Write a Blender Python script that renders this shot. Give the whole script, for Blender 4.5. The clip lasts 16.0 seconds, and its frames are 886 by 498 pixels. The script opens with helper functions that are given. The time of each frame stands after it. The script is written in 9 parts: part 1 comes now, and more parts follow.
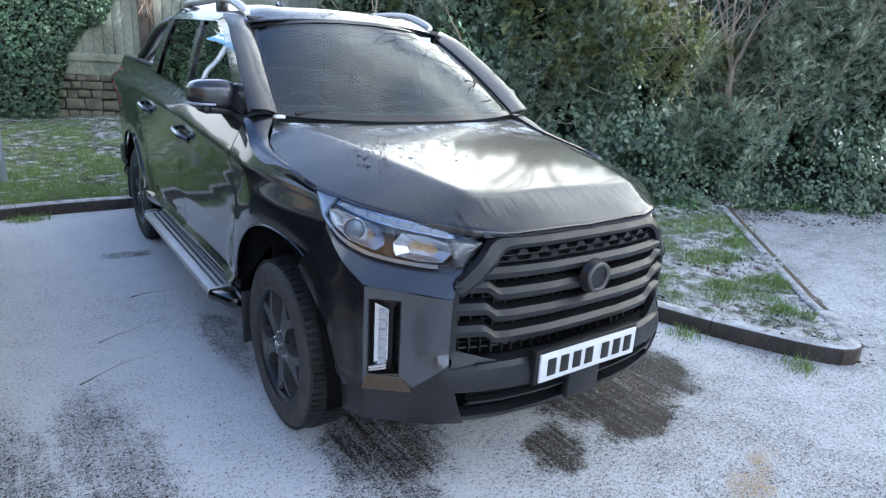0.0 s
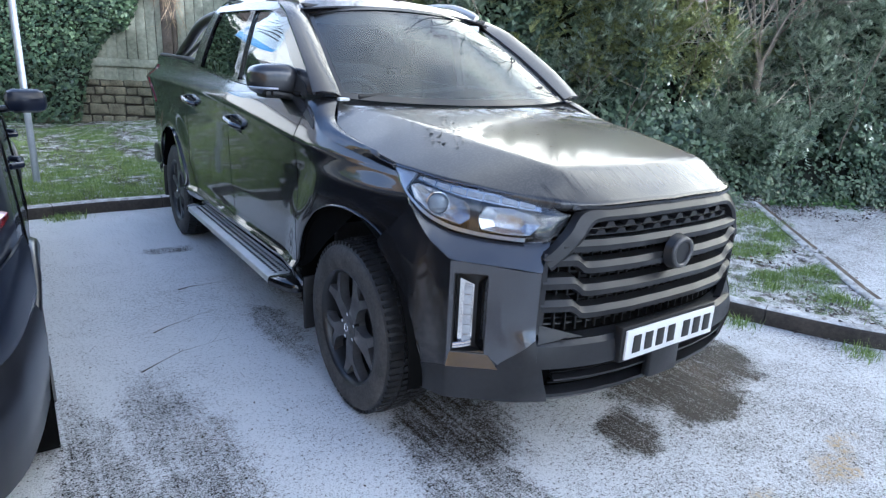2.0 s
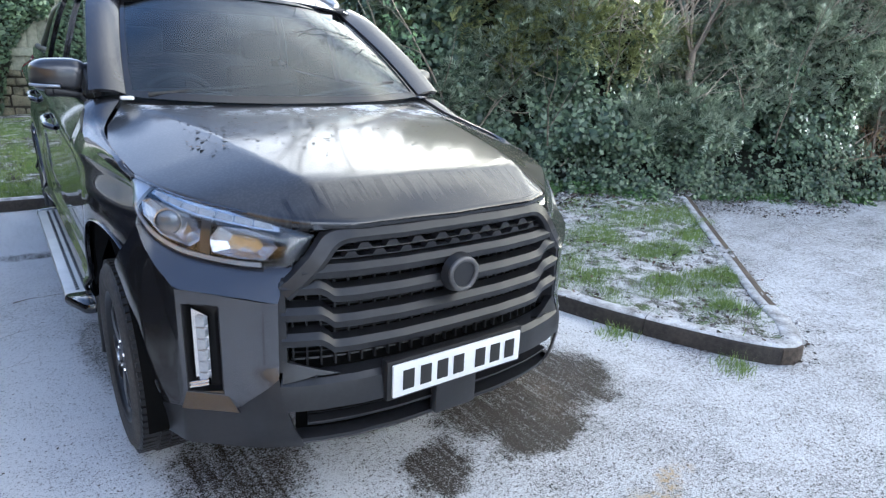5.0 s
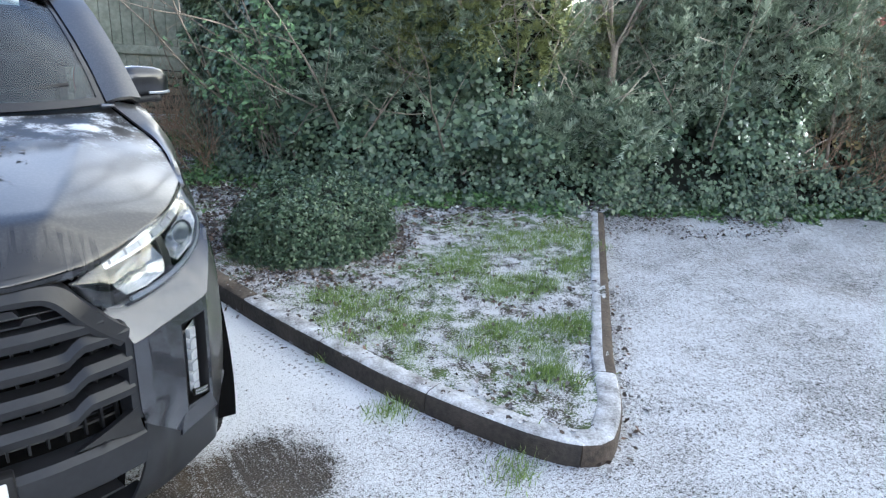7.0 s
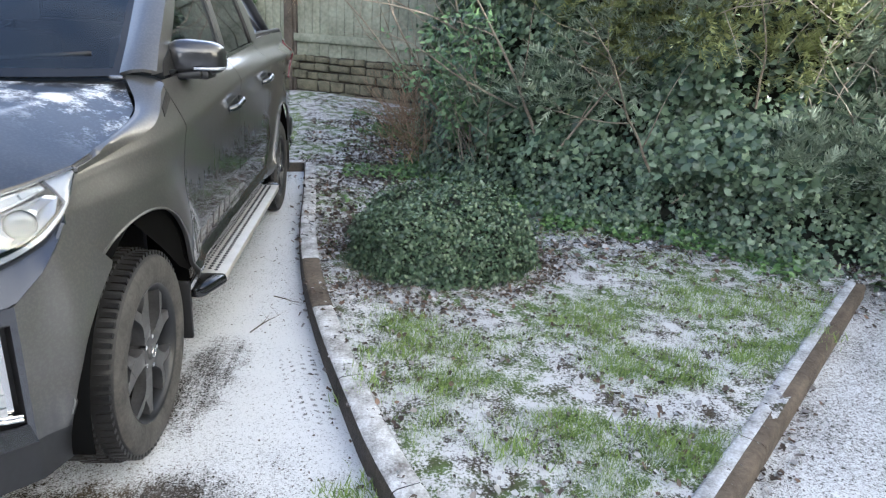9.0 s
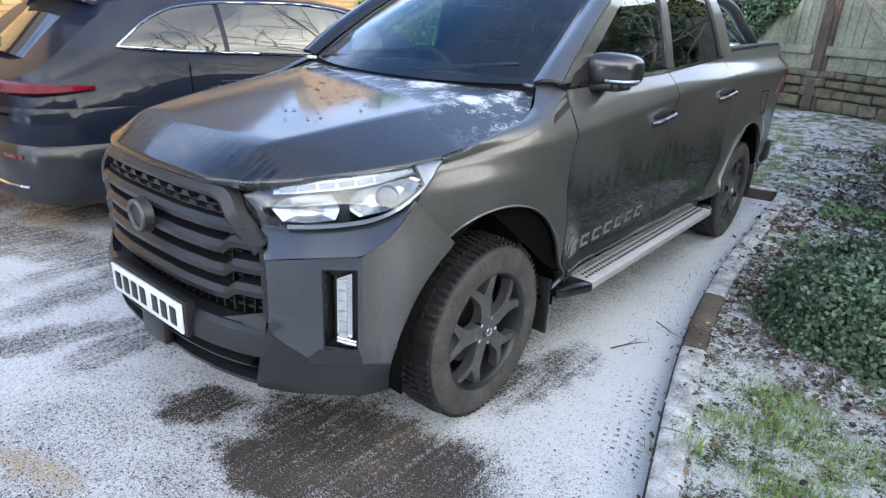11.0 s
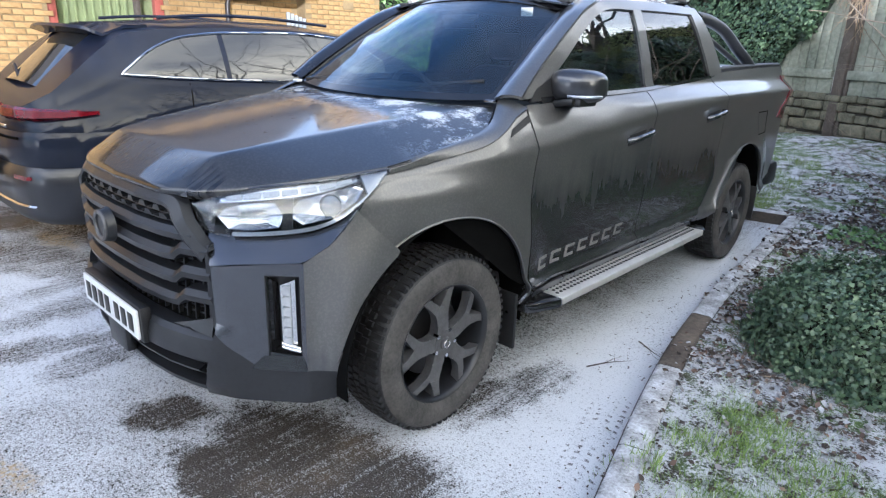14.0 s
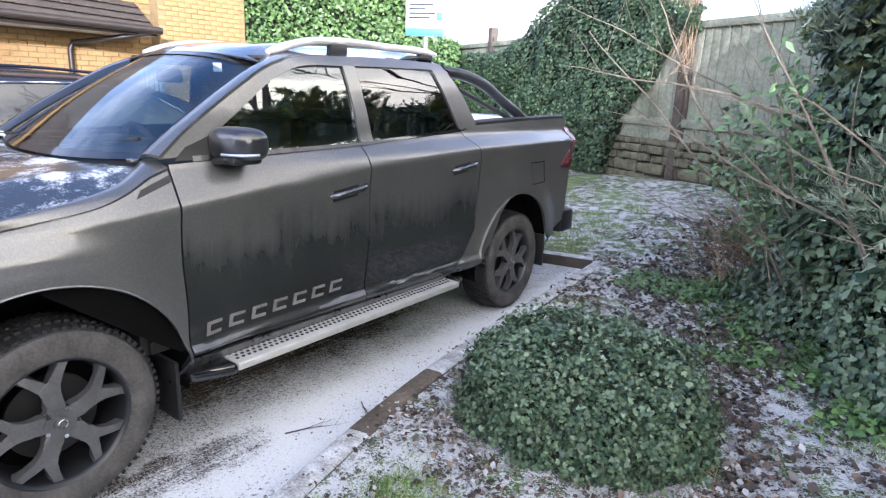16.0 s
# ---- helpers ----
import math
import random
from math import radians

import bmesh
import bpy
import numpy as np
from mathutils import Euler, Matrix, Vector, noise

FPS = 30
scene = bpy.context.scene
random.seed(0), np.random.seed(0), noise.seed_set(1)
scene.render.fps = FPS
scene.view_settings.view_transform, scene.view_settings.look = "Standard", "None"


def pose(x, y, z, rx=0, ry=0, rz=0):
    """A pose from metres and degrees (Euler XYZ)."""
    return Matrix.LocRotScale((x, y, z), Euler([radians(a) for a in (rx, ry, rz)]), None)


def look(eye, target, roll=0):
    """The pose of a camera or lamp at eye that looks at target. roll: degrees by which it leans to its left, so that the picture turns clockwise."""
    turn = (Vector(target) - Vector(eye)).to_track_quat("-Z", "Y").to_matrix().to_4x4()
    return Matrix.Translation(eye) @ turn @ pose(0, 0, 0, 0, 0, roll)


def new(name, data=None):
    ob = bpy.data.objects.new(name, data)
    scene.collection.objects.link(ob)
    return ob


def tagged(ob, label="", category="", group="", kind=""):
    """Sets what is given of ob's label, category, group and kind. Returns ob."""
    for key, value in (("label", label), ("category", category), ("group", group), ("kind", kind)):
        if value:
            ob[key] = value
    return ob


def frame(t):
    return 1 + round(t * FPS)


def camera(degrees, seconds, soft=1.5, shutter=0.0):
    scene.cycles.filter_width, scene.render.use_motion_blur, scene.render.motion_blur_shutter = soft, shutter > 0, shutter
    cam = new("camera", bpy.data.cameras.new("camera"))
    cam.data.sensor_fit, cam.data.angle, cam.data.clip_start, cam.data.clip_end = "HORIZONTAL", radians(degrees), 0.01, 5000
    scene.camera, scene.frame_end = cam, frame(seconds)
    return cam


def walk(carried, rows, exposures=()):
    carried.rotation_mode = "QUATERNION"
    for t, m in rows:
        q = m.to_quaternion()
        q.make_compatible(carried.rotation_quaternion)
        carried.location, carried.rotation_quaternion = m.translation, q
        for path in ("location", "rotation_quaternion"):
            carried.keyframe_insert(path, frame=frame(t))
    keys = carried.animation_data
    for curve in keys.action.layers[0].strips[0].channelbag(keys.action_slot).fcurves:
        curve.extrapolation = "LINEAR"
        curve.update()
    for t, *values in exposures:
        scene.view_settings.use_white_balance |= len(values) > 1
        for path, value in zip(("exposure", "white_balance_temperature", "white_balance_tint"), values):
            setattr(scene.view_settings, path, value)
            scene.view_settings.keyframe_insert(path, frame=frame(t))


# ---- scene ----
cam = camera(71.4, 16.0, 1.25)
EXPOSURE = [(0, 0.68, 4600, 14), (3, 0.89, 4640, 14), (5.5, 0.89, 4770, 14), (7.5, 0.90, 4810, 13), (8.4, 0.96, 4910, 14), (9, 1.07, 5060, 14), (10, 1.03, 4960, 15), (12.5, 0.66, 4680, 15), (14.5, 0.92, 4810, 17), (16, 1.13, 4900, 21)]
PATH = [
    (0, (-1.716, -2.304, 1.57), (-0.6, -0.755, 0.974), 3.4),
    (0.5, (-1.905, -2.153, 1.565), (-0.781, -0.568, 1.09), 3.4),
    (1, (-1.951, -2.095, 1.541), (-0.835, -0.505, 1.067), 3.0),
    (1.5, (-1.955, -2.096, 1.492), (-0.844, -0.524, 0.95), 2.9),
    (2, (-1.936, -2.157, 1.432), (-0.831, -0.59, 0.864), 2.8),
    (2.5, (-1.829, -2.225, 1.283), (-0.717, -0.649, 0.753), 2.8),
    (3, (-1.727, -2.232, 1.135), (-0.597, -0.633, 0.726), 2.9),
    (3.2, (-1.705, -2.223, 1.127), (-0.57, -0.626, 0.729), 3.1),
    (5.3, (-0.939, -2.389, 1.538), (0.192, -0.86, 0.92), 2.6),
    (5.5, (-0.781, -2.408, 1.551), (0.354, -0.882, 0.931), 2.6),
    (6, (-0.383, -2.389, 1.537), (0.764, -0.872, 0.916), 2.9),
    (6.5, (0.022, -2.429, 1.568), (1.164, -0.912, 0.94), 2.8),
    (7, (0.386, -2.39, 1.576), (1.479, -0.838, 0.944), 3.3),
    (7.5, (0.726, -2.312, 1.574), (1.67, -0.666, 0.939), 3.4),
    (8, (1.062, -2.263, 1.555), (1.869, -0.547, 0.92), 3.6),
    (8.5, (1.349, -2.117, 1.539), (1.839, -0.289, 0.89), 3.8),
    (9, (1.636, -2.025, 1.515), (1.873, -0.155, 0.847), 4.2),
    (9.5, (1.792, -1.874, 1.521), (1.582, -0.01, 0.828), 4.0),
    (10, (1.875, -1.753, 1.531), (1.243, 0.01, 0.829), 4.0),
    (10.2, (1.936, -1.756, 1.544), (1.143, -0.058, 0.845), 3.6),
    (12.3, (2.184, -1.827, 1.535), (0.848, -0.578, 0.727), 2.7),
    (12.5, (2.196, -1.824, 1.532), (0.853, -0.583, 0.721), 2.6),
    (13, (2.214, -1.823, 1.527), (0.896, -0.554, 0.718), 2.6),
    (13.5, (2.28, -1.8, 1.543), (0.987, -0.473, 0.791), 2.4),
    (14, (2.358, -1.621, 1.493), (1.066, -0.232, 0.86), 1.9),
    (14.5, (2.545, -1.38, 1.522), (1.284, 0.051, 0.919), 1.8),
    (15, (2.832, -1.212, 1.553), (1.612, 0.278, 1.015), 1.9),
    (15.5, (3.004, -0.966, 1.555), (1.815, 0.559, 1.043), 2.0),
    (16, (3.153, -0.774, 1.587), (1.987, 0.773, 1.088), 2.3),
]
walk(cam, [(t, look(eye, target, roll)) for t, eye, target, roll in PATH], exposures=EXPOSURE)

# ---- light ----
SUN_FROM = Vector((0.70, -0.67, 0.25)).normalized()   # the low winter sun stands behind the tree belt
world = bpy.data.worlds.new("winter_sky")
scene.world = world
world.use_nodes = True
wn, wl = world.node_tree.nodes, world.node_tree.links
wn.clear()
w_out = wn.new("ShaderNodeOutputWorld")
w_bg = wn.new("ShaderNodeBackground")
w_sky = wn.new("ShaderNodeTexSky")
w_sky.sky_type = "NISHITA"
w_sky.sun_disc = False
w_sky.sun_elevation = math.asin(SUN_FROM.z)
w_sky.sun_rotation = math.atan2(SUN_FROM.x, SUN_FROM.y)
w_sky.air_density, w_sky.dust_density = 1.0, 1.6
# a thin bright bank of cloud in the sunward half, broken cloud and clear blue in the other half
w_co = wn.new("ShaderNodeTexCoord")
w_map = wn.new("ShaderNodeMapping")
w_map.inputs["Scale"].default_value = (1.0, 1.0, 2.2)
w_noise = wn.new("ShaderNodeTexNoise")
w_noise.inputs["Scale"].default_value = 1.7
w_noise.inputs["Detail"].default_value = 8
w_noise.inputs["Roughness"].default_value = 0.58
w_ramp = wn.new("ShaderNodeValToRGB")
w_ramp.color_ramp.elements[0].position, w_ramp.color_ramp.elements[1].position = 0.40, 0.62
w_dot = wn.new("ShaderNodeVectorMath")
w_dot.operation = "DOT_PRODUCT"
w_dot.inputs[1].default_value = Vector((0.85, -0.08, 0.36)).normalized()
w_glow = wn.new("ShaderNodeMapRange")
w_glow.interpolation_type = "SMOOTHERSTEP"
w_glow.inputs["From Min"].default_value, w_glow.inputs["From Max"].default_value = 0.02, 0.95
w_cloud = wn.new("ShaderNodeMix")
w_cloud.data_type = "RGBA"
w_cloud.inputs[6].default_value = (24.0, 21.0, 16.2, 1)
w_cloud.inputs[7].default_value = (34.0, 27.4, 15.8, 1)
w_mix = wn.new("ShaderNodeMix")
w_mix.data_type = "RGBA"
wl.new(w_co.outputs["Generated"], w_map.inputs["Vector"])
wl.new(w_map.outputs["Vector"], w_noise.inputs["Vector"])
wl.new(w_noise.outputs["Fac"], w_ramp.inputs["Fac"])
wl.new(w_co.outputs["Generated"], w_dot.inputs[0])
wl.new(w_dot.outputs["Value"], w_glow.inputs["Value"])
wl.new(w_glow.outputs["Result"], w_cloud.inputs[0])
w_sep = wn.new("ShaderNodeSeparateXYZ")
w_high = wn.new("ShaderNodeMapRange")        # the cloud thins out overhead
w_high.interpolation_type = "SMOOTHSTEP"
w_high.inputs["From Min"].default_value, w_high.inputs["From Max"].default_value = 0.35, 0.80
w_high.inputs["To Min"].default_value, w_high.inputs["To Max"].default_value = 1.0, 0.10
w_fac = wn.new("ShaderNodeMath")
w_fac.operation = "MULTIPLY"
wl.new(w_co.outputs["Generated"], w_sep.inputs[0])
wl.new(w_sep.outputs["Z"], w_high.inputs["Value"])
w_west = wn.new("ShaderNodeMapRange")        # less cloud away from the sun
w_west.interpolation_type = "SMOOTHSTEP"
w_west.inputs["From Min"].default_value, w_west.inputs["From Max"].default_value = -0.80, 0.20
w_west.inputs["To Min"].default_value, w_west.inputs["To Max"].default_value = 0.30, 1.0
w_side = wn.new("ShaderNodeVectorMath")
w_side.operation = "DOT_PRODUCT"
w_side.inputs[1].default_value = Vector((0.75, -0.66, 0.0))
wl.new(w_co.outputs["Generated"], w_side.inputs[0])
wl.new(w_side.outputs["Value"], w_west.inputs["Value"])
w_some = wn.new("ShaderNodeMath")
w_some.operation = "MULTIPLY"
wl.new(w_ramp.outputs["Color"], w_some.inputs[0])
wl.new(w_west.outputs["Result"], w_some.inputs[1])
wl.new(w_some.outputs[0], w_fac.inputs[0])
wl.new(w_high.outputs["Result"], w_fac.inputs[1])
w_bank = wn.new("ShaderNodeMath")
w_bank.operation = "MULTIPLY_ADD"
w_bank.inputs[1].default_value = 3.2
w_more = wn.new("ShaderNodeMath")
w_more.operation, w_more.use_clamp = "MULTIPLY", True
wl.new(w_noise.outputs["Fac"], w_bank.inputs[0])
w_bank.inputs[2].default_value = -0.75
wl.new(w_bank.outputs[0], w_more.inputs[0])
w_thin = wn.new("ShaderNodeMath")             # the bank too is thinner overhead
w_thin.operation = "MULTIPLY"
w_part = wn.new("ShaderNodeMapRange")
w_part.inputs["From Min"].default_value, w_part.inputs["From Max"].default_value = 0.25, 1.0
w_part.inputs["To Min"].default_value, w_part.inputs["To Max"].default_value = 0.28, 1.0
wl.new(w_high.outputs["Result"], w_part.inputs["Value"])
wl.new(w_glow.outputs["Result"], w_thin.inputs[0])
wl.new(w_part.outputs["Result"], w_thin.inputs[1])
wl.new(w_thin.outputs[0], w_more.inputs[1])
w_all = wn.new("ShaderNodeMath")
w_all.operation = "MAXIMUM"
wl.new(w_fac.outputs[0], w_all.inputs[0])
wl.new(w_more.outputs[0], w_all.inputs[1])
wl.new(w_all.outputs[0], w_mix.inputs[0])
w_clear = wn.new("ShaderNodeVectorMath")
w_clear.operation = "SCALE"
w_clear.inputs["Scale"].default_value = 1.15
wl.new(w_sky.outputs["Color"], w_clear.inputs[0])
wl.new(w_clear.outputs[0], w_mix.inputs[6])
wl.new(w_cloud.outputs[2], w_mix.inputs[7])
wl.new(w_mix.outputs[2], w_bg.inputs["Color"])
w_bg.inputs["Strength"].default_value = 0.15
wl.new(w_bg.outputs["Background"], w_out.inputs["Surface"])
sun = new("sun", bpy.data.lights.new("sun", "SUN"))
sun.data.energy, sun.data.angle, sun.data.color = 4.6, radians(0.6), (1.0, 0.86, 0.66)
sun.matrix_world = look(SUN_FROM * 60, (0, 0, 0))

# ---- materials ----
def mat(name, base, rough=0.5, metal=0.0, vary=0.12, scale=6.0, bump=0.0, bump_scale=60.0, coat=0.0, second=None, spec=0.5, island=False, coat_rough=0.05):
    """A principled surface with variation at two scales and fine relief, in object metres."""
    m = bpy.data.materials.new(name)
    m.use_nodes = True
    n, l = m.node_tree.nodes, m.node_tree.links
    p = n["Principled BSDF"]
    p.inputs["Roughness"].default_value, p.inputs["Metallic"].default_value = rough, metal
    p.inputs["Specular IOR Level"].default_value = spec
    if coat:
        p.inputs["Coat Weight"].default_value, p.inputs["Coat Roughness"].default_value = coat, coat_rough
    co = n.new("ShaderNodeTexCoord")
    big, fine = n.new("ShaderNodeTexNoise"), n.new("ShaderNodeTexNoise")
    for node, s, d in ((big, scale, 4), (fine, scale * 9, 3)):
        node.inputs["Scale"].default_value, node.inputs["Detail"].default_value = s, d
        l.new(co.outputs["Object"], node.inputs["Vector"])
    mean = n.new("ShaderNodeMath")
    mean.operation = "MULTIPLY_ADD"
    mean.inputs[1].default_value, mean.inputs[2].default_value = 0.4, 0.0
    l.new(fine.outputs["Fac"], mean.inputs[0])
    add = n.new("ShaderNodeMath")
    add.operation = "MULTIPLY_ADD"
    add.inputs[1].default_value = 0.6
    l.new(big.outputs["Fac"], add.inputs[0])
    l.new(mean.outputs[0], add.inputs[2])
    ramp = n.new("ShaderNodeValToRGB")
    a, b = ramp.color_ramp.elements
    a.position, b.position = 0.32, 0.68
    hi = second or tuple(min(1, c * (1 + vary)) for c in base)
    lo = base if second else tuple(c * (1 - vary) for c in base)
    a.color, b.color = (*lo, 1), (*hi, 1)
    if island:
        geo = n.new("ShaderNodeNewGeometry")
        mixv = n.new("ShaderNodeMix")
        mixv.inputs[0].default_value = 0.7
        l.new(add.outputs[0], mixv.inputs[2])
        l.new(geo.outputs["Random Per Island"], mixv.inputs[3])
        a.position, b.position = 0.1, 0.9
        l.new(mixv.outputs[0], ramp.inputs["Fac"])
    else:
        l.new(add.outputs[0], ramp.inputs["Fac"])
    l.new(ramp.outputs["Color"], p.inputs["Base Color"])
    if bump:
        bn, bt = n.new("ShaderNodeBump"), n.new("ShaderNodeTexNoise")
        bt.inputs["Scale"].default_value, bt.inputs["Detail"].default_value = bump_scale, 4
        l.new(co.outputs["Object"], bt.inputs["Vector"])
        l.new(bt.outputs["Fac"], bn.inputs["Height"])
        bn.inputs["Strength"].default_value, bn.inputs["Distance"].default_value = bump, 0.01
        l.new(bn.outputs["Normal"], p.inputs["Normal"])
    return m


def mnode(n, l, op, a, b=None, clamp=False):
    k = n.new("ShaderNodeMath")
    k.operation, k.use_clamp = op, clamp
    for i, v in enumerate((a, b)):
        if v is None:
            continue
        if isinstance(v, (int, float)):
            k.inputs[i].default_value = v
        else:
            l.new(v, k.inputs[i])
    return k.outputs[0]


def glass(name, tint, gloss_rough=0.02, power=1.0, base=0.045):
    """A thin tinted pane: it lets tinted light through and mirrors by Fresnel."""
    m = bpy.data.materials.new(name)
    m.use_nodes = True
    n, l = m.node_tree.nodes, m.node_tree.links
    n.clear()
    out, mix = n.new("ShaderNodeOutputMaterial"), n.new("ShaderNodeMixShader")
    tr, gl, lw = n.new("ShaderNodeBsdfTransparent"), n.new("ShaderNodeBsdfGlossy"), n.new("ShaderNodeLayerWeight")
    tr.inputs["Color"].default_value = (*tint, 1)
    gl.inputs["Roughness"].default_value = gloss_rough
    gl.inputs["Color"].default_value = (power, power, power, 1)
    lw.inputs["Blend"].default_value = 0.5
    edge = mnode(n, l, "MULTIPLY_ADD", mnode(n, l, "POWER", lw.outputs["Facing"], 4.2), 0.88)
    edge.node.inputs[2].default_value = base
    l.new(edge, mix.inputs["Fac"])
    l.new(tr.outputs["BSDF"], mix.inputs[1])
    l.new(gl.outputs["BSDF"], mix.inputs[2])
    l.new(mix.outputs["Shader"], out.inputs["Surface"])
    return m


def nodes_of(m):
    return m.node_tree.nodes, m.node_tree.links, m.node_tree.nodes["Principled BSDF"]


def noise_of(n, l, vec, scale, detail=4, rough=0.55):
    k = n.new("ShaderNodeTexNoise")
    k.inputs["Scale"].default_value, k.inputs["Detail"].default_value, k.inputs["Roughness"].default_value = scale, detail, rough
    l.new(vec, k.inputs["Vector"])
    return k.outputs["Fac"]


def ramp_of(n, l, fac, lo, hi):
    k = n.new("ShaderNodeMapRange")
    k.interpolation_type = "SMOOTHSTEP"
    k.inputs["From Min"].default_value, k.inputs["From Max"].default_value = lo, hi
    l.new(fac, k.inputs["Value"])
    return k.outputs["Result"]


def mixc(n, l, fac, a, b):
    k = n.new("ShaderNodeMix")
    k.data_type = "RGBA"
    l.new(fac, k.inputs[0])
    for i, v in ((6, a), (7, b)):
        if isinstance(v, tuple):
            k.inputs[i].default_value = (*v, 1)
        else:
            l.new(v, k.inputs[i])
    return k.outputs[2]


def frosted_asphalt():
    """Old asphalt under hoar frost, with thawed bare patches where vehicles stood and drove."""
    m = bpy.data.materials.new("frosted_asphalt")
    m.use_nodes = True
    n, l, p = nodes_of(m)
    co = n.new("ShaderNodeTexCoord").outputs["Object"]
    warp = n.new("ShaderNodeTexNoise")
    warp.inputs["Scale"].default_value, warp.inputs["Detail"].default_value, warp.inputs["Roughness"].default_value = 5.0, 8, 0.65
    l.new(co, warp.inputs["Vector"])
    wsub = n.new("ShaderNodeVectorMath")
    wsub.operation = "MULTIPLY_ADD"
    wsub.inputs[1].default_value, wsub.inputs[2].default_value = (0.34, 0.34, 0), (-0.17, -0.17, 0)
    l.new(warp.outputs["Color"], wsub.inputs[0])
    wadd = n.new("ShaderNodeVectorMath")
    wadd.operation = "ADD"
    l.new(co, wadd.inputs[0])
    l.new(wsub.outputs[0], wadd.inputs[1])
    bare = None
    # thawed patches: centre x, y, half lengths, turn in degrees
    for x, y, a, b, turn, weight in THAWED:
        mp = n.new("ShaderNodeMapping")
        mp.vector_type = "TEXTURE"
        mp.inputs["Location"].default_value = (x, y, 0)
        mp.inputs["Rotation"].default_value = (0, 0, radians(turn))
        mp.inputs["Scale"].default_value = (a, b, 1)
        l.new(wadd.outputs[0], mp.inputs["Vector"])
        ln = n.new("ShaderNodeVectorMath")
        ln.operation = "LENGTH"
        l.new(mp.outputs["Vector"], ln.inputs[0])
        one = mnode(n, l, "MULTIPLY", ramp_of(n, l, ln.outputs["Value"], 1.25, 0.62), weight)
        bare = one if bare is None else mnode(n, l, "MAXIMUM", bare, one)
    # wheel tracks: streaks along y
    streak_map = n.new("ShaderNodeMapping")
    streak_map.inputs["Scale"].default_value = (34, 1.6, 1)
    streak_map.inputs["Rotation"].default_value = (0, 0, radians(8))
    l.new(co, streak_map.inputs["Vector"])
    streak = noise_of(n, l, streak_map.outputs["Vector"], 1.0, 3)
    grain = noise_of(n, l, co, 160, 3, 0.7)
    grain2 = noise_of(n, l, co, 45, 3, 0.7)
    broad = noise_of(n, l, co, 0.9, 5, 0.6)
    mid = noise_of(n, l, co, 7.0, 5, 0.65)
    # frost cover
    cover = mnode(n, l, "MULTIPLY", grain, 2.9)
    for fac, k in ((grain2, 1.3), (broad, 1.0), (mid, 0.6)):
        cover = mnode(n, l, "ADD", cover, mnode(n, l, "MULTIPLY", fac, k))
    cover = mnode(n, l, "SUBTRACT", cover, 2.52)
    ridged = mnode(n, l, "MULTIPLY", streak, -1.5)
    thaw = mnode(n, l, "MULTIPLY", bare, mnode(n, l, "ADD", ridged, 1.62))
    cover = mnode(n, l, "SUBTRACT", cover, mnode(n, l, "MULTIPLY", thaw, 0.86))
    bay = n.new("ShaderNodeSeparateXYZ")          # whiter frost in the bay between the vehicles makes up for weak sky light
    l.new(co, bay.inputs[0])
    cover = mnode(n, l, "ADD", cover, mnode(n, l, "MULTIPLY", mnode(n, l, "MULTIPLY", ramp_of(n, l, bay.outputs["X"], 0.4, -0.8), ramp_of(n, l, bay.outputs["X"], -3.2, -2.0)), mnode(n, l, "MULTIPLY", ramp_of(n, l, bay.outputs["Y"], -2.2, -0.7), 0.36)))
    # strip beside the truck likewise: missing sky light put into the frost cover
    lane = mnode(n, l, "MULTIPLY", ramp_of(n, l, bay.outputs["X"], 0.68, 0.95), ramp_of(n, l, bay.outputs["X"], 1.9, 1.6))
    lane = mnode(n, l, "MULTIPLY", lane, ramp_of(n, l, bay.outputs["Y"], -0.5, 0.3))
    cover = mnode(n, l, "ADD", cover, mnode(n, l, "MULTIPLY", lane, 0.56))
    fleck = ramp_of(n, l, noise_of(n, l, co, 78, 2, 0.6), 0.44, 0.36)          # grit that the frost leaves dark
    cover = mnode(n, l, "SUBTRACT", cover, mnode(n, l, "MULTIPLY", fleck, 0.46))
    # a tyre's print pressed into the frost beside the kerb
    mp = n.new("ShaderNodeMapping")
    mp.vector_type = "TEXTURE"
    mp.inputs["Location"].default_value = (1.375, 0.38, 0)
    mp.inputs["Rotation"].default_value = (0, 0, radians(14.6))
    l.new(co, mp.inputs["Vector"])
    tyre = n.new("ShaderNodeSeparateXYZ")
    l.new(mp.outputs["Vector"], tyre.inputs[0])
    across = mnode(n, l, "ABSOLUTE", tyre.outputs["X"], 0.0)
    lugs = mnode(n, l, "SINE", mnode(n, l, "ADD", mnode(n, l, "MULTIPLY", tyre.outputs["Y"], 145.0), mnode(n, l, "MULTIPLY", across, 60.0)), 0.0)
    ribs = mnode(n, l, "SINE", mnode(n, l, "MULTIPLY", tyre.outputs["X"], 130.0), 0.0)
    tread = mnode(n, l, "MULTIPLY", ramp_of(n, l, lugs, 0.1, 0.7), ramp_of(n, l, ribs, -0.1, 0.6))
    tread = mnode(n, l, "MULTIPLY", tread, ramp_of(n, l, across, 0.095, 0.075))
    tread = mnode(n, l, "MULTIPLY", tread, ramp_of(n, l, mnode(n, l, "ABSOLUTE", tyre.outputs["Y"], 0.0), 0.42, 0.26))
    tread = mnode(n, l, "MULTIPLY", tread, ramp_of(n, l, mid, 0.40, 0.56))
    cover = mnode(n, l, "SUBTRACT", cover, mnode(n, l, "MULTIPLY", tread, 0.85))
    frost = ramp_of(n, l, cover, -0.22, 0.56)
    stone = mixc(n, l, ramp_of(n, l, grain, 0.36, 0.66), (0.010, 0.010, 0.011), (0.095, 0.090, 0.084))
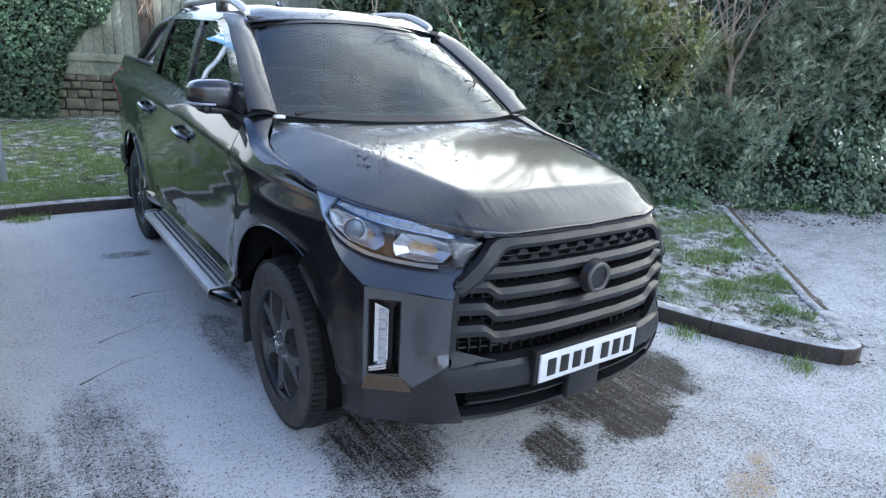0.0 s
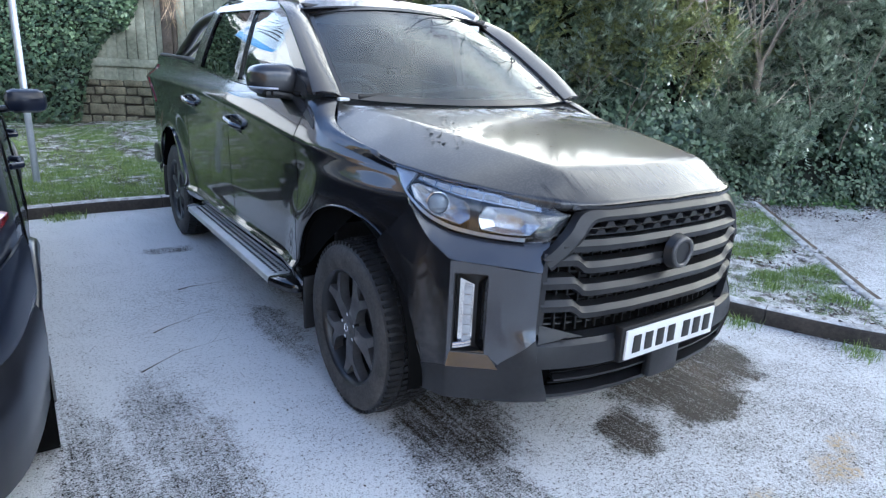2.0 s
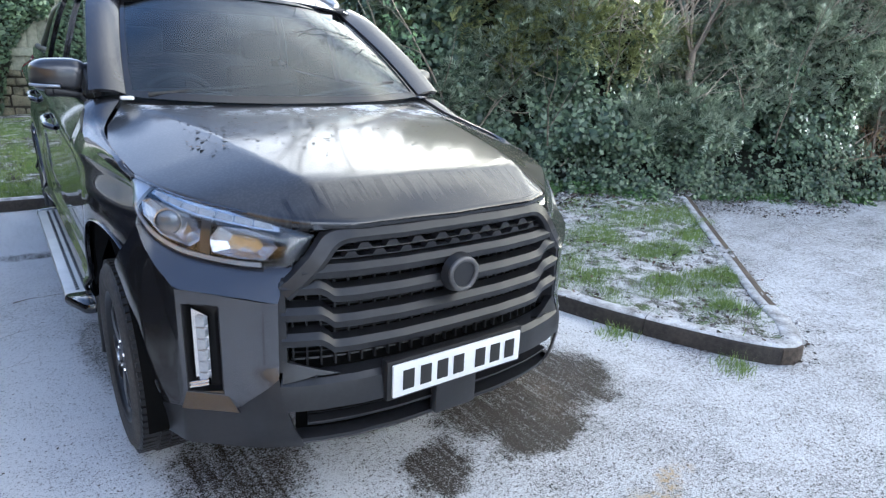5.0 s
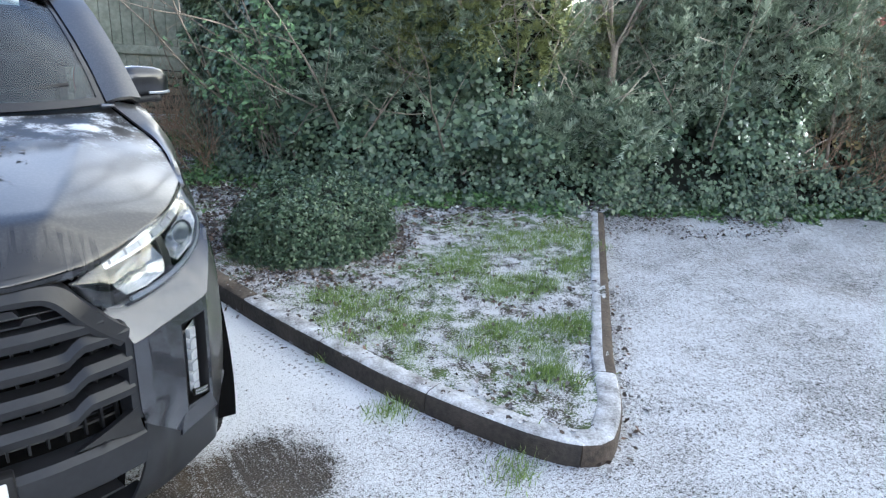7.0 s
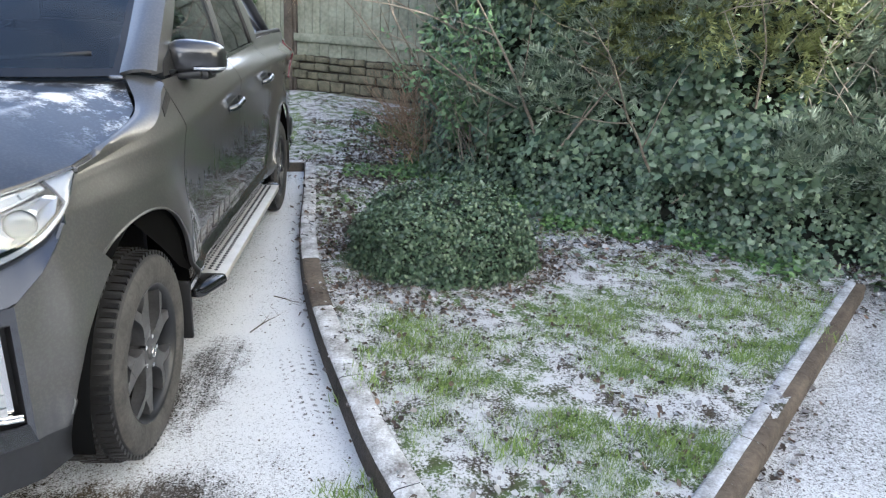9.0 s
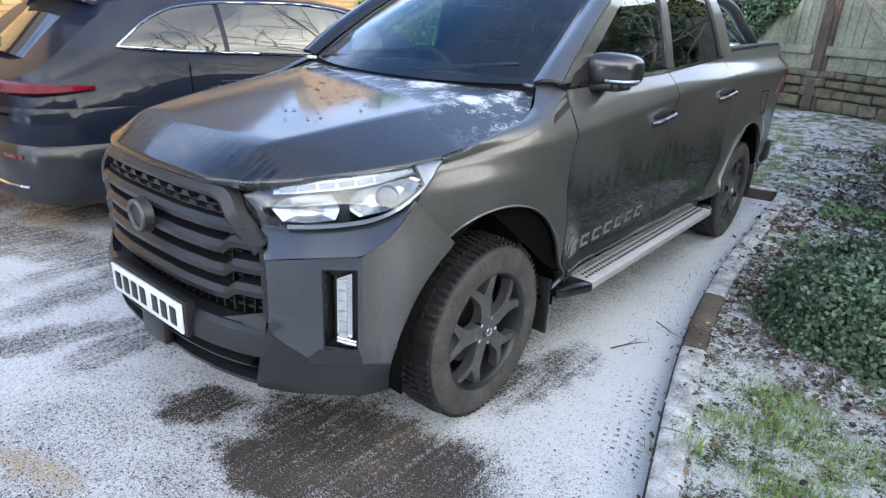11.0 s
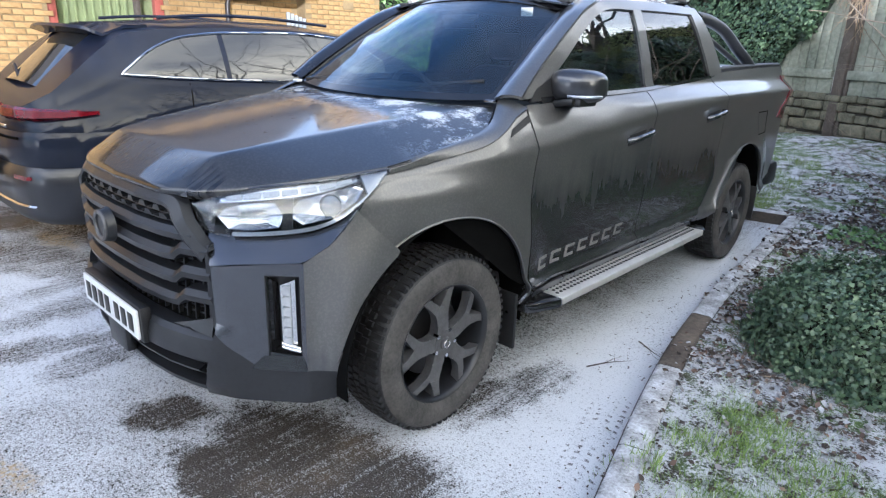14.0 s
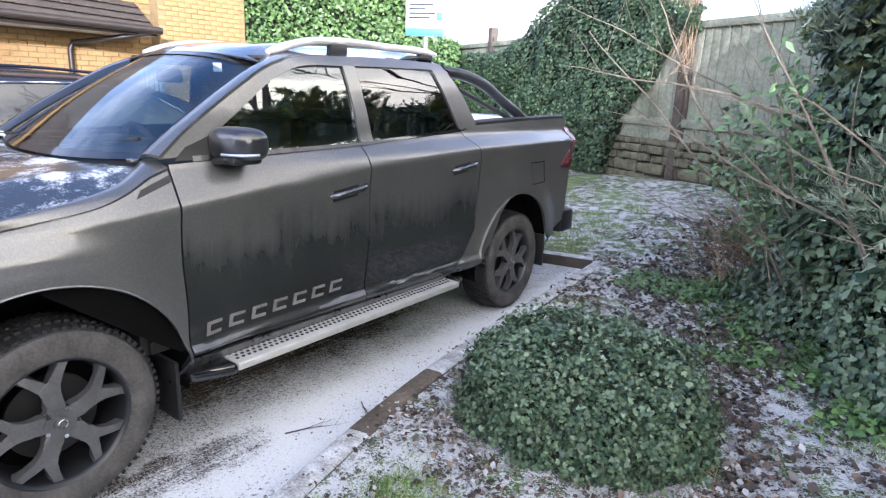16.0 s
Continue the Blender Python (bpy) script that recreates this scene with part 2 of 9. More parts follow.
    brown = ramp_of(n, l, noise_of(n, l, co, 1.7, 4), 0.5, 0.72)
    stone2 = mixc(n, l, mnode(n, l, "ADD", mnode(n, l, "MULTIPLY", brown, 0.35), 0.14), stone, (0.20, 0.15, 0.095))
    white = mixc(n, l, ramp_of(n, l, cover, 0.2, 0.9), (0.60, 0.62, 0.66), (0.79, 0.81, 0.84))
    # worn dabs of old yellow marking paint
    dab = None
    for x, y, a, b, turn in YELLOW:
        mp = n.new("ShaderNodeMapping")
        mp.vector_type = "TEXTURE"
        mp.inputs["Location"].default_value = (x, y, 0)
        mp.inputs["Rotation"].default_value = (0, 0, radians(turn))
        mp.inputs["Scale"].default_value = (a, b, 1)
        l.new(wadd.outputs[0], mp.inputs["Vector"])
        ln = n.new("ShaderNodeVectorMath")
        ln.operation = "LENGTH"
        l.new(mp.outputs["Vector"], ln.inputs[0])
        one = ramp_of(n, l, ln.outputs["Value"], 1.4, 0.4)
        dab = one if dab is None else mnode(n, l, "MAXIMUM", dab, one)
    worn = mnode(n, l, "MULTIPLY", dab, ramp_of(n, l, grain2, 0.38, 0.60))
    cold = mixc(n, l, frost, stone2, white)
    l.new(mixc(n, l, mnode(n, l, "MULTIPLY", worn, 0.80), cold, (0.44, 0.30, 0.10)), p.inputs["Base Color"])
    l.new(mnode(n, l, "MULTIPLY_ADD", frost, 0.45), p.inputs["Roughness"])
    p.inputs["Roughness"].links[0].from_node.inputs[2].default_value = 0.24
    p.inputs["Specular IOR Level"].default_value = 0.6
    bn = n.new("ShaderNodeBump")
    bn.inputs["Strength"].default_value, bn.inputs["Distance"].default_value = 0.6, 0.006
    l.new(cover, bn.inputs["Height"])
    l.new(bn.outputs["Normal"], p.inputs["Normal"])
    return m


YELLOW = [(-0.86, -1.40, 0.12, 0.06, 40), (-0.04, -1.36, 0.20, 0.05, 10), (0.56, -1.34, 0.16, 0.07, 10), (0.77, -1.31, 0.08, 0.06, 20), (-2.75, -0.38, 0.30, 0.08, 5)]
THAWED = [(0.66, -0.52, 0.46, 0.30, 10, 1.0), (1.02, -0.50, 0.22, 0.28, 0, 1.0), (0.55, -0.80, 0.28, 0.13, 8, 1.0), (0.04, -0.77, 0.18, 0.13, 55, 1.0), (0.93, 0.40, 0.14, 0.42, -3, 0.95),
          (-0.56, -0.36, 0.26, 0.36, -10, 1.0), (-0.66, -0.80, 0.14, 0.28, 12, 0.75), (-0.95, -1.00, 0.55, 0.12, 74, 0.7), (-1.52, 0.00, 0.18, 0.75, 6, 0.62), (-1.82, -0.10, 0.14, 0.9, 8, 0.62), (-1.38, -0.72, 0.16, 0.45, 12, 0.55),
          (-1.10, 2.68, 0.18, 0.12, 0, 0.8), (-2.30, -0.58, 0.80, 0.28, 20, 0.75), (-3.7, -0.55, 0.6, 0.30, 5, 0.85), (-2.9, 1.0, 0.80, 1.5, 0, 1.0), (-3.8, -0.95, 0.9, 0.16, 5, 0.6), (-0.86, 0.9, 0.10, 0.5, 0, 0.7), (-1.75, -1.7, 0.34, 0.14, 40, 0.6), (-0.05, 1.4, 0.60, 1.6, 0, 1.0)]
M_ASPHALT = frosted_asphalt()


def frosted_turf(name="frosted_turf", bare=0.0):
    """Short winter turf: soil and moss between frost and green patches."""
    m = bpy.data.materials.new(name)
    m.use_nodes = True
    n, l, p = nodes_of(m)
    co = n.new("ShaderNodeTexCoord").outputs["Object"]
    patch, mid, grain = noise_of(n, l, co, 2.3, 5, 0.6), noise_of(n, l, co, 9, 5, 0.65), noise_of(n, l, co, 90, 3, 0.7)
    soil = mixc(n, l, grain, (0.022, 0.018, 0.013), (0.075, 0.06, 0.04))
    green = mixc(n, l, grain, (0.055, 0.10, 0.02), (0.13, 0.19, 0.05))
    under = mixc(n, l, ramp_of(n, l, patch, 0.42, 0.58), soil, green)
    cov = mnode(n, l, "ADD", mnode(n, l, "MULTIPLY", grain, 0.8), mnode(n, l, "MULTIPLY", mid, 0.9))
    cov = mnode(n, l, "SUBTRACT", cov, mnode(n, l, "MULTIPLY", patch, 0.35))
    if bare:                                     # the lawn has thawed on its open end
        sep = n.new("ShaderNodeSeparateXYZ")
        l.new(co, sep.inputs[0])
        cov = mnode(n, l, "SUBTRACT", cov, mnode(n, l, "MULTIPLY", ramp_of(n, l, sep.outputs["X"], 0.2, -1.0), bare))
    frost = ramp_of(n, l, cov, 0.58, 0.76)
    l.new(mixc(n, l, frost, under, (0.63, 0.64, 0.66)), p.inputs["Base Color"])
    p.inputs["Roughness"].default_value = 0.9
    bn = n.new("ShaderNodeBump")
    bn.inputs["Strength"].default_value, bn.inputs["Distance"].default_value = 0.8, 0.02
    l.new(cov, bn.inputs["Height"])
    l.new(bn.outputs["Normal"], p.inputs["Normal"])
    return m


M_TURF = frosted_turf()
M_STRIP = frosted_turf("thawing_turf", 0.09)
M_PAINT = mat("dark_grey_metallic_paint", (0.092, 0.097, 0.112), 0.24, 0.80, 0.10, 3.0, 0.03, 900, coat=1.0, coat_rough=0.05)


def dewy_paint(name, wet_below, frost=False, along_y=False):
    """Grey metallic paint under a haze of dew, washed dark and glossy where the drops have run down; the off side is
    shaded in colour.
    """
    m = bpy.data.materials.new(name)
    m.use_nodes = True
    n, l, p = nodes_of(m)
    co = n.new("ShaderNodeTexCoord").outputs["Object"]
    sep = n.new("ShaderNodeSeparateXYZ")
    l.new(co, sep.inputs[0])
    run = n.new("ShaderNodeMapping")            # drips: long and thin, downwards or forwards
    run.inputs["Scale"].default_value = (34, 0.8, 6) if along_y else (1, 22, 1.3)
    l.new(co, run.inputs["Vector"])
    drip = noise_of(n, l, run.outputs["Vector"], 1.0, 3, 0.6)
    lump = noise_of(n, l, co, 3.2, 4, 0.6)
    fine = noise_of(n, l, co, 120, 3, 0.7)
    height = sep.outputs["Y"] if along_y else sep.outputs["Z"]
    level = mnode(n, l, "ADD", height, mnode(n, l, "MULTIPLY", mnode(n, l, "SUBTRACT", drip, 0.5), 0.22 if along_y else 0.36))
    level = mnode(n, l, "ADD", level, mnode(n, l, "MULTIPLY", mnode(n, l, "SUBTRACT", lump, 0.5), 0.08 if along_y else 0.45))
    haze = ramp_of(n, l, level, wet_below - 0.03, wet_below + 0.05) if along_y else ramp_of(n, l, level, wet_below - 0.07, wet_below + 0.16)
    haze = mnode(n, l, "MULTIPLY", haze, mnode(n, l, "ADD", mnode(n, l, "MULTIPLY", lump, 0.7), 0.5), True)
    if not along_y:                              # shade by side, painted: haze falls to a tenth away from the hedge
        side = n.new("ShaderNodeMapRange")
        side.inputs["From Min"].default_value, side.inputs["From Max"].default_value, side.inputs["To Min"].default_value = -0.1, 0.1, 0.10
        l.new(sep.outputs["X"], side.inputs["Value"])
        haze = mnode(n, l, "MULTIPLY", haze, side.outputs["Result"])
    if along_y:
        runs = n.new("ShaderNodeMapping")
        runs.inputs["Scale"].default_value = (46, 1.1, 3)
        l.new(co, runs.inputs["Vector"])
        lines = ramp_of(n, l, noise_of(n, l, runs.outputs["Vector"], 1.0, 2, 0.5), 0.56, 0.62)
        haze = mnode(n, l, "MULTIPLY", haze, mnode(n, l, "SUBTRACT", 1.0, mnode(n, l, "MULTIPLY", lines, ramp_of(n, l, sep.outputs["Y"], -0.655, -0.69))))
    speck = ramp_of(n, l, fine, 0.45, 0.62)
    dark = mixc(n, l, lump, (0.024, 0.025, 0.029), (0.034, 0.035, 0.040)) if along_y else mixc(n, l, lump, (0.082, 0.083, 0.088), (0.110, 0.111, 0.116))
    pale = mixc(n, l, speck, (0.070, 0.069, 0.069), (0.090, 0.088, 0.086)) if along_y else mixc(n, l, speck, (0.150, 0.148, 0.145), (0.178, 0.175, 0.170))
    body = mixc(n, l, haze, dark, pale)
    # off side gets a darker base colour in place of its dimmer reflections
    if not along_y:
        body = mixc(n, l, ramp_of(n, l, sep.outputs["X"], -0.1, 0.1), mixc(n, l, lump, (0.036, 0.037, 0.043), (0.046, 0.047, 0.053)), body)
    rough = mnode(n, l, "MULTIPLY_ADD", haze, 0.14)
    rough.node.inputs[2].default_value = 0.26
    if frost:
        near = ramp_of(n, l, mnode(n, l, "ADD", sep.outputs["Y"], mnode(n, l, "MULTIPLY", sep.outputs["X"], 0.22)), -0.02, 0.30)
        patch = noise_of(n, l, co, 5.5, 6, 0.7)
        ice = mnode(n, l, "MULTIPLY", near, ramp_of(n, l, mnode(n, l, "ADD", patch, mnode(n, l, "MULTIPLY", fine, 0.25)), 0.60, 0.74))
        body = mixc(n, l, ice, body, (0.62, 0.65, 0.70))
        rough = mnode(n, l, "ADD", rough, mnode(n, l, "MULTIPLY", ice, 0.45))
        l.new(mnode(n, l, "SUBTRACT", 0.8, mnode(n, l, "MULTIPLY", ice, 0.8)), p.inputs["Metallic"])
        l.new(mnode(n, l, "SUBTRACT", 1.0, ice), p.inputs["Coat Weight"])
    else:
        l.new(mnode(n, l, "SUBTRACT", 0.8, mnode(n, l, "MULTIPLY", haze, 0.20)), p.inputs["Metallic"])
        p.inputs["Coat Weight"].default_value = 1.0
    l.new(body, p.inputs["Base Color"])
    l.new(rough, p.inputs["Roughness"])
    cr = mnode(n, l, "MULTIPLY_ADD", haze, 0.035 if along_y else 0.03)
    cr.node.inputs[2].default_value = 0.04
    l.new(cr, p.inputs["Coat Roughness"])
    bn = n.new("ShaderNodeBump")
    bn.inputs["Strength"].default_value, bn.inputs["Distance"].default_value = 0.03, 0.004
    l.new(mnode(n, l, "MULTIPLY", fine, haze), bn.inputs["Height"])
    l.new(bn.outputs["Normal"], p.inputs["Normal"])
    l.new(bn.outputs["Normal"], p.inputs["Coat Normal"])
    return m


M_HOOD = dewy_paint("dewy_bonnet_paint", -0.745, True, True)
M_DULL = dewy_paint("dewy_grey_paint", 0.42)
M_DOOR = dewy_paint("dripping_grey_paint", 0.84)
M_SATIN = mat("satin_dark_plastic", (0.017, 0.018, 0.021), 0.34, 0.0, 0.25, 7.0, 0.05, 300)
M_BLACK = mat("black_plastic", (0.012, 0.012, 0.013), 0.45, 0.0, 0.25, 12, 0.08, 400)
# near-black for joints, and for shade painted into openings and the underbody
M_VOID = mat("joint_shade_black", (0.004, 0.004, 0.004), 0.95, 0.0, 0.2, 10, spec=0.05)
M_GLOSSBLACK = mat("gloss_black", (0.010, 0.010, 0.011), 0.10, 0.0, 0.1, 6, coat=0.6)
M_RUBBER = mat("tyre_rubber", (0.028, 0.027, 0.026), 0.80, 0.0, 0.35, 9, 0.25, 160, second=(0.100, 0.094, 0.088))
M_TREAD = mat("dark_tread_rubber", (0.008, 0.008, 0.009), 0.55, 0.0, 0.35, 12, 0.2, 200, second=(0.026, 0.025, 0.025))
M_RIM = mat("grey_alloy", (0.115, 0.114, 0.116), 0.45, 0.4, 0.25, 12, 0.05, 300)
M_CHROME = mat("chrome", (0.75, 0.75, 0.76), 0.12, 1.0, 0.05, 10)
M_ALU = mat("brushed_aluminium", (0.66, 0.65, 0.62), 0.45, 0.6, 0.12, 14, 0.06, 250)
M_LETTER = mat("faded_silver_letter", (0.19, 0.185, 0.18), 0.5, 0.2, 0.35, 25)
M_PLATE = mat("white_plate", (0.78, 0.79, 0.80), 0.35, 0.0, 0.05, 12)
M_PLATE_Y = mat("yellow_plate", (0.26, 0.20, 0.06), 0.4, 0.0, 0.2, 12)
M_INK = mat("black_ink", (0.02, 0.02, 0.02), 0.5)
M_LAMP = mat("white_lamp_reflector", (0.60, 0.62, 0.66), 0.14, 1.0, 0.2, 40, 0.15, 140)
M_LAMPDARK = mat("smoked_lamp_bezel", (0.014, 0.015, 0.017), 0.15, 0.0, 0.2, 20)
M_DRL = mat("ribbed_lamp_lens", (0.42, 0.44, 0.47), 0.2, 0.2, 0.15, 50, 0.4, 120)
M_RED = mat("red_lamp_lens", (0.13, 0.005, 0.010), 0.12, 0.0, 0.35, 14, coat=1.0)
M_GLASS = glass("tinted_screen_glass", (0.70, 0.76, 0.79), 0.012, 1.0, 0.05)
M_PRIVACY = glass("privacy_glass", (0.16, 0.17, 0.18), 0.012, 1.0, 0.11)
M_SIDEGLASS = glass("side_window_glass", (0.66, 0.72, 0.74), 0.012, 1.0, 0.10)
M_CLEAR = glass("clear_lamp_cover", (0.92, 0.93, 0.94))
M_LENS = glass("projector_lens", (0.80, 0.84, 0.88), 0.01)
M_CABIN = mat("dark_cabin_trim", (0.030, 0.031, 0.034), 0.7, 0.0, 0.3, 8, 0.1, 120)
M_SEAT = mat("dark_seat_cloth", (0.022, 0.023, 0.026), 0.85, 0.0, 0.3, 9, 0.2, 200)
M_NAVY = mat("dark_navy_car_paint", (0.007, 0.010, 0.022), 0.5, 0.0, 0.15, 3.0, coat=0.5, coat_rough=0.04, spec=0.1)
M_NAVYTRIM = mat("dark_navy_bumper", (0.009, 0.010, 0.015), 0.32, 0.0, 0.2, 9, 0.02, 300, coat=0.4)
M_FROST = mat("frost_film", (0.66, 0.69, 0.74), 0.8, 0.0, 0.15, 30, 0.4, 120)
M_KERB = mat("dark_concrete_kerb", (0.012, 0.011, 0.010), 0.75, 0.0, 0.3, 5, 0.5, 120, second=(0.072, 0.060, 0.048))
M_PLANK = mat("weathered_grey_green_plank", (0.14, 0.153, 0.115), 0.85, 0.0, 0.3, 2.2, 0.4, 60, second=(0.37, 0.385, 0.31))
M_POST = mat("dark_timber_post", (0.055, 0.045, 0.036), 0.9, 0.0, 0.3, 4, 0.5, 50, second=(0.13, 0.11, 0.09))
M_STONE = mat("mossy_rubble_stone", (0.055, 0.056, 0.036), 0.92, 0.0, 0.3, 6, 0.7, 40, second=(0.215, 0.20, 0.14))
M_MORTAR = mat("dark_earth_joint", (0.04, 0.036, 0.028), 0.95, 0.0, 0.3, 8, 0.5, 60)
M_IVY = mat("ivy_leaf", (0.014, 0.038, 0.022), 0.34, 0.0, 0.3, 1.3, second=(0.20, 0.27, 0.155), island=True)
# close to the hedge ivy, with a darker upper colour
M_FENCEIVY = mat("dark_fence_ivy_leaf", (0.012, 0.034, 0.018), 0.40, 0.0, 0.3, 1.3, second=(0.105, 0.155, 0.078), island=True)
M_IVYPALE = mat("pale_ivy_leaf", (0.075, 0.12, 0.065), 0.42, 0.0, 0.3, 1.3, second=(0.32, 0.40, 0.23), island=True)
M_FROND = mat("conifer_frond", (0.10, 0.125, 0.040), 0.6, 0.0, 0.3, 1.3, second=(0.36, 0.385, 0.145), island=True)
# near-black fill behind leaves: the shade deep in the foliage, as a colour
M_CORE = mat("foliage_inside_shade", (0.022, 0.026, 0.018), 0.95, 0.0, 0.4, 5, 0.5, 20)
M_BUSHLEAF = mat("bush_leaf", (0.018, 0.048, 0.026), 0.38, 0.0, 0.3, 2.0, second=(0.155, 0.215, 0.115), island=True)
M_GRASS = mat("winter_grass", (0.085, 0.155, 0.03), 0.6, 0.0, 0.3, 2.0, second=(0.35, 0.46, 0.125), island=True)
M_FROSTGRASS = mat("frosted_grass", (0.34, 0.38, 0.33), 0.7, 0.0, 0.3, 2.0, second=(0.72, 0.75, 0.76), island=True)
M_DEADLEAF = mat("dead_leaf", (0.024, 0.017, 0.013), 0.75, 0.0, 0.3, 2.0, second=(0.105, 0.080, 0.062), island=True)
M_TWIG = mat("grey_brown_bark", (0.12, 0.095, 0.07), 0.85, 0.0, 0.3, 9, 0.4, 80, second=(0.36, 0.31, 0.24))
M_BARK = mat("dark_bark", (0.045, 0.035, 0.027), 0.9, 0.0, 0.3, 6, 0.5, 50, second=(0.12, 0.10, 0.08))
M_BRICK = mat("buff_brick", (0.27, 0.165, 0.060), 0.85, 0.0, 0.2, 2.5, 0.3, 60, second=(0.43, 0.285, 0.120))
M_REDBRICK = mat("red_brick", (0.22, 0.085, 0.06), 0.85, 0.0, 0.2, 2.5, 0.3, 60, second=(0.34, 0.14, 0.10))
M_JOINT = mat("buff_mortar", (0.25, 0.185, 0.095), 0.95, 0.0, 0.2, 6, 0.3, 80)
M_REDFRAME = mat("red_brown_window_paint", (0.28, 0.07, 0.05), 0.5, 0.0, 0.15, 8)
M_CURTAIN = mat("pale_green_curtain", (0.30, 0.34, 0.16), 0.9, 0.0, 0.2, 6)
M_TILE = mat("dark_roof_tile", (0.06, 0.05, 0.045), 0.85, 0.0, 0.3, 7, 0.4, 60)
M_PIPE = mat("black_brown_gutter", (0.03, 0.024, 0.022), 0.4, 0.0, 0.2, 8)
M_RENDERWALL = mat("pale_rendered_wall", (0.62, 0.61, 0.58), 0.9, 0.0, 0.08, 1.5, 0.2, 40)
M_SIGN = mat("blue_sign_face", (0.10, 0.30, 0.62), 0.4, 0.0, 0.08, 6)
M_SIGNWHITE = mat("pale_sign_face", (0.55, 0.66, 0.80), 0.4, 0.0, 0.08, 6)
M_STEEL = mat("galvanised_post", (0.36, 0.40, 0.46), 0.45, 0.5, 0.15, 8)
M_PAVE = mat("grey_pavement", (0.20, 0.17, 0.14), 0.9, 0.0, 0.3, 2, 0.3, 80, second=(0.50, 0.50, 0.50))

# ---- mesh helpers ----
import collections


def link_mesh(name, verts, faces, material, parent=None, label="", smooth=35.0, thick=0.0, mats=None, face_mats=None):
    me = bpy.data.meshes.new(name)
    me.from_pydata([tuple(v) for v in verts], [], faces)
    me.materials.append(material)
    for extra in mats or ():
        me.materials.append(extra)
    if face_mats is not None:
        me.polygons.foreach_set("material_index", face_mats)
    if smooth:
        me.polygons.foreach_set("use_smooth", [True] * len(me.polygons))
        me.set_sharp_from_angle(angle=radians(smooth))
    me.update()
    if thick:     # keep the turned rim from rounding the look of the face
        count = collections.Counter(k for q in me.polygons for k in q.edge_keys)
        attr = me.attributes.get("sharp_edge") or me.attributes.new("sharp_edge", "BOOLEAN", "EDGE")
        for e in me.edges:
            if count[e.key] == 1:
                attr.data[e.index].value = True
    ob = new(name, me)
    if parent:
        ob.parent = parent
        ob.matrix_parent_inverse = Matrix.Translation(-parent.location)
    if thick:
        s = ob.modifiers.new("thickness", "SOLIDIFY")
        s.thickness, s.offset = thick, -1.0
    if label:
        tagged(ob, label)
    return ob


def part(name, bm, material, parent, label="", smooth=35.0, thick=0.0):
    """Link a bmesh as one mesh object under a thing or a part."""
    bm.verts.ensure_lookup_table()
    verts = [v.co.copy() for v in bm.verts]
    bm.verts.index_update()
    faces = [[v.index for v in f.verts] for f in bm.faces]
    bm.free()
    return link_mesh(name, verts, faces, material, parent, label, smooth, thick)


def thing(name, base, label, category, group="", kind=""):
    e = new(name)
    e.location = base
    e.empty_display_size = 0.2
    return tagged(e, label, category, group, kind)


def box_bm(lo, hi, bevel=0.0, turn=None):
    bm = bmesh.new()
    bmesh.ops.create_cube(bm, size=1.0)
    lo, hi = Vector(lo), Vector(hi)
    for v in bm.verts:
        v.co = Vector([(lo[i] + hi[i]) / 2 + v.co[i] * (hi[i] - lo[i]) for i in range(3)])
    if bevel:
        bmesh.ops.bevel(bm, geom=bm.edges[:], offset=bevel, segments=2, affect="EDGES", profile=0.5)
    if turn is not None:
        bm.transform(turn)
    return bm


def tube_mesh(points, radii, sides=8, caps=True):
    """Verts and faces of a tube along points."""
    pts = [Vector(p) for p in points]
    verts, faces = [], []
    side = None
    for i, p in enumerate(pts):
        d = (pts[min(i + 1, len(pts) - 1)] - pts[max(i - 1, 0)]).normalized()
        if side is None:
            side = d.orthogonal().normalized()
        side = (side - d * side.dot(d)).normalized()
        up = d.cross(side)
        r = radii[i] if hasattr(radii, "__len__") else radii
        for k in range(sides):
            a = 2 * math.pi * k / sides
            verts.append(p + (side * math.cos(a) + up * math.sin(a)) * r)
    for i in range(len(pts) - 1):
        for k in range(sides):
            k2 = (k + 1) % sides
            faces.append([i * sides + k, i * sides + k2, (i + 1) * sides + k2, (i + 1) * sides + k])
    if caps:
        faces.append(list(range(sides))[::-1])
        faces.append([(len(pts) - 1) * sides + k for k in range(sides)])
    return verts, faces


def tube(name, points, radii, material, parent=None, label="", sides=8):
    v, f = tube_mesh(points, radii, sides)
    return link_mesh(name, v, f, material, parent, label, 60)


def smoothline(points, n):
    """n points along a Catmull-Rom line through points, evenly by chord."""
    p = np.array(points, float)
    d = np.r_[0, np.cumsum(np.linalg.norm(np.diff(p, axis=0), axis=1))]
    t = np.linspace(0, d[-1], n)
    m = np.gradient(p, d, axis=0) if len(p) > 2 else np.repeat((p[1:] - p[:1]) / d[-1], 2, 0)
    i = np.clip(np.searchsorted(d, t, "right") - 1, 0, len(p) - 2)
    h = (d[i + 1] - d[i])[:, None]
    u = ((t - d[i])[:, None]) / h
    return ((2 * u**3 - 3 * u**2 + 1) * p[i] + (u**3 - 2 * u**2 + u) * h * m[i] + (-2 * u**3 + 3 * u**2) * p[i + 1] + (u**3 - u**2) * h * m[i + 1])


def polyline(points, n):
    p = np.array(points, float)
    d = np.r_[0, np.cumsum(np.linalg.norm(np.diff(p, axis=0), axis=1))]
    t = np.linspace(0, d[-1], n)
    return np.stack([np.interp(t, d, p[:, k]) for k in range(p.shape[1])], 1)


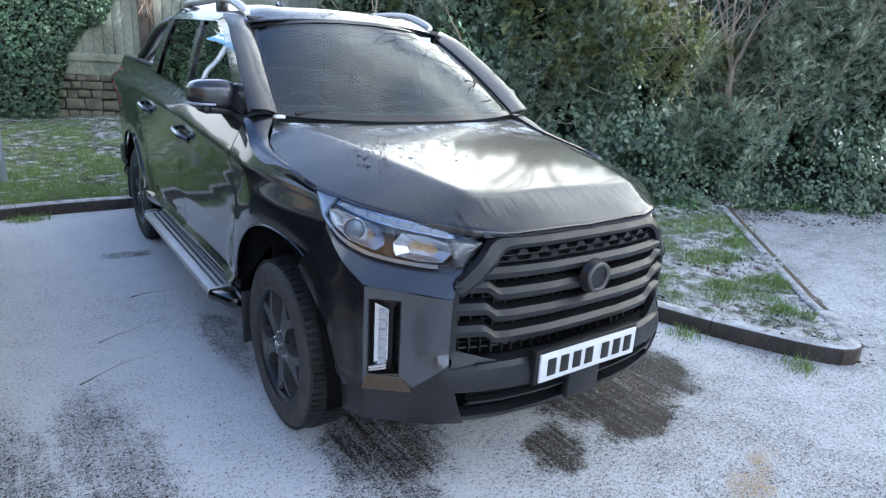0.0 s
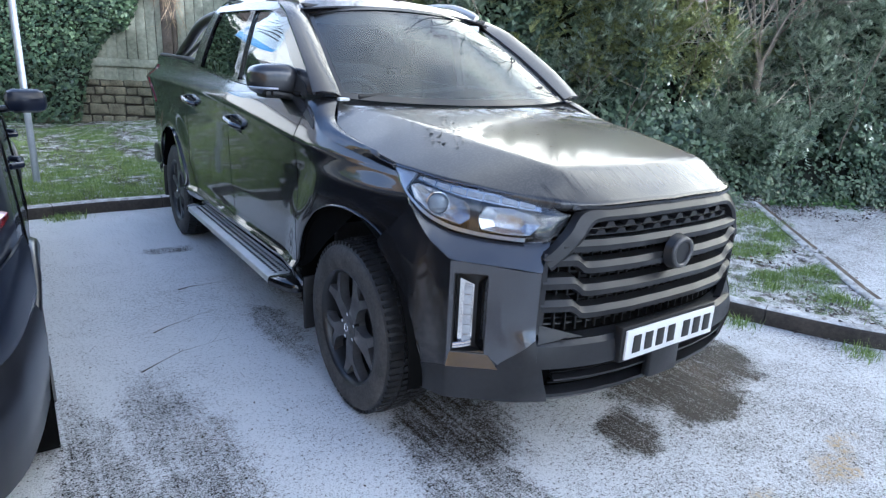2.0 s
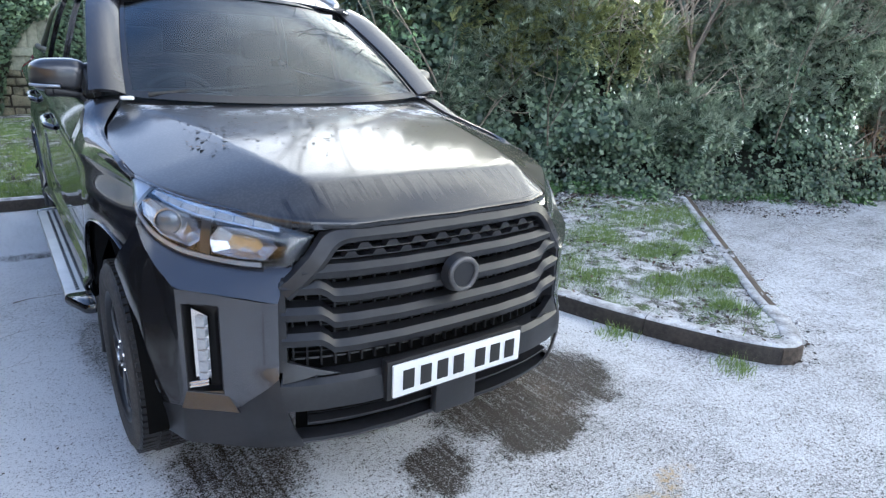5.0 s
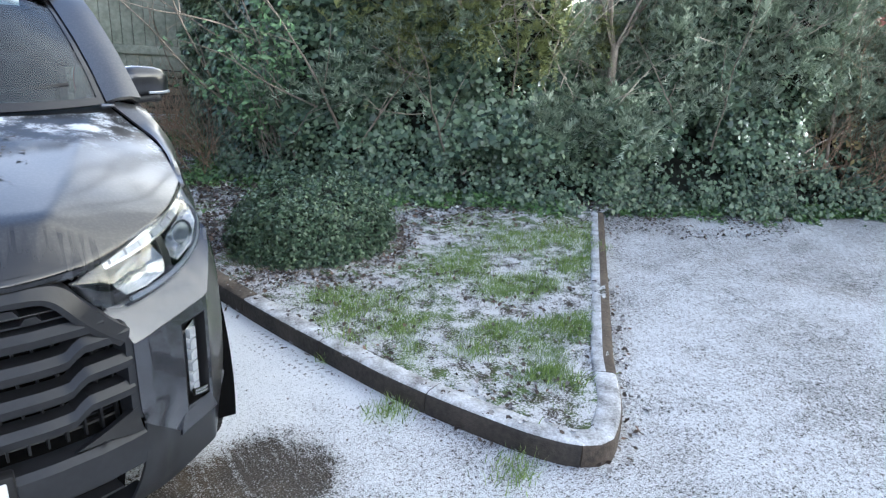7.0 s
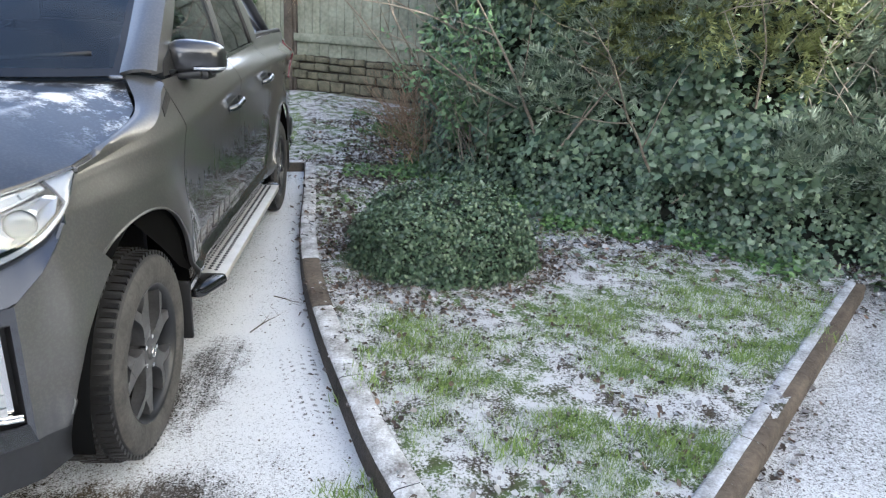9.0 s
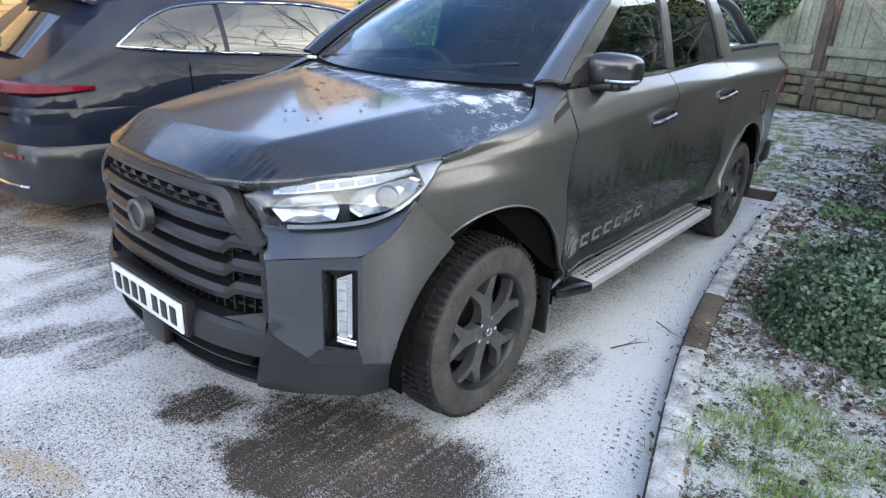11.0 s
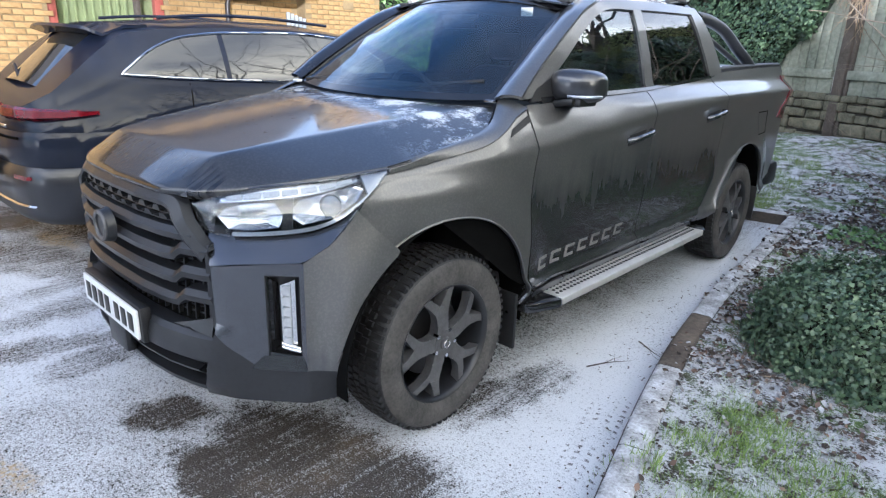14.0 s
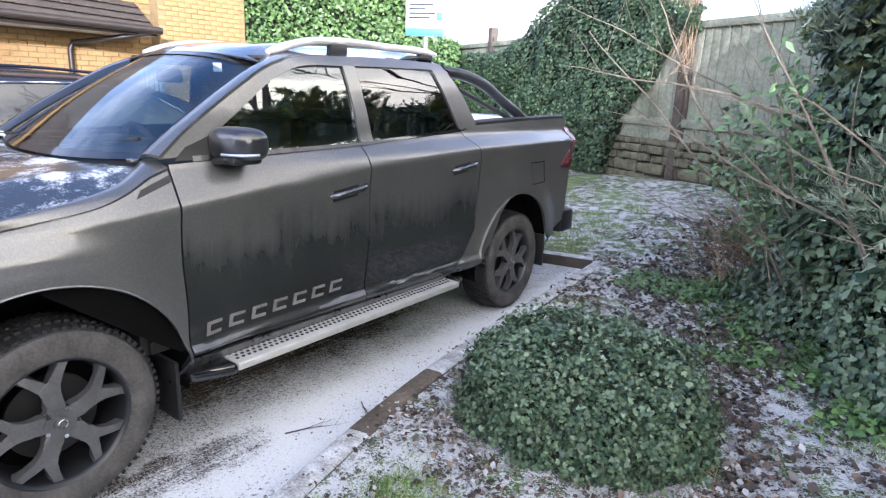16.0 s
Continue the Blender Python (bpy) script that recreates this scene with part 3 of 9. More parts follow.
def coons(bottom, top, left, right, nu, nv, line=polyline):
    """A grid of nv rows and nu columns filled between four border lines."""
    b, t, lf, r = line(bottom, nu), line(top, nu), line(left, nv), line(right, nv)
    u, v = np.linspace(0, 1, nu)[None, :, None], np.linspace(0, 1, nv)[:, None, None]
    ruled = (1 - v) * b[None] + v * t[None] + (1 - u) * lf[:, None] + u * r[:, None]
    return ruled - ((1 - u) * (1 - v) * b[0] + u * (1 - v) * b[-1] + (1 - u) * v * t[0] + u * v * t[-1])


def grid_faces(nv, nu, flip=False):
    out = []
    for j in range(nv - 1):
        for i in range(nu - 1):
            q = [j * nu + i, j * nu + i + 1, (j + 1) * nu + i + 1, (j + 1) * nu + i]
            out.append(q[::-1] if flip else q)
    return out


def panel(name, grid, to3d, material, parent, label="", side=1, thick=0.012, flip=False, smooth=35.0):
    """A panel from a 2D grid by a surface function; side -1 mirrors it across x."""
    nv, nu = grid.shape[:2]
    verts = []
    for row in grid:
        for q in row:
            x, y, z = to3d(*q)
            verts.append((x * side, y, z))
    return link_mesh(name, verts, grid_faces(nv, nu, flip != (side < 0)), material, parent, label, smooth, thick)


# ---- ground ----
def ground_z(x, y):
    """Height of the land: level under the vehicles, rising a little towards the trees and the fence."""
    z = 0.02 * max(0.0, x - 2.6)
    z = min(z, 0.16)
    back = max(0.0, y - 4.9)
    z += min(0.34, 0.10 * back) * (0.55 + 0.45 * min(1, max(0, (x + 1.5) / 2.0)))
    return z


def build_ground():
    xs = np.r_[np.linspace(-300, -20, 8), np.linspace(-14, 14, 57), np.linspace(20, 300, 8)]
    ys = np.r_[np.linspace(-300, -16, 8), np.linspace(-12, 16, 57), np.linspace(22, 300, 8)]
    verts = [(x, y, ground_z(x, y) if abs(x) < 60 and abs(y) < 60 else 0.0) for y in ys for x in xs]
    ob = link_mesh("ground", verts, grid_faces(len(ys), len(xs)), M_ASPHALT, smooth=60)
    tagged(ob, "car park of old asphalt under white hoar frost with thawed patches", "ground", kind="structure")


build_ground()

# kerb lines of the island: the truck's side, the rounded nose and the side of the next bay
KERB_SIDE = [(0.93, 4.52), (1.04, 3.31), (1.155, 2.05), (1.27, 1.30), (1.42, 0.62), (1.53, 0.21), (1.66, -0.24), (1.83, -0.66), (1.97, -0.93)]
KERB_NOSE = [(2.05, -1.03), (2.13, -1.075), (2.22, -1.075), (2.30, -1.03)]
KERB_RIGHT = [(2.81, -0.55), (3.49, 0.085), (4.18, 0.73), (4.85, 1.355)]
KERB_BACK = [(-6.9, 3.62), (-1.92, 4.05), (-1.37, 4.12), (-0.84, 4.13), (0.0, 4.28), (0.46, 4.42), (0.93, 4.52)]


def offset_line(line, by):
    p = np.array(line, float)
    t = np.gradient(p, axis=0)
    t /= np.linalg.norm(t, axis=1)[:, None]
    return p + by * np.stack([-t[:, 1], t[:, 0]], 1)


def kerb_stone(owner, line, w=0.12, h=0.105, bare=0, body=None):
    """One kerb stone swept along a short line, its inner side to the left."""
    line = np.array(line)
    prof = [(0.0, -0.06), (0.002, h - 0.025), (0.010, h - 0.008), (0.025, h), (0.060, h + 0.001), (w - 0.012, h), (w, h - 0.012), (w, -0.06)]
    verts, faces = [], []
    for k, (off, z) in enumerate(prof):
        for x, y in offset_line(line, off):
            verts.append((x, y, z + ground_z(x, y)))
    n, m = len(line), len(prof)
    for k in range(m - 1):
        for i in range(n - 1):
            faces.append([k * n + i, k * n + i + 1, (k + 1) * n + i + 1, (k + 1) * n + i])
    faces.append([k * n for k in range(m)])
    faces.append([k * n + n - 1 for k in range(m)][::-1])
    rime = {0: (2, 3, 4, 5), 1: (), 2: (4, 5)}[bare]
    tops = [1 if k in rime else 0 for k in range(m - 1) for i in range(n - 1)] + [0, 0]
    link_mesh("kerb_stone", verts, faces, body or M_KERB, owner, smooth=50, mats=[M_KERBTOP if bare == 1 else M_KERBFROST], face_mats=[1 if k in (2, 3, 4, 5) else 0 for k in range(m - 1) for i in range(n - 1)] + [0, 0] if bare == 1 else tops)


M_KERBTOP = mat("damp_bare_kerb_top", (0.065, 0.052, 0.039), 0.8, 0.0, 0.3, 5, 0.5, 140, second=(0.18, 0.147, 0.112))
M_KERBBROWN = mat("brown_damp_kerb", (0.040, 0.031, 0.023), 0.8, 0.0, 0.3, 5, 0.5, 120, second=(0.155, 0.122, 0.090))
M_KERBFROST = mat("frosted_kerb_top", (0.16, 0.15, 0.14), 0.9, 0.0, 0.3, 11, 0.5, 150, second=(0.78, 0.80, 0.83))
kerb = thing("kerb", (2, 0, 0), "low concrete kerb with moss and frost round the grass island", "kerb", kind="structure")
full = smoothline(KERB_SIDE + KERB_NOSE + KERB_RIGHT, 120)
for i in range(0, 119, 9):
    seg = full[i:i + 10].copy()
    seg[-1] += (seg[-2] - seg[-1]) * 0.06
    kerb_stone(kerb, seg, bare=1 if abs(seg[len(seg) // 2][1] - 1.0) < 0.32 and i < 66 else 2 if i > 80 else 0, body=M_KERBBROWN if i > 66 else None)
kerb_b = thing("kerb", (-1, 4, 0), "low concrete kerb along the back of the parking bays", "kerb", kind="structure")
full_b = smoothline(KERB_BACK, 80)[::-1]
for i in range(0, 79, 9):
    seg = full_b[i:min(i + 10, 80)].copy()
    if len(seg) > 1:
        seg = seg[::-1]
        seg[-1] += (seg[-2] - seg[-1]) * 0.06
        kerb_stone(kerb_b, seg)

# turf: the island and the strip behind the bays, one sheet inside the kerbs
def turf_z(x, y):
    return ground_z(x, y) + 0.085 + 0.018 * noise.noise(Vector((x * 1.7, y * 1.7, 3))) + 0.008 * noise.noise(Vector((x * 6, y * 6, 1)))


def island_half(y):
    """x of the kerb on the truck's side and of the far edge at a y."""
    inner = np.interp(y, [-1.0, -0.93, -0.66, -0.24, 0.21, 0.62, 1.30, 2.05, 3.31, 4.52], [2.12, 2.0, 1.86, 1.69, 1.56, 1.45, 1.30, 1.19, 1.07, 0.97])
    outer = np.interp(y, [-1.0, -0.55, 0.085, 0.73, 1.355, 1.5, 6], [2.27, 2.78, 3.46, 4.15, 4.82, 5.2, 9.0])
    return inner + 0.012, outer - 0.012


def build_turf():
    ys = np.linspace(-1.0, 4.52, 90)
    nu = 60
    verts, faces = [], []
    for y in ys:
        a, b = island_half(y)
        for u in np.linspace(0, 1, nu):
            x = a + (b - a) * u
            rim = math.exp(-((x - a) / 0.09) ** 2) + math.exp(-((b - x) / 0.09) ** 2)      # turf creeps over the kerb top
            verts.append((x, y, turf_z(x, y) + min(1, rim) * (0.004 + 0.006 * noise.noise(Vector((x * 9, y * 9, 4)))) + 0.014 * math.exp(-((b - x) / 0.14) ** 2)))
    faces = grid_faces(len(ys), nu)
    ob = link_mesh("turf", verts, faces, M_TURF, smooth=60)
    tagged(ob, "grass island with frost, moss and dead leaves inside the kerb", "grass bank", kind="structure")
    xs, rows = np.linspace(-6.9, 9.0, 100), 50
    verts = []
    kx, ky = np.array(KERB_BACK).T
    for v in np.linspace(0, 1, rows):
        for x in xs:
            y0 = np.interp(x, kx, ky) + 0.06 if x < 0.93 else 4.515
            y1 = 10.5
            y = y0 + (y1 - y0) * v
            verts.append((x, y, turf_z(x, y)))
    ob = link_mesh("turf", verts, grid_faces(rows, len(xs)), M_STRIP, smooth=60)
    tagged(ob, "frosty grass strip between the bays and the fence", "grass bank", kind="structure")


build_turf()

# ---- fence on its rubble wall ----
FENCE_A, FENCE_DIR = Vector((0.27, 8.72, 0)), Vector((0.894, -0.447, 0))
FENCE_N = Vector((-0.447, -0.894, 0))          # towards the car park


def fence_pt(s, out=0.0, z=0.0):
    return FENCE_A + FENCE_DIR * s + FENCE_N * out + Vector((0, 0, z))


def slab(name, s0, s1, z0, z1, out0, out1, material, parent, label="", bevel=0.006, wob=0.0):
    """A plank or beam on the fence line."""
    bm = box_bm((s0, out0, z0), (s1, out1, z1), bevel)
    for v in bm.verts:
        s, o, z = v.co
        z += wob * math.sin(s * 31.7) * 0.5
        v.co = fence_pt(s, o, z)
    bm.normal_update()
    bmesh.ops.recalc_face_normals(bm, faces=bm.faces[:])
    return part(name, bm, material, parent, label)


def build_fence():
    fence = thing("timber_fence", fence_pt(0), "tall weathered grey-green plank fence on a rubble wall", "fence")
    rnd = random.Random(4)
    s = -8.2
    while s < 5.5:
        w = rnd.uniform(0.135, 0.165)
        if abs(s + w / 2) > 0.02:
            bm = box_bm((s, rnd.uniform(-0.004, 0.004), 1.20 + rnd.uniform(-0.01, 0.02)), (s + w - rnd.uniform(0.003, 0.010), 0.022, 2.62 + rnd.uniform(-0.02, 0.03)), 0.004)
            lean = rnd.uniform(-0.006, 0.006)
            for v in bm.verts:
                a, o, z = v.co
                v.co = fence_pt(a + lean * (z - 1.8), o, z)
            bmesh.ops.recalc_face_normals(bm, faces=bm.faces[:])
            part("plank", bm, M_PLANK, fence)
        s += w
    # added sheet that keeps sky light out of the gaps between planks
    slab("backing", -8.2, 5.5, 1.22, 2.58, -0.035, -0.010, M_POST, fence, "dark sheet added behind the planks to darken the gaps")
    for s0, s1 in ((-8.2, -2.9), (-2.75, -0.14), (0.10, 2.75), (2.85, 5.5)):
        slab("rail", s0, s1, 1.19, 1.31, 0.02, 0.075, M_PLANK, fence, "mossy horizontal rail")
        slab("rail", s0, s1, 2.56, 2.66, 0.02, 0.065, M_PLANK, fence)
        a = s0
        while a < s1 - 0.05:
            w = rnd.uniform(0.16, 0.24)
            slab("short_board", a, min(a + w - 0.006, s1), 0.98 + rnd.uniform(-0.012, 0.012), 1.20, 0.0, 0.03, M_PLANK, fence, bevel=0.004)
            a += w
    for s in (-5.6, -2.82, 0.0, 2.8):
        slab("post", s - 0.075, s + 0.075, 0.05, 2.95, -0.08, 0.09, M_POST, fence, "dark timber post", 0.012)
        slab("post", s + 0.085, s + 0.135, 0.35, 2.75, -0.02, 0.06, M_POST, fence, "split timber batten", 0.010)
    # rubble wall below
    wall = thing("rubble_wall", fence_pt(0), "low mossy rubble stone wall under the timber fence", "wall", kind="structure")
    slab("joint_bed", -8.2, 5.5, -0.2, 0.985, -0.22, 0.03, M_MORTAR, wall, "dark earth joints")
    z = 0.10
    while z < 0.97:
        h = min(rnd.uniform(0.10, 0.19), 0.985 - z)
        if h < 0.05:
            break
        s = -8.2 + rnd.uniform(0, 0.2)
        while s < 5.4:
            w = rnd.uniform(0.13, 0.38)
            hh = h * rnd.uniform(0.82, 1.0)
            bm = box_bm((s, -0.05, z + 0.006), (s + w - 0.018, 0.05 + rnd.uniform(0.0, 0.05), z + hh), 0.018)
            k = rnd.random() * 90
            for v in bm.verts:
                a, o, zz = v.co
                j = noise.noise_vector(Vector((a * 6 + k, o * 6, zz * 6))) * 0.022
                v.co = fence_pt(a + j.x, o + j.y * 0.8, zz + j.z)
            bmesh.ops.recalc_face_normals(bm, faces=bm.faces[:])
            part("stone", bm, M_STONE, wall, smooth=55)
            s += w
        z += h
    return fence


build_fence()

# ---- sign on its post ----
def build_sign():
    sg = thing("parking_sign", (-1.79, 5.27, 0.09), "blue and white notice on a galvanised steel post in the grass", "sign")
    tube("post", [(-1.79, 5.27, 0.0), (-1.79, 5.27, 2.72)], 0.032, M_STEEL, sg, sides=14)
    turn = Matrix.Translation((-1.79, 5.27, 0)) @ Matrix.Rotation(radians(24), 4, "Z")
    def flat(name, x0, x1, z0, z1, y0, y1, m, parent, label=""):
        return part(name, box_bm((x0, y0, z0), (x1, y1, z1), 0.004, turn), m, parent, label)
    face = flat("board", -0.24, 0.24, 2.20, 2.90, -0.048, -0.036, M_SIGNWHITE, sg, "pale blue notice board")
    flat("lower_band", -0.235, 0.235, 2.205, 2.29, -0.053, -0.0485, M_SIGN, face, "strong blue band")
    for k, (a, b, z) in enumerate(((-0.20, 0.04, 2.60), (-0.20, 0.10, 2.55), (-0.20, 0.0, 2.50), (-0.20, 0.12, 2.45), (-0.20, 0.06, 2.40), (-0.20, 0.16, 2.70), (-0.20, 0.14, 2.78))):
        flat("text_bar", a, b, z, z + 0.016, -0.0535, -0.0485, M_INK, face)
    flat("mark", 0.14, 0.21, 2.38, 2.47, -0.0535, -0.0485, M_SIGN, face)
    flat("bracket", -0.05, 0.05, 2.36, 2.40, -0.040, 0.04, M_STEEL, sg)
    flat("bracket", -0.05, 0.05, 2.66, 2.70, -0.040, 0.04, M_STEEL, sg)


build_sign()

# ---- the pick-up truck ----
HUB_Z, ARCH_R = 0.385, 0.495
PROFILE = [(0.34, 0.840), (0.40, 0.878), (0.465, 0.902), (0.490, 0.905), (0.515, 0.882), (0.56, 0.880), (0.70, 0.889), (0.85, 0.889), (0.97, 0.894), (1.05, 0.903), (1.095, 0.911),
           (1.110, 0.910), (1.130, 0.901), (1.17, 0.881), (1.25, 0.838), (1.30, 0.820), (1.45, 0.786), (1.60, 0.742), (1.70, 0.702), (1.76, 0.655)]
PZ, PX = np.array(PROFILE).T


def smooth01(a, b, v):
    u = min(1.0, max(0.0, (v - a) / (b - a)))
    return u * u * (3 - 2 * u)


def side_x(y, z):
    """Half width of the body at a length and a height."""
    crease = np.interp(y, [-0.5, 0.5, 1.5, 2.5, 4.0], [1.06, 1.11, 1.19, 1.235, 1.25]) - 1.12
    w = smooth01(0.75, 1.08, z) * (1 - smooth01(1.22, 1.34, z))
    x = float(np.interp(z - crease * w, PZ, PX))
    x -= 0.078 * smooth01(0.30, -0.50, y) * smooth01(1.6, 1.2, z) + 0.040 * smooth01(3.3, 4.15, y) * smooth01(1.5, 1.0, z)
    x -= 0.042 * smooth01(0.40, -0.22, y) * smooth01(0.97, 1.08, z) * smooth01(1.4, 1.25, z)
    if y < 0.5:   # full shoulder of the front wing
        x += 0.010 * math.exp(-((z - 0.98) / 0.15) ** 2) * smooth01(0.5, 0.15, y) * smooth01(-0.55, -0.1, y)
    for hub in (0.0, 3.1):
        r = math.hypot(y - hub, z - HUB_Z)
        x += 0.024 * smooth01(0.72, 0.53, r) * smooth01(0.30, 0.5, z)
    return x


def on_side(y, z):
    return side_x(y, z), y, z


def on_side_in(y, z):
    return side_x(y, z) - 0.014, y, z


def arch(hub, a0, a1, n=22, r=ARCH_R):
    return [(hub + r * math.cos(radians(a)), HUB_Z + r * math.sin(radians(a))) for a in np.linspace(a0, a1, n)]


CONTOUR = np.array([(0, -0.872), (0.20, -0.868), (0.35, -0.850), (0.45, -0.825), (0.53, -0.795), (0.60, -0.757), (0.66, -0.707), (0.72, -0.651), (0.77, -0.605), (0.793, -0.583), (0.809, -0.535), (0.822, -0.495), (0.838, -0.45), (0.852, -0.38), (0.868, -0.25)])
CS = np.r_[0, np.cumsum(np.linalg.norm(np.diff(CONTOUR, axis=0), axis=1))]


def s_at(y):
    """Length along the nose contour where it reaches a y of the side."""
    return float(np.interp(y, CONTOUR[:, 1], CS))


def s_x(x):
    return float(np.interp(x, CONTOUR[:, 0], CS))


KINK = s_x(0.793)          # the upright edge of the bumper corner


def on_nose(s, z, inset=0.0):
    """A point of the nose surface: length along the contour, height, depth behind the skin."""
    sa = abs(s)
    x, y = np.interp(sa, CS, CONTOUR[:, 0]), np.interp(sa, CS, CONTOUR[:, 1])
    x2, y2 = np.interp(sa + 0.02, CS, CONTOUR[:, 0]), np.interp(sa + 0.02, CS, CONTOUR[:, 1])
    x1, y1 = np.interp(max(sa - 0.02, 0), CS, CONTOUR[:, 0]), np.interp(max(sa - 0.02, 0), CS, CONTOUR[:, 1])
    t = np.array([x2 - x1, y2 - y1])
    t /= np.linalg.norm(t) + 1e-9
    out = np.array([-t[1], t[0]]) * -1.0
    o = float(np.interp(z, [0.28, 0.31, 0.36, 0.44, 0.50, 0.56, 0.60, 0.86, 0.93, 1.0, 1.06], [-0.05, -0.015, 0.012, 0.030, 0.030, 0.015, 0.0, 0.0, -0.004, -0.03, -0.06]))
    o = o * (1 - smooth01(0.56, 0.72, sa)) - inset
    px, py = x + out[0] * o, y + out[1] * o
    if sa > KINK:
        r = math.hypot(py, z - HUB_Z)
        px += 0.030 * smooth01(0.72, 0.53, r) * smooth01(0.30, 0.5, z) * smooth01(KINK, KINK + 0.14, sa)
    return (px if s >= 0 else -px), py, z


def build_truck():
    tk = thing("pickup_truck", (0, 1.5, 0), "dark grey metallic double-cab pick-up truck with dewy bonnet on frost", "pickup truck")
    gap = 0.006
    door_split = [(1.53, 0.462), (1.565, 0.87), (1.55, 1.288)]
    rear_edge = [(2.30, 0.445), (2.46, 0.53), (2.56, 0.70), (2.595, 0.95), (2.595, 1.14), (2.565, 1.24), (2.47, 1.335)]
    for sd in (1, -1):
        f = sd
        who = "near" if sd > 0 else "off"
        # front wing
        a = arch(0.0, 121, 8)
        bottom = a + [(0.492, 0.452)]
        top = [(-0.245, 1.070), (0.0, 1.100), (0.22, 1.135), (0.33, 1.175), (0.41, 1.215), (0.488, 1.240)]
        left = [a[0], (-0.345, 0.90), (-0.405, 0.975), (-0.245, 1.070)]
        right = [(0.492, 0.452), (0.492, 0.9), (0.488, 1.240)]
        g = coons(bottom, top, left, right, 48, 44)
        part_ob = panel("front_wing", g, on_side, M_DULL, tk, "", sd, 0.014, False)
        # rolled top of the wing, up to the bonnet joint
        wl = smoothline(top, 26)
        verts = []
        for y, z in wl:
            x0 = side_x(y, z)
            yy = min(y, 0.455)
            x1 = max(hood_half(yy) + 0.005, 0.705)
            z1 = hood_z(hood_half(yy), yy) - 0.003
            for k in np.linspace(0, 1, 7):
                rise = 0.004 * math.sin(math.pi * k)
                verts.append((sd * (x0 + (x1 - x0) * k), y, z + (z1 - z) * (1 - (1 - k) ** 2) + rise))
        link_mesh("wing_top", verts, grid_faces(26, 7, sd < 0), M_DULL, part_ob, smooth=40, thick=0.012)
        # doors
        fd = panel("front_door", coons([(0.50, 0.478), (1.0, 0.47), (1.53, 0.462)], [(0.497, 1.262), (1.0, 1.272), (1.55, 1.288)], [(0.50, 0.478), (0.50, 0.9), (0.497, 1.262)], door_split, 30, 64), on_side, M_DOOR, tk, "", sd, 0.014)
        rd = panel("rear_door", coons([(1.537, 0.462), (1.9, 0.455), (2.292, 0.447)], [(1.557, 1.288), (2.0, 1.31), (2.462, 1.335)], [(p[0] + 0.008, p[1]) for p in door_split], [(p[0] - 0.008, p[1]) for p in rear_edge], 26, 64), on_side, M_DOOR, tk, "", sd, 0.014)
        # load bed side
        b = arch(3.1, 172, 8)
        bb = [(2.305, 0.44), (2.45, 0.425), (2.56, 0.435)] + b + [(3.62, 0.47), (3.80, 0.52), (3.95, 0.56)]
        bt = [(2.478, 1.342), (2.60, 1.372), (2.75, 1.380), (3.3, 1.395), (3.93, 1.405)]
        g = coons(bb, bt, rear_edge, [(3.95, 0.56), (3.985, 0.9), (3.99, 1.25), (3.93, 1.405)], 60, 54)
        bed = panel("bed_side", g, on_side, M_DULL, tk, "", sd, 0.014)
        # sill under the doors
        panel("sill", coons([(0.42, 0.36), (2.42, 0.36)], [(0.498, 0.452), (2.30, 0.440)], [(0.42, 0.36), (0.498, 0.452)], [(2.42, 0.36), (2.30, 0.44)], 20, 6), on_side, M_DULL, tk, "", sd)
        panel("sill_backing", coons([(0.46, 0.42), (2.36, 0.41)], [(0.50, 0.52), (2.40, 0.52)], [(0.46, 0.42), (0.50, 0.52)], [(2.36, 0.41), (2.40, 0.52)], 20, 5), lambda y, z: (side_x(y, z) - 0.022, y, z), M_BLACK, tk, "", sd, 0.0)
        # fuel flap
        if sd > 0:
            panel("fuel_flap", coons([(3.30, 0.935), (3.50, 0.935)], [(3.27, 1.085), (3.46, 1.085)], [(3.30, 0.935), (3.27, 1.085)], [(3.50, 0.935), (3.46, 1.085)], 8, 8), lambda y, z: (side_x(y, z) + 0.003, y, z), M_DULL, bed, "", sd, 0.008)
            for line in ([(3.295, 0.93), (3.505, 0.93)], [(3.505, 0.93), (3.465, 1.09)], [(3.465, 1.09), (3.265, 1.09)]):
                pts = [(side_x(y, z) + 0.002, y, z) for y, z in polyline(line, 5)]
                tube("flap_joint", pts, 0.003, M_VOID, bed, sides=5)
        # dark backing that shows in the joints
        panel("inner_shell", coons([(-0.2, 1.0), (0.45, 0.5), (2.4, 0.47), (2.6, 0.9)], [(-0.1, 1.07), (0.45, 1.24), (2.4, 1.32), (2.62, 1.34)], [(-0.2, 1.0), (-0.1, 1.07)], [(2.6, 0.9), (2.62, 1.34)], 40, 12), lambda y, z: (side_x(y, z) - 0.03, y, z), M_VOID, tk, "", sd, 0.0)
        # greenhouse
        A = [(0.47, 1.285), (0.60, 1.385), (0.74, 1.475), (0.90, 1.570), (1.06, 1.655), (1.22, 1.708), (1.60, 1.738), (2.0, 1.748), (2.40, 1.745)]
        B = [(0.62, 1.290), (0.70, 1.36), (0.80, 1.425), (0.92, 1.505), (1.06, 1.595), (1.22, 1.662), (1.55, 1.688), (2.0, 1.700), (2.30, 1.705)]
        nA = 40
        ga = np.stack([smoothline(B, nA), smoothline([((p[0] + q[0]) / 2, (p[1] + q[1]) / 2) for p, q in zip(A, B)], nA), smoothline(A, nA)])
        panel("roof_side_frame", ga, on_side, M_DULL, tk, "", sd, 0.02, False)
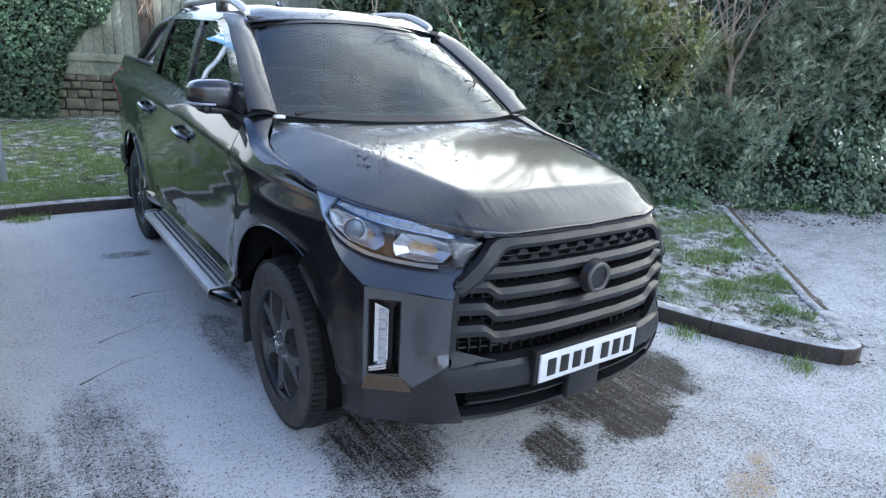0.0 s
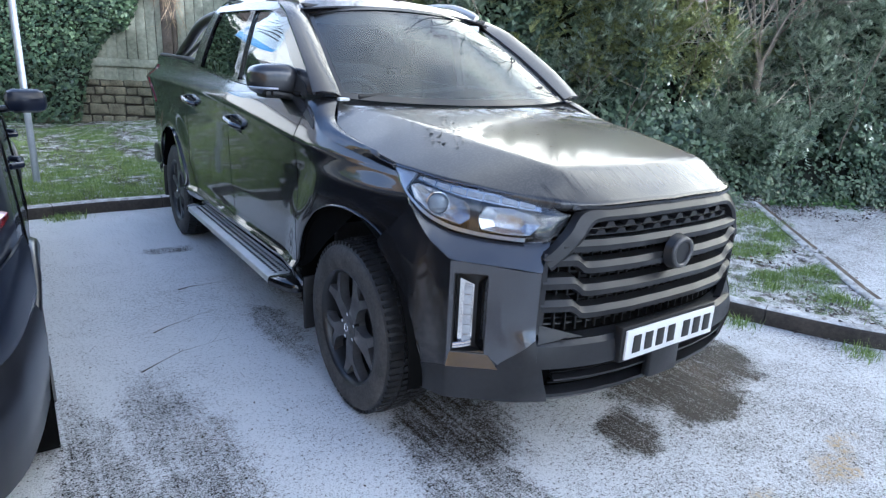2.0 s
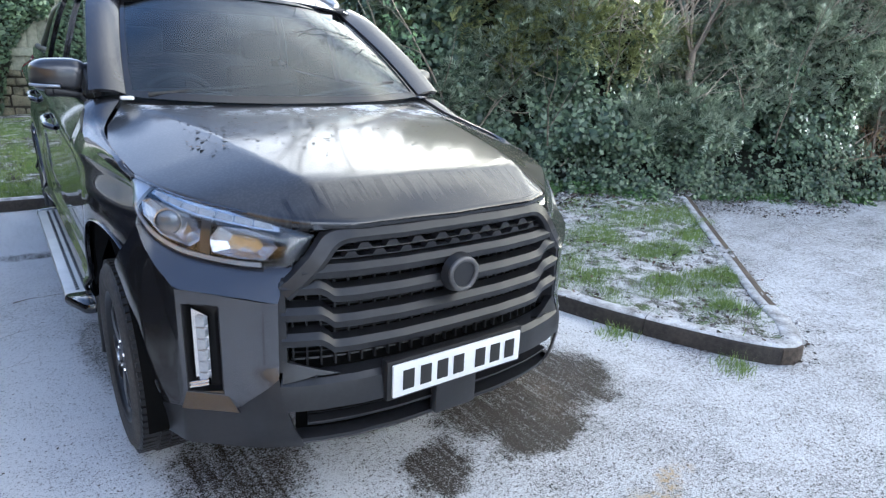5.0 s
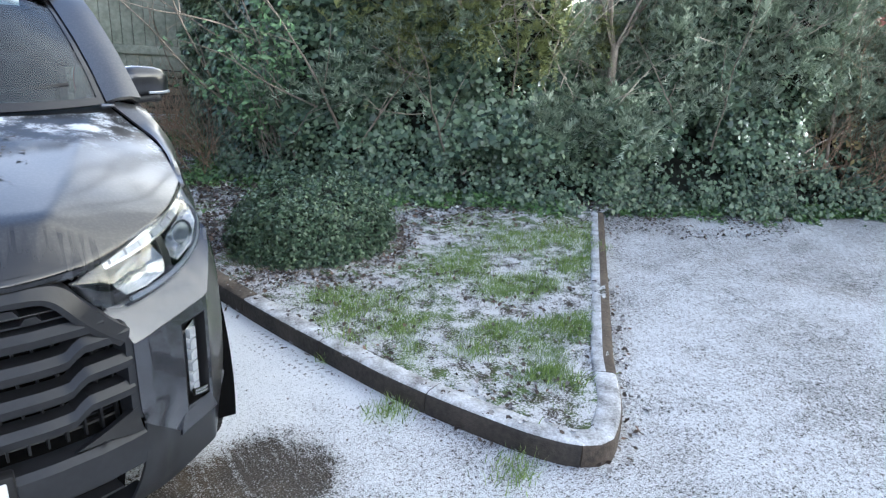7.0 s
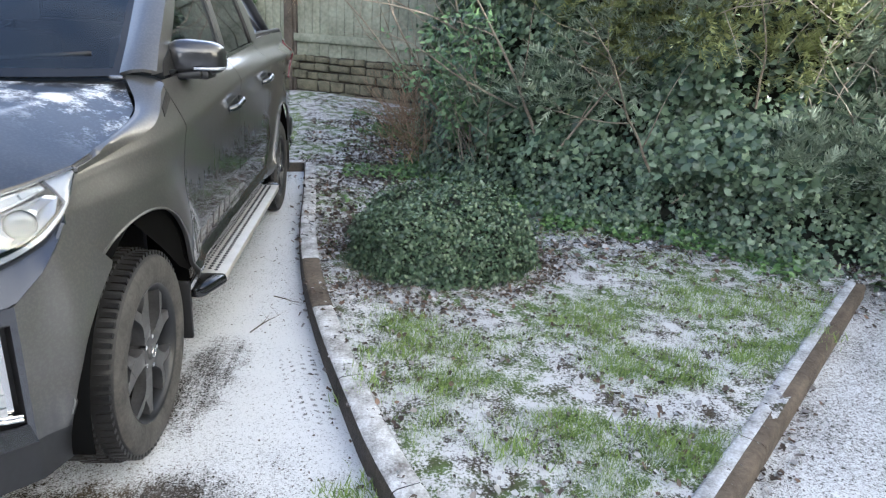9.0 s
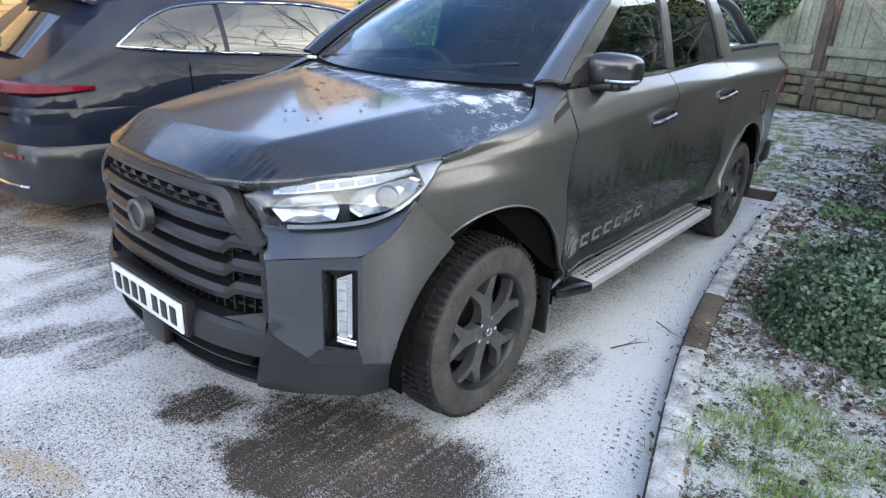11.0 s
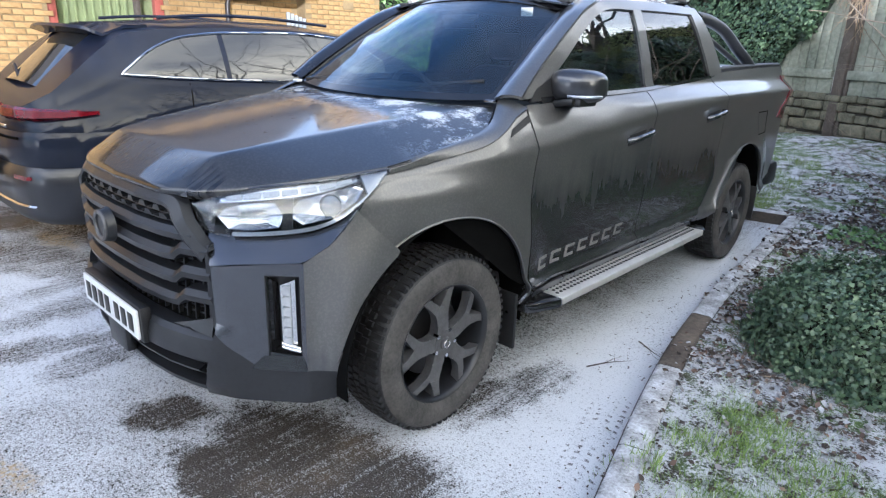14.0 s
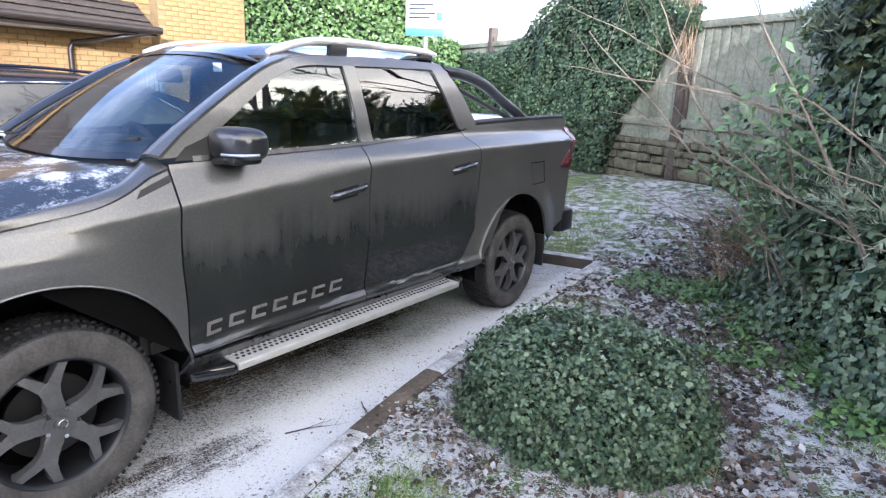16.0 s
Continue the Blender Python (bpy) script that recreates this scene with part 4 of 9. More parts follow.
        # inner face of the front pillar, to the windscreen edge
        ws = windscreen_edge()
        ridge = smoothline(A[:6], 14)
        verts = []
        edge = polyline([ws[0], *ws[1:]], 14)
        for (y, z), e in zip(ridge, edge):
            x = side_x(y, z)
            for k in np.linspace(0, 1, 4):
                bulge = 0.012 * math.sin(math.pi * k)
                verts.append(((x + (e[0] - x) * k) * sd, y + (e[1] - y) * k - bulge, z + (e[2] - z) * k + bulge))
        link_mesh("front_pillar", verts, grid_faces(14, 4, sd < 0), M_DULL, tk, thick=0.015)
        panel("middle_pillar", coons([(1.570, 1.292), (1.660, 1.296)], [(1.545, 1.690), (1.632, 1.692)], [(1.57, 1.292), (1.545, 1.69)], [(1.66, 1.296), (1.632, 1.692)], 4, 12), on_side, M_DULL, tk, "", sd, 0.012)
        panel("rear_pillar", coons([(2.462, 1.343), (2.655, 1.372)], [(2.295, 1.707), (2.40, 1.747)], [(2.462, 1.343), (2.295, 1.707)], [(2.655, 1.372), (2.55, 1.56), (2.40, 1.747)], 8, 14), on_side, M_DULL, tk, "", sd, 0.02)
        panel("belt_moulding", coons([(0.60, 1.268), (1.55, 1.290), (2.465, 1.337)], [(0.60, 1.290), (1.55, 1.306), (2.46, 1.352)], [(0.60, 1.268), (0.60, 1.29)], [(2.465, 1.337), (2.46, 1.352)], 24, 3), lambda y, z: (side_x(y, z) + 0.006, y, z), M_GLOSSBLACK, tk, "", sd, 0.012)
        fw = panel("front_window", coons([(0.62, 1.292), (1.575, 1.300)], [(0.74, 1.385), (0.92, 1.503), (1.06, 1.594), (1.22, 1.660), (1.552, 1.690)], [(0.62, 1.292), (0.74, 1.385)], [(1.575, 1.30), (1.552, 1.69)], 26, 14), on_side_in, M_SIDEGLASS, tk, "", sd, 0.004)
        rw = panel("rear_window", coons([(1.652, 1.300), (2.47, 1.347)], [(1.632, 1.692), (2.31, 1.707)], [(1.652, 1.30), (1.632, 1.692)], [(2.47, 1.347), (2.31, 1.707)], 16, 14), on_side_in, M_PRIVACY, tk, "", sd, 0.004)
        for w in (fw, rw):
            w.visible_shadow = False
        # black quarter at the mirror foot
        panel("mirror_foot", coons([(0.52, 1.272), (0.74, 1.282)], [(0.58, 1.325), (0.74, 1.385)], [(0.52, 1.272), (0.58, 1.325)], [(0.74, 1.282), (0.74, 1.385)], 5, 5), lambda y, z: (side_x(y, z) + 0.004, y, z), M_BLACK, tk, "", sd, 0.01)
        panel("wing_vane", coons([(0.335, 1.150), (0.49, 1.200)], [(0.36, 1.180), (0.49, 1.226)], [(0.335, 1.15), (0.36, 1.18)], [(0.49, 1.200), (0.49, 1.226)], 8, 4), lambda y, z: (side_x(y, z) + 0.003, y, z), M_BLACK, tk, "black wing vane", sd, 0.008)
        # handles
        for parent, y0, z0 in ((fd, 1.28, 1.062), (rd, 2.28, 1.112)):
            cup = panel("handle_recess", coons([(y0 + 0.02, z0 - 0.035), (y0 + 0.19, z0 - 0.02)], [(y0 + 0.02, z0 + 0.02), (y0 + 0.19, z0 + 0.04)], [(y0 + 0.02, z0 - 0.035), (y0 + 0.02, z0 + 0.02)], [(y0 + 0.19, z0 - 0.02), (y0 + 0.19, z0 + 0.04)], 6, 4), lambda y, z: (side_x(y, z) + 0.002, y, z), M_BLACK, parent, "", sd, 0.006)
            pts = [(sd * (side_x(y, z) + d), y, z) for y, z, d in ((y0, z0 - 0.005, 0.002), (y0 + 0.03, z0 + 0.002, 0.028), (y0 + 0.12, z0 + 0.014, 0.036), (y0 + 0.21, z0 + 0.026, 0.030), (y0 + 0.245, z0 + 0.030, 0.002))]
            tube("handle", smoothline(pts, 14), [0.012] + [0.016] * 12 + [0.012], M_PAINT, parent, "grey pull handle", 10)
        # mirror
        mr = mirror(tk, sd)
        # side step
        build_step(tk, sd)
        # mud flap and arch liners
        part("mud_flap", box_bm((sd * 0.66 if sd > 0 else -0.90, 0.425, 0.195), (0.90 if sd > 0 else -0.66, 0.445, 0.46), 0.008), M_BLACK, tk)
        part("mud_flap", box_bm((0.66 if sd > 0 else -0.90, 3.545, 0.24), (0.90 if sd > 0 else -0.66, 3.565, 0.50), 0.008), M_BLACK, tk)
        for hub in (0.0, 3.1):
            verts = []
            pts = arch(hub, -8, 188, 24, ARCH_R - 0.004)
            for x in (0.42, 0.885):
                verts += [(sd * x, y, z) for y, z in pts]
            # liner and back sheet are black: the arch's shade is in their colour
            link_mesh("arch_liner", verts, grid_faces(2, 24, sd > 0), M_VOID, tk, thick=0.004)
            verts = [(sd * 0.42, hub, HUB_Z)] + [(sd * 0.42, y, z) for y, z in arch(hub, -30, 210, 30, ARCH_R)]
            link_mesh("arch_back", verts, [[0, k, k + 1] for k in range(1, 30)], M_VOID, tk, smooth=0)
            # turned lip of the flare
            lip = [(sd * (side_x(hub + (y - hub) * 1.005, z) + 0.001), y, z) for y, z in arch(hub, 6 if hub else 8, 172, 40, ARCH_R + 0.002)]
            tube("arch_lip", lip, 0.005, M_DULL, tk, sides=6)
        # lettering reduced to plain bars, along the lower door
        for k in range(7):
            y = 0.575 + k * 0.118
            z = 0.535 + k * 0.0035
            w = 0.078
            g = coons([(y, z), (y + w, z)], [(y + 0.010, z + 0.058), (y + w + 0.010, z + 0.058)], [(y, z), (y + 0.010, z + 0.058)], [(y + w, z), (y + w + 0.010, z + 0.058)], 3, 3)
            if sd > 0:
                for z0, z1 in ((0.0, 0.014), (0.044, 0.058)):
                    bar = [[(y + z0 * 0.17, z + z0), (y + w + z0 * 0.17, z + z0)], [(y + z1 * 0.17, z + z1), (y + w + z1 * 0.17, z + z1)]]
                    panel("letter_bar", np.array(bar), lambda yy, zz: (side_x(yy, zz) + 0.002, yy, zz), M_LETTER, fd, "", sd, 0.003)
                stem = [[(y, z), (y + 0.018, z)], [(y + 0.010, z + 0.058), (y + 0.028, z + 0.058)]]
                panel("letter_bar", np.array(stem), lambda yy, zz: (side_x(yy, zz) + 0.0025, yy, zz), M_LETTER, fd, "", sd, 0.003)
        # tail lamp
        panel("tail_lamp", coons([(3.80, 1.02), (3.985, 1.00)], [(3.90, 1.335), (3.965, 1.335)], [(3.80, 1.02), (3.93, 1.15), (3.90, 1.335)], [(3.985, 1.0), (3.995, 1.2), (3.965, 1.335)], 5, 10), lambda y, z: (side_x(y, z) + 0.008, y, z), M_RED, tk, "red tail lamp lens", sd, 0.03)
        # roof rail
        rail = [(1.17, 1.733), (1.27, 1.765), (1.42, 1.800), (1.60, 1.815), (2.0, 1.815), (2.40, 1.808), (2.46, 1.800)]
        pts = [(sd * 0.585, y, z) for y, z in smoothline(rail, 26)]
        v, fcs = tube_mesh(pts, [0.014] + [0.021] * 24 + [0.016], 10)
        v = [Vector((sd * 0.585 + (p.x - sd * 0.585) * 1.3, p.y, p.z)) for p in v]
        rr = link_mesh("roof_rail", v, fcs, M_ALU, tk, "silver roof rail", 60)
        for y in (1.62, 2.36):
            part("rail_foot", box_bm((sd * 0.585 - 0.022, y - 0.06, 1.74), (sd * 0.585 + 0.022, y + 0.06, 1.805), 0.012), M_BLACK, rr)
        # sports bar behind the cab
        pts = [(sd * x, y, z) for x, y, z in ((0.60, 2.52, 1.705), (0.64, 2.70, 1.690), (0.68, 2.86, 1.645), (0.72, 3.10, 1.52), (0.745, 3.32, 1.415), (0.75, 3.37, 1.385))]
        tube("sports_bar", smoothline(pts, 20), 0.037, M_SATIN, tk, "dark sports bar tube", 12)
        pts = [(sd * x, y, z) for x, y, z in ((0.66, 2.62, 1.60), (0.70, 2.90, 1.50), (0.735, 3.20, 1.40))]
        tube("sports_bar_brace", smoothline(pts, 10), 0.018, M_SATIN, tk, "", 8)
        part("bar_foot", box_bm((sd * 0.74 - 0.05, 3.28, 1.372), (sd * 0.74 + 0.05, 3.46, 1.405), 0.012), M_BLACK, tk)
        # bed rail cap
        pts = [(sd * (side_x(y, z) - 0.03), y, z + 0.006) for y, z in smoothline(bt, 20)]
        tube("bed_rail_cap", pts, 0.020, M_BLACK, tk, "", 8)
    build_hood(tk)
    build_cabin(tk)
    build_nose(tk)
    for x, y in ((1, 0.0), (-1, 0.0), (1, 3.1), (-1, 3.1)):
        build_wheel(tk, x, y)
    return tk


def windscreen_edge():
    return [(0.705, 0.455, 1.272), (0.682, 0.63, 1.388), (0.652, 0.80, 1.494), (0.618, 0.97, 1.590), (0.585, 1.12, 1.668)]


def bend(v, xs, ys):
    """A smooth line through a table, without corners."""
    xs, ys = np.array(xs, float), np.array(ys, float)
    v = min(xs[-1], max(xs[0], v))
    d = np.diff(ys) / np.diff(xs)
    m = np.r_[d[0], [0.0 if p * q <= 0 else 2 * p * q / (p + q) for p, q in zip(d[:-1], d[1:])], d[-1]]
    i = min(len(xs) - 2, max(0, int(np.searchsorted(xs, v, "right")) - 1))
    h = xs[i + 1] - xs[i]
    u = (v - xs[i]) / h
    return float((2 * u**3 - 3 * u**2 + 1) * ys[i] + (u**3 - 2 * u**2 + u) * h * m[i] + (3 * u**2 - 2 * u**3) * ys[i + 1] + (u**3 - u**2) * h * m[i + 1])


def hood_half(y):
    return bend(y, [-0.83, -0.815, -0.765, -0.682, -0.60, -0.50, -0.38, -0.24, 0.0, 0.18, 0.32, 0.40, 0.46], [0.10, 0.30, 0.45, 0.54, 0.62, 0.70, 0.76, 0.808, 0.828, 0.822, 0.788, 0.745, 0.705])


CREASE_Y = -0.665          # across the bonnet, where the front strip turns down


def hood_z(x, y):
    """Height of the bonnet: a gently domed middle, a sloping strip on each side of its creases, a steeper front strip."""
    c = bend(max(y, CREASE_Y), [CREASE_Y, -0.45, -0.2, 0.05, 0.30, 0.46], [1.106, 1.139, 1.173, 1.203, 1.229, 1.243])
    if y < CREASE_Y:
        d = CREASE_Y - y
        c -= 0.36 * d + 0.75 * d * d
    e = bend(y, [-0.84, -0.765, -0.68, -0.5, -0.24, 0.0, 0.2, 0.32, 0.40, 0.46], [1.026, 1.029, 1.032, 1.060, 1.092, 1.128, 1.162, 1.192, 1.232, 1.266])
    half = hood_half(y)
    u = min(1.0, abs(x) / half)
    crease = bend(y, [-0.84, -0.60, -0.2, 0.2, 0.46], [0.36, 0.43, 0.52, 0.60, 0.655])
    crease = min(crease, half - 0.03)
    k = (abs(x) - crease) / (half - crease)
    soft = 0.5 * (k + math.sqrt(k * k + 0.0006))
    low = soft / (0.5 * (1 + math.sqrt(1.0006)))
    front = smooth01(-0.84, -0.60, y)
    w = low * front + u ** 3.0 * (1 - front)
    return c + 0.014 * (1 - (abs(x) / 0.8) ** 2) * front + (e - c) * min(1.0, w)


def lip_y(x):
    """Front border of the bonnet across the vehicle."""
    return bend(abs(x), [0, 0.3, 0.45, 0.54, 0.62, 0.70, 0.76, 0.808], [-0.83, -0.815, -0.765, -0.682, -0.60, -0.50, -0.38, -0.24])


def build_hood(tk):
    ny, nx = 90, 101
    verts = []
    for j, v in enumerate(np.linspace(0, 1, ny)):
        for u in np.linspace(-1, 1, nx):
            # front border bows along the headlamps, rear border bows along the windscreen
            y0 = lip_y(u * 0.808)
            y1 = 0.30 + 0.15 * abs(u) ** 2.2
            y = y0 + (y1 - y0) * v
            x = u * float(np.interp(v, [0, 0.25, 0.5, 0.75, 1.0], [0.808, 0.822, 0.828, 0.800, 0.708]))
            x = max(-hood_half(y), min(hood_half(y), x))
            verts.append((x, y, hood_z(x, y)))
    hood = link_mesh("bonnet", verts, grid_faces(ny, nx), M_HOOD, tk, "dewy bonnet with frost near the windscreen", 40, 0.016)
    # lip that turns down along the front of the bonnet and over the lamps
    us = np.linspace(-1, 1, 81)
    verts = []
    for dn, dz in ((0.0, 0.0), (0.008, -0.006), (0.012, -0.016), (0.010, -0.028), (0.0, -0.040)):
        for u in us:
            x = u * 0.806
            y0 = lip_y(x)
            way = Vector((lip_y(abs(x) + 0.01) - lip_y(max(0.0, abs(x) - 0.01)), -0.02)).normalized()
            k = 1.0 - 0.62 * smooth01(0.52, 0.66, abs(x))
            verts.append((x + math.copysign(way.x * dn * k, x), y0 + way.y * dn * k, hood_z(x, y0) + dz * k))
    link_mesh("bonnet_lip", verts, grid_faces(5, 81, True), M_HOOD, hood, smooth=60, thick=0.004)
    # dead bits of leaf on the bonnet
    rnd = random.Random(9)
    v, f = [], []
    for _ in range(260):
        x, y = rnd.uniform(-0.62, 0.40), rnd.gauss(-0.05, 0.17)
        if not -0.6 < y < 0.28:
            continue
        s, a = rnd.uniform(0.003, 0.011), rnd.uniform(0, 6.28)
        k = len(v)
        for q in range(3):
            v.append((x + s * math.cos(a + q * 2.1) * (1.5 if q else 0.7), y + s * math.sin(a + q * 2.1), hood_z(x, y) + 0.004 + 0.002 * (q == 1)))
        f.append([k, k + 1, k + 2])
    ob = link_mesh("leaf_litter", v, f, M_DEADLEAF, tk, "tiny bits of dead leaf on the bonnet", 0)
    ob["kind"] = "stuff"
    # scuttle panel and wipers
    verts = []
    for v_ in np.linspace(0, 1, 4):
        for u in np.linspace(-1, 1, 31):
            y = 0.285 + 0.15 * abs(u) ** 2.2 + 0.075 * v_
            verts.append((u * 0.70, y, 1.222 + 0.03 * abs(u) ** 2 + 0.022 * v_))
    link_mesh("scuttle_panel", verts, grid_faces(4, 31), M_BLACK, tk, thick=0.01)
    for x0, x1, yy in ((-0.62, 0.02, 0.375), (0.0, 0.58, 0.37)):
        pts = [(x, yy + 0.05 * (x / 0.6) ** 2 + 0.02 * k, 1.275 + 0.012 * k + 0.012 * abs(x)) for k, x in enumerate(np.linspace(x0, x1, 6))]
        tube("wiper", pts, 0.009, M_BLACK, tk, "", 6)
    for sd in (1, -1):
        part("washer_cap", box_bm((sd * 0.70 - 0.025, 0.405, 1.262), (sd * 0.70 + 0.025, 0.44, 1.277), 0.006), M_PLATE if sd < 0 else M_PAINT, tk)


def screen_pt(u, v):
    """A point of the windscreen: u from -1 to 1 across, v from 0 to 1 upwards."""
    e = windscreen_edge()
    i = v * (len(e) - 1)
    k = min(int(i), len(e) - 2)
    ex, ey, ez = (np.array(e[k]) * (1 - (i - k)) + np.array(e[k + 1]) * (i - k))
    cy, cz = 0.315 + 0.715 * v, 1.250 + 0.478 * v + 0.030 * math.sin(math.pi * v)
    w = abs(u) ** 2.4
    return u * ex, cy + (ey - cy) * w, cz + (ez - cz) * w


def build_cabin(tk):
    nu, nv = 33, 18
    verts = [screen_pt(u, v) for v in np.linspace(0, 1, nv) for u in np.linspace(-0.995, 0.995, nu)]
    ob = link_mesh("windscreen", verts, grid_faces(nv, nu), M_GLASS, tk, "tinted windscreen mirroring cloudy sky", 60, 0.005)
    ob.visible_shadow = False
    for k, (v0, v1, u0, u1) in enumerate(((0.0, 0.05, -1, 1), (0.955, 1.0, -1, 1), (0.0, 1.0, -1, -0.955), (0.0, 1.0, 0.955, 1))):
        verts = []
        for v in np.linspace(v0, v1, 18 if k > 1 else 3):
            for u in np.linspace(u0, u1, 3 if k > 1 else 33):
                x, y, z = screen_pt(u, v)
                verts.append((x, y - 0.004, z + 0.003))
        link_mesh("screen_border", verts, grid_faces(18 if k > 1 else 3, 3 if k > 1 else 33), M_GLOSSBLACK, ob, smooth=60, thick=0.004)
    # little disc holder behind the screen
    x, y, z = screen_pt(0.72, 0.86)
    part("permit", box_bm((x - 0.035, y + 0.012, z - 0.02), (x + 0.035, y + 0.014, z + 0.02), 0.0), M_PLATE, ob)
    # roof
    edge = smoothline([(1.115, 1.671), (1.22, 1.708), (1.60, 1.738), (2.0, 1.748), (2.40, 1.745), (2.47, 1.70)], 30)
    verts = []
    n = 31
    for y, z in edge:
        xe = side_x(y, z)
        for u in np.linspace(-1, 1, n):
            front = 1.0 - (y - 1.10) / 1.37
            yy = y - (0.085 * (1 - abs(u) ** 2.4)) * front ** 2
            crown = (0.058 + 0.008 * smooth01(1.10, 1.30, y)) * (1 - abs(u) ** 2.4)
            sp = 0.014 * smooth01(0.5, 0.62, abs(u)) * smooth01(0.86, 0.74, abs(u)) * smooth01(1.14, 1.40, y)
            verts.append((u * xe, yy, z + crown + sp))
    link_mesh("roof", verts, grid_faces(30, n), M_PAINT, tk, "", 40, 0.009)
    v, f = tube_mesh([(0, 2.10, 1.80), (0, 2.20, 1.835), (0, 2.27, 1.868), (0, 2.30, 1.81)], [0.018, 0.022, 0.012, 0.02], 8)
    link_mesh("aerial_fin", v, f, M_GLOSSBLACK, tk, smooth=60)
    # back of the cab
    verts = []
    for v_ in np.linspace(0, 1, 8):
        z = 1.30 + 0.42 * v_
        for u in np.linspace(-1, 1, 15):
            y = 2.66 - 0.22 * v_ - 0.03 * abs(u)
            verts.append((u * (side_x(2.5, z) - 0.012), y, z))
    link_mesh("cab_back", verts, grid_faces(8, 15, True), M_PAINT, tk, thick=0.02)
    verts = []
    for v_ in np.linspace(0, 1, 5):
        z = 1.40 + 0.25 * v_
        for u in np.linspace(-1, 1, 9):
            verts.append((u * 0.52, 2.665 - 0.22 * (z - 1.30) / 0.42 - 0.03 * abs(u) + 0.012, z))
    link_mesh("back_window", verts, grid_faces(5, 9, True), M_PRIVACY, tk, thick=0.004)
    # load cover, tailgate, rear bumper
    verts = []
    for y in np.linspace(2.68, 3.90, 25):
        for u in np.linspace(-1, 1, 9):
            verts.append((u * 0.775, y, 1.372 + 0.012 * (1 - u * u) + (0.004 if int(y * 40) % 2 else 0)))
    link_mesh("load_cover", verts, grid_faces(25, 9), M_FROST, tk, "frost-covered roller load cover", 20, 0.02)
    part("tailgate", box_bm((-0.80, 3.90, 0.60), (0.80, 3.985, 1.395), 0.03), M_DULL, tk)
    part("rear_bumper", box_bm((-0.86, 3.93, 0.44), (0.86, 4.16, 0.64), 0.04), M_SATIN, tk)
    # underbody parts in near-black, which paints the shade beneath the truck
    part("chassis", box_bm((-0.60, -0.55, 0.27), (0.60, 3.9, 0.44), 0.03), M_VOID, tk)
    part("bed_floor", box_bm((-0.74, 2.66, 0.62), (0.74, 3.90, 0.80), 0.01), M_VOID, tk)
    part("front_axle", box_bm((-0.72, -0.05, 0.33), (0.72, 0.05, 0.42), 0.02), M_VOID, tk)
    part("rear_axle", box_bm((-0.72, 3.04, 0.30), (0.72, 3.16, 0.46), 0.03), M_VOID, tk)
    # cabin inside
    part("cabin_floor", box_bm((-0.76, 0.40, 0.46), (0.76, 2.52, 0.52), 0.01), M_CABIN, tk)
    part("bulkhead", box_bm((-0.76, 0.36, 0.46), (0.76, 0.40, 1.20), 0.01), M_CABIN, tk)
    bm = box_bm((-0.74, 0.40, 0.86), (0.74, 0.98, 1.235), 0.07)
    part("dashboard", bm, M_CABIN, tk, "dark dashboard")
    part("instrument_hood", box_bm((-0.56, 0.70, 1.20), (-0.18, 0.98, 1.275), 0.035), M_CABIN, tk)
    # steering wheel on the right-hand side of the vehicle
    ring = []
    for k in range(25):
        a = 2 * math.pi * k / 24
        ring.append((-0.37 + 0.185 * math.cos(a), 1.03 - 0.07 * math.sin(a), 1.165 + 0.172 * math.sin(a)))
    sw = tube("steering_wheel", ring, 0.016, M_CABIN, tk, "dark steering wheel", 8)
    part("wheel_boss", box_bm((-0.44, 1.015, 1.11), (-0.30, 1.055, 1.20), 0.02), M_CABIN, sw)
    for a in (0, 180, 270):
        ca, sa = math.cos(radians(a)), math.sin(radians(a))
        tube("wheel_spoke", [(-0.37, 1.035, 1.155), (-0.37 + 0.18 * ca, 1.03 - 0.065 * sa, 1.162 + 0.165 * sa)], 0.014, M_CABIN, sw, sides=6)
    tube("steering_column", [(-0.37, 1.03, 1.155), (-0.37, 0.85, 1.08)], 0.03, M_CABIN, tk)
    for x in (-0.37, 0.37):
        seat = part("seat", box_bm((x - 0.25, 1.22, 0.62), (x + 0.25, 1.74, 0.82), 0.06), M_SEAT, tk)
        bm = box_bm((x - 0.24, 1.68, 0.80), (x + 0.24, 1.80, 1.36), 0.05)
        for v in bm.verts:
            v.co.y += 0.22 * (v.co.z - 0.8)
        part("seat_back", bm, M_SEAT, tk)
        part("head_rest", box_bm((x - 0.13, 1.82, 1.40), (x + 0.13, 1.92, 1.57), 0.04), M_SEAT, tk)
    part("rear_bench", box_bm((-0.66, 2.02, 0.62), (0.66, 2.42, 0.84), 0.05), M_SEAT, tk)
    part("bench_back", box_bm((-0.66, 2.40, 0.80), (0.66, 2.50, 1.42), 0.05), M_SEAT, tk)
    part("inner_mirror", box_bm((-0.12, 0.98, 1.57), (0.12, 1.00, 1.64), 0.012), M_BLACK, tk)
    part("headliner", box_bm((-0.60, 1.10, 1.700), (0.60, 2.44, 1.715), 0.004), M_CABIN, tk)


M_MIRRORCAP = mat("dark_mirror_cap", (0.045, 0.046, 0.052), 0.28, 0.6, 0.2, 6, coat=1.0, coat_rough=0.08)


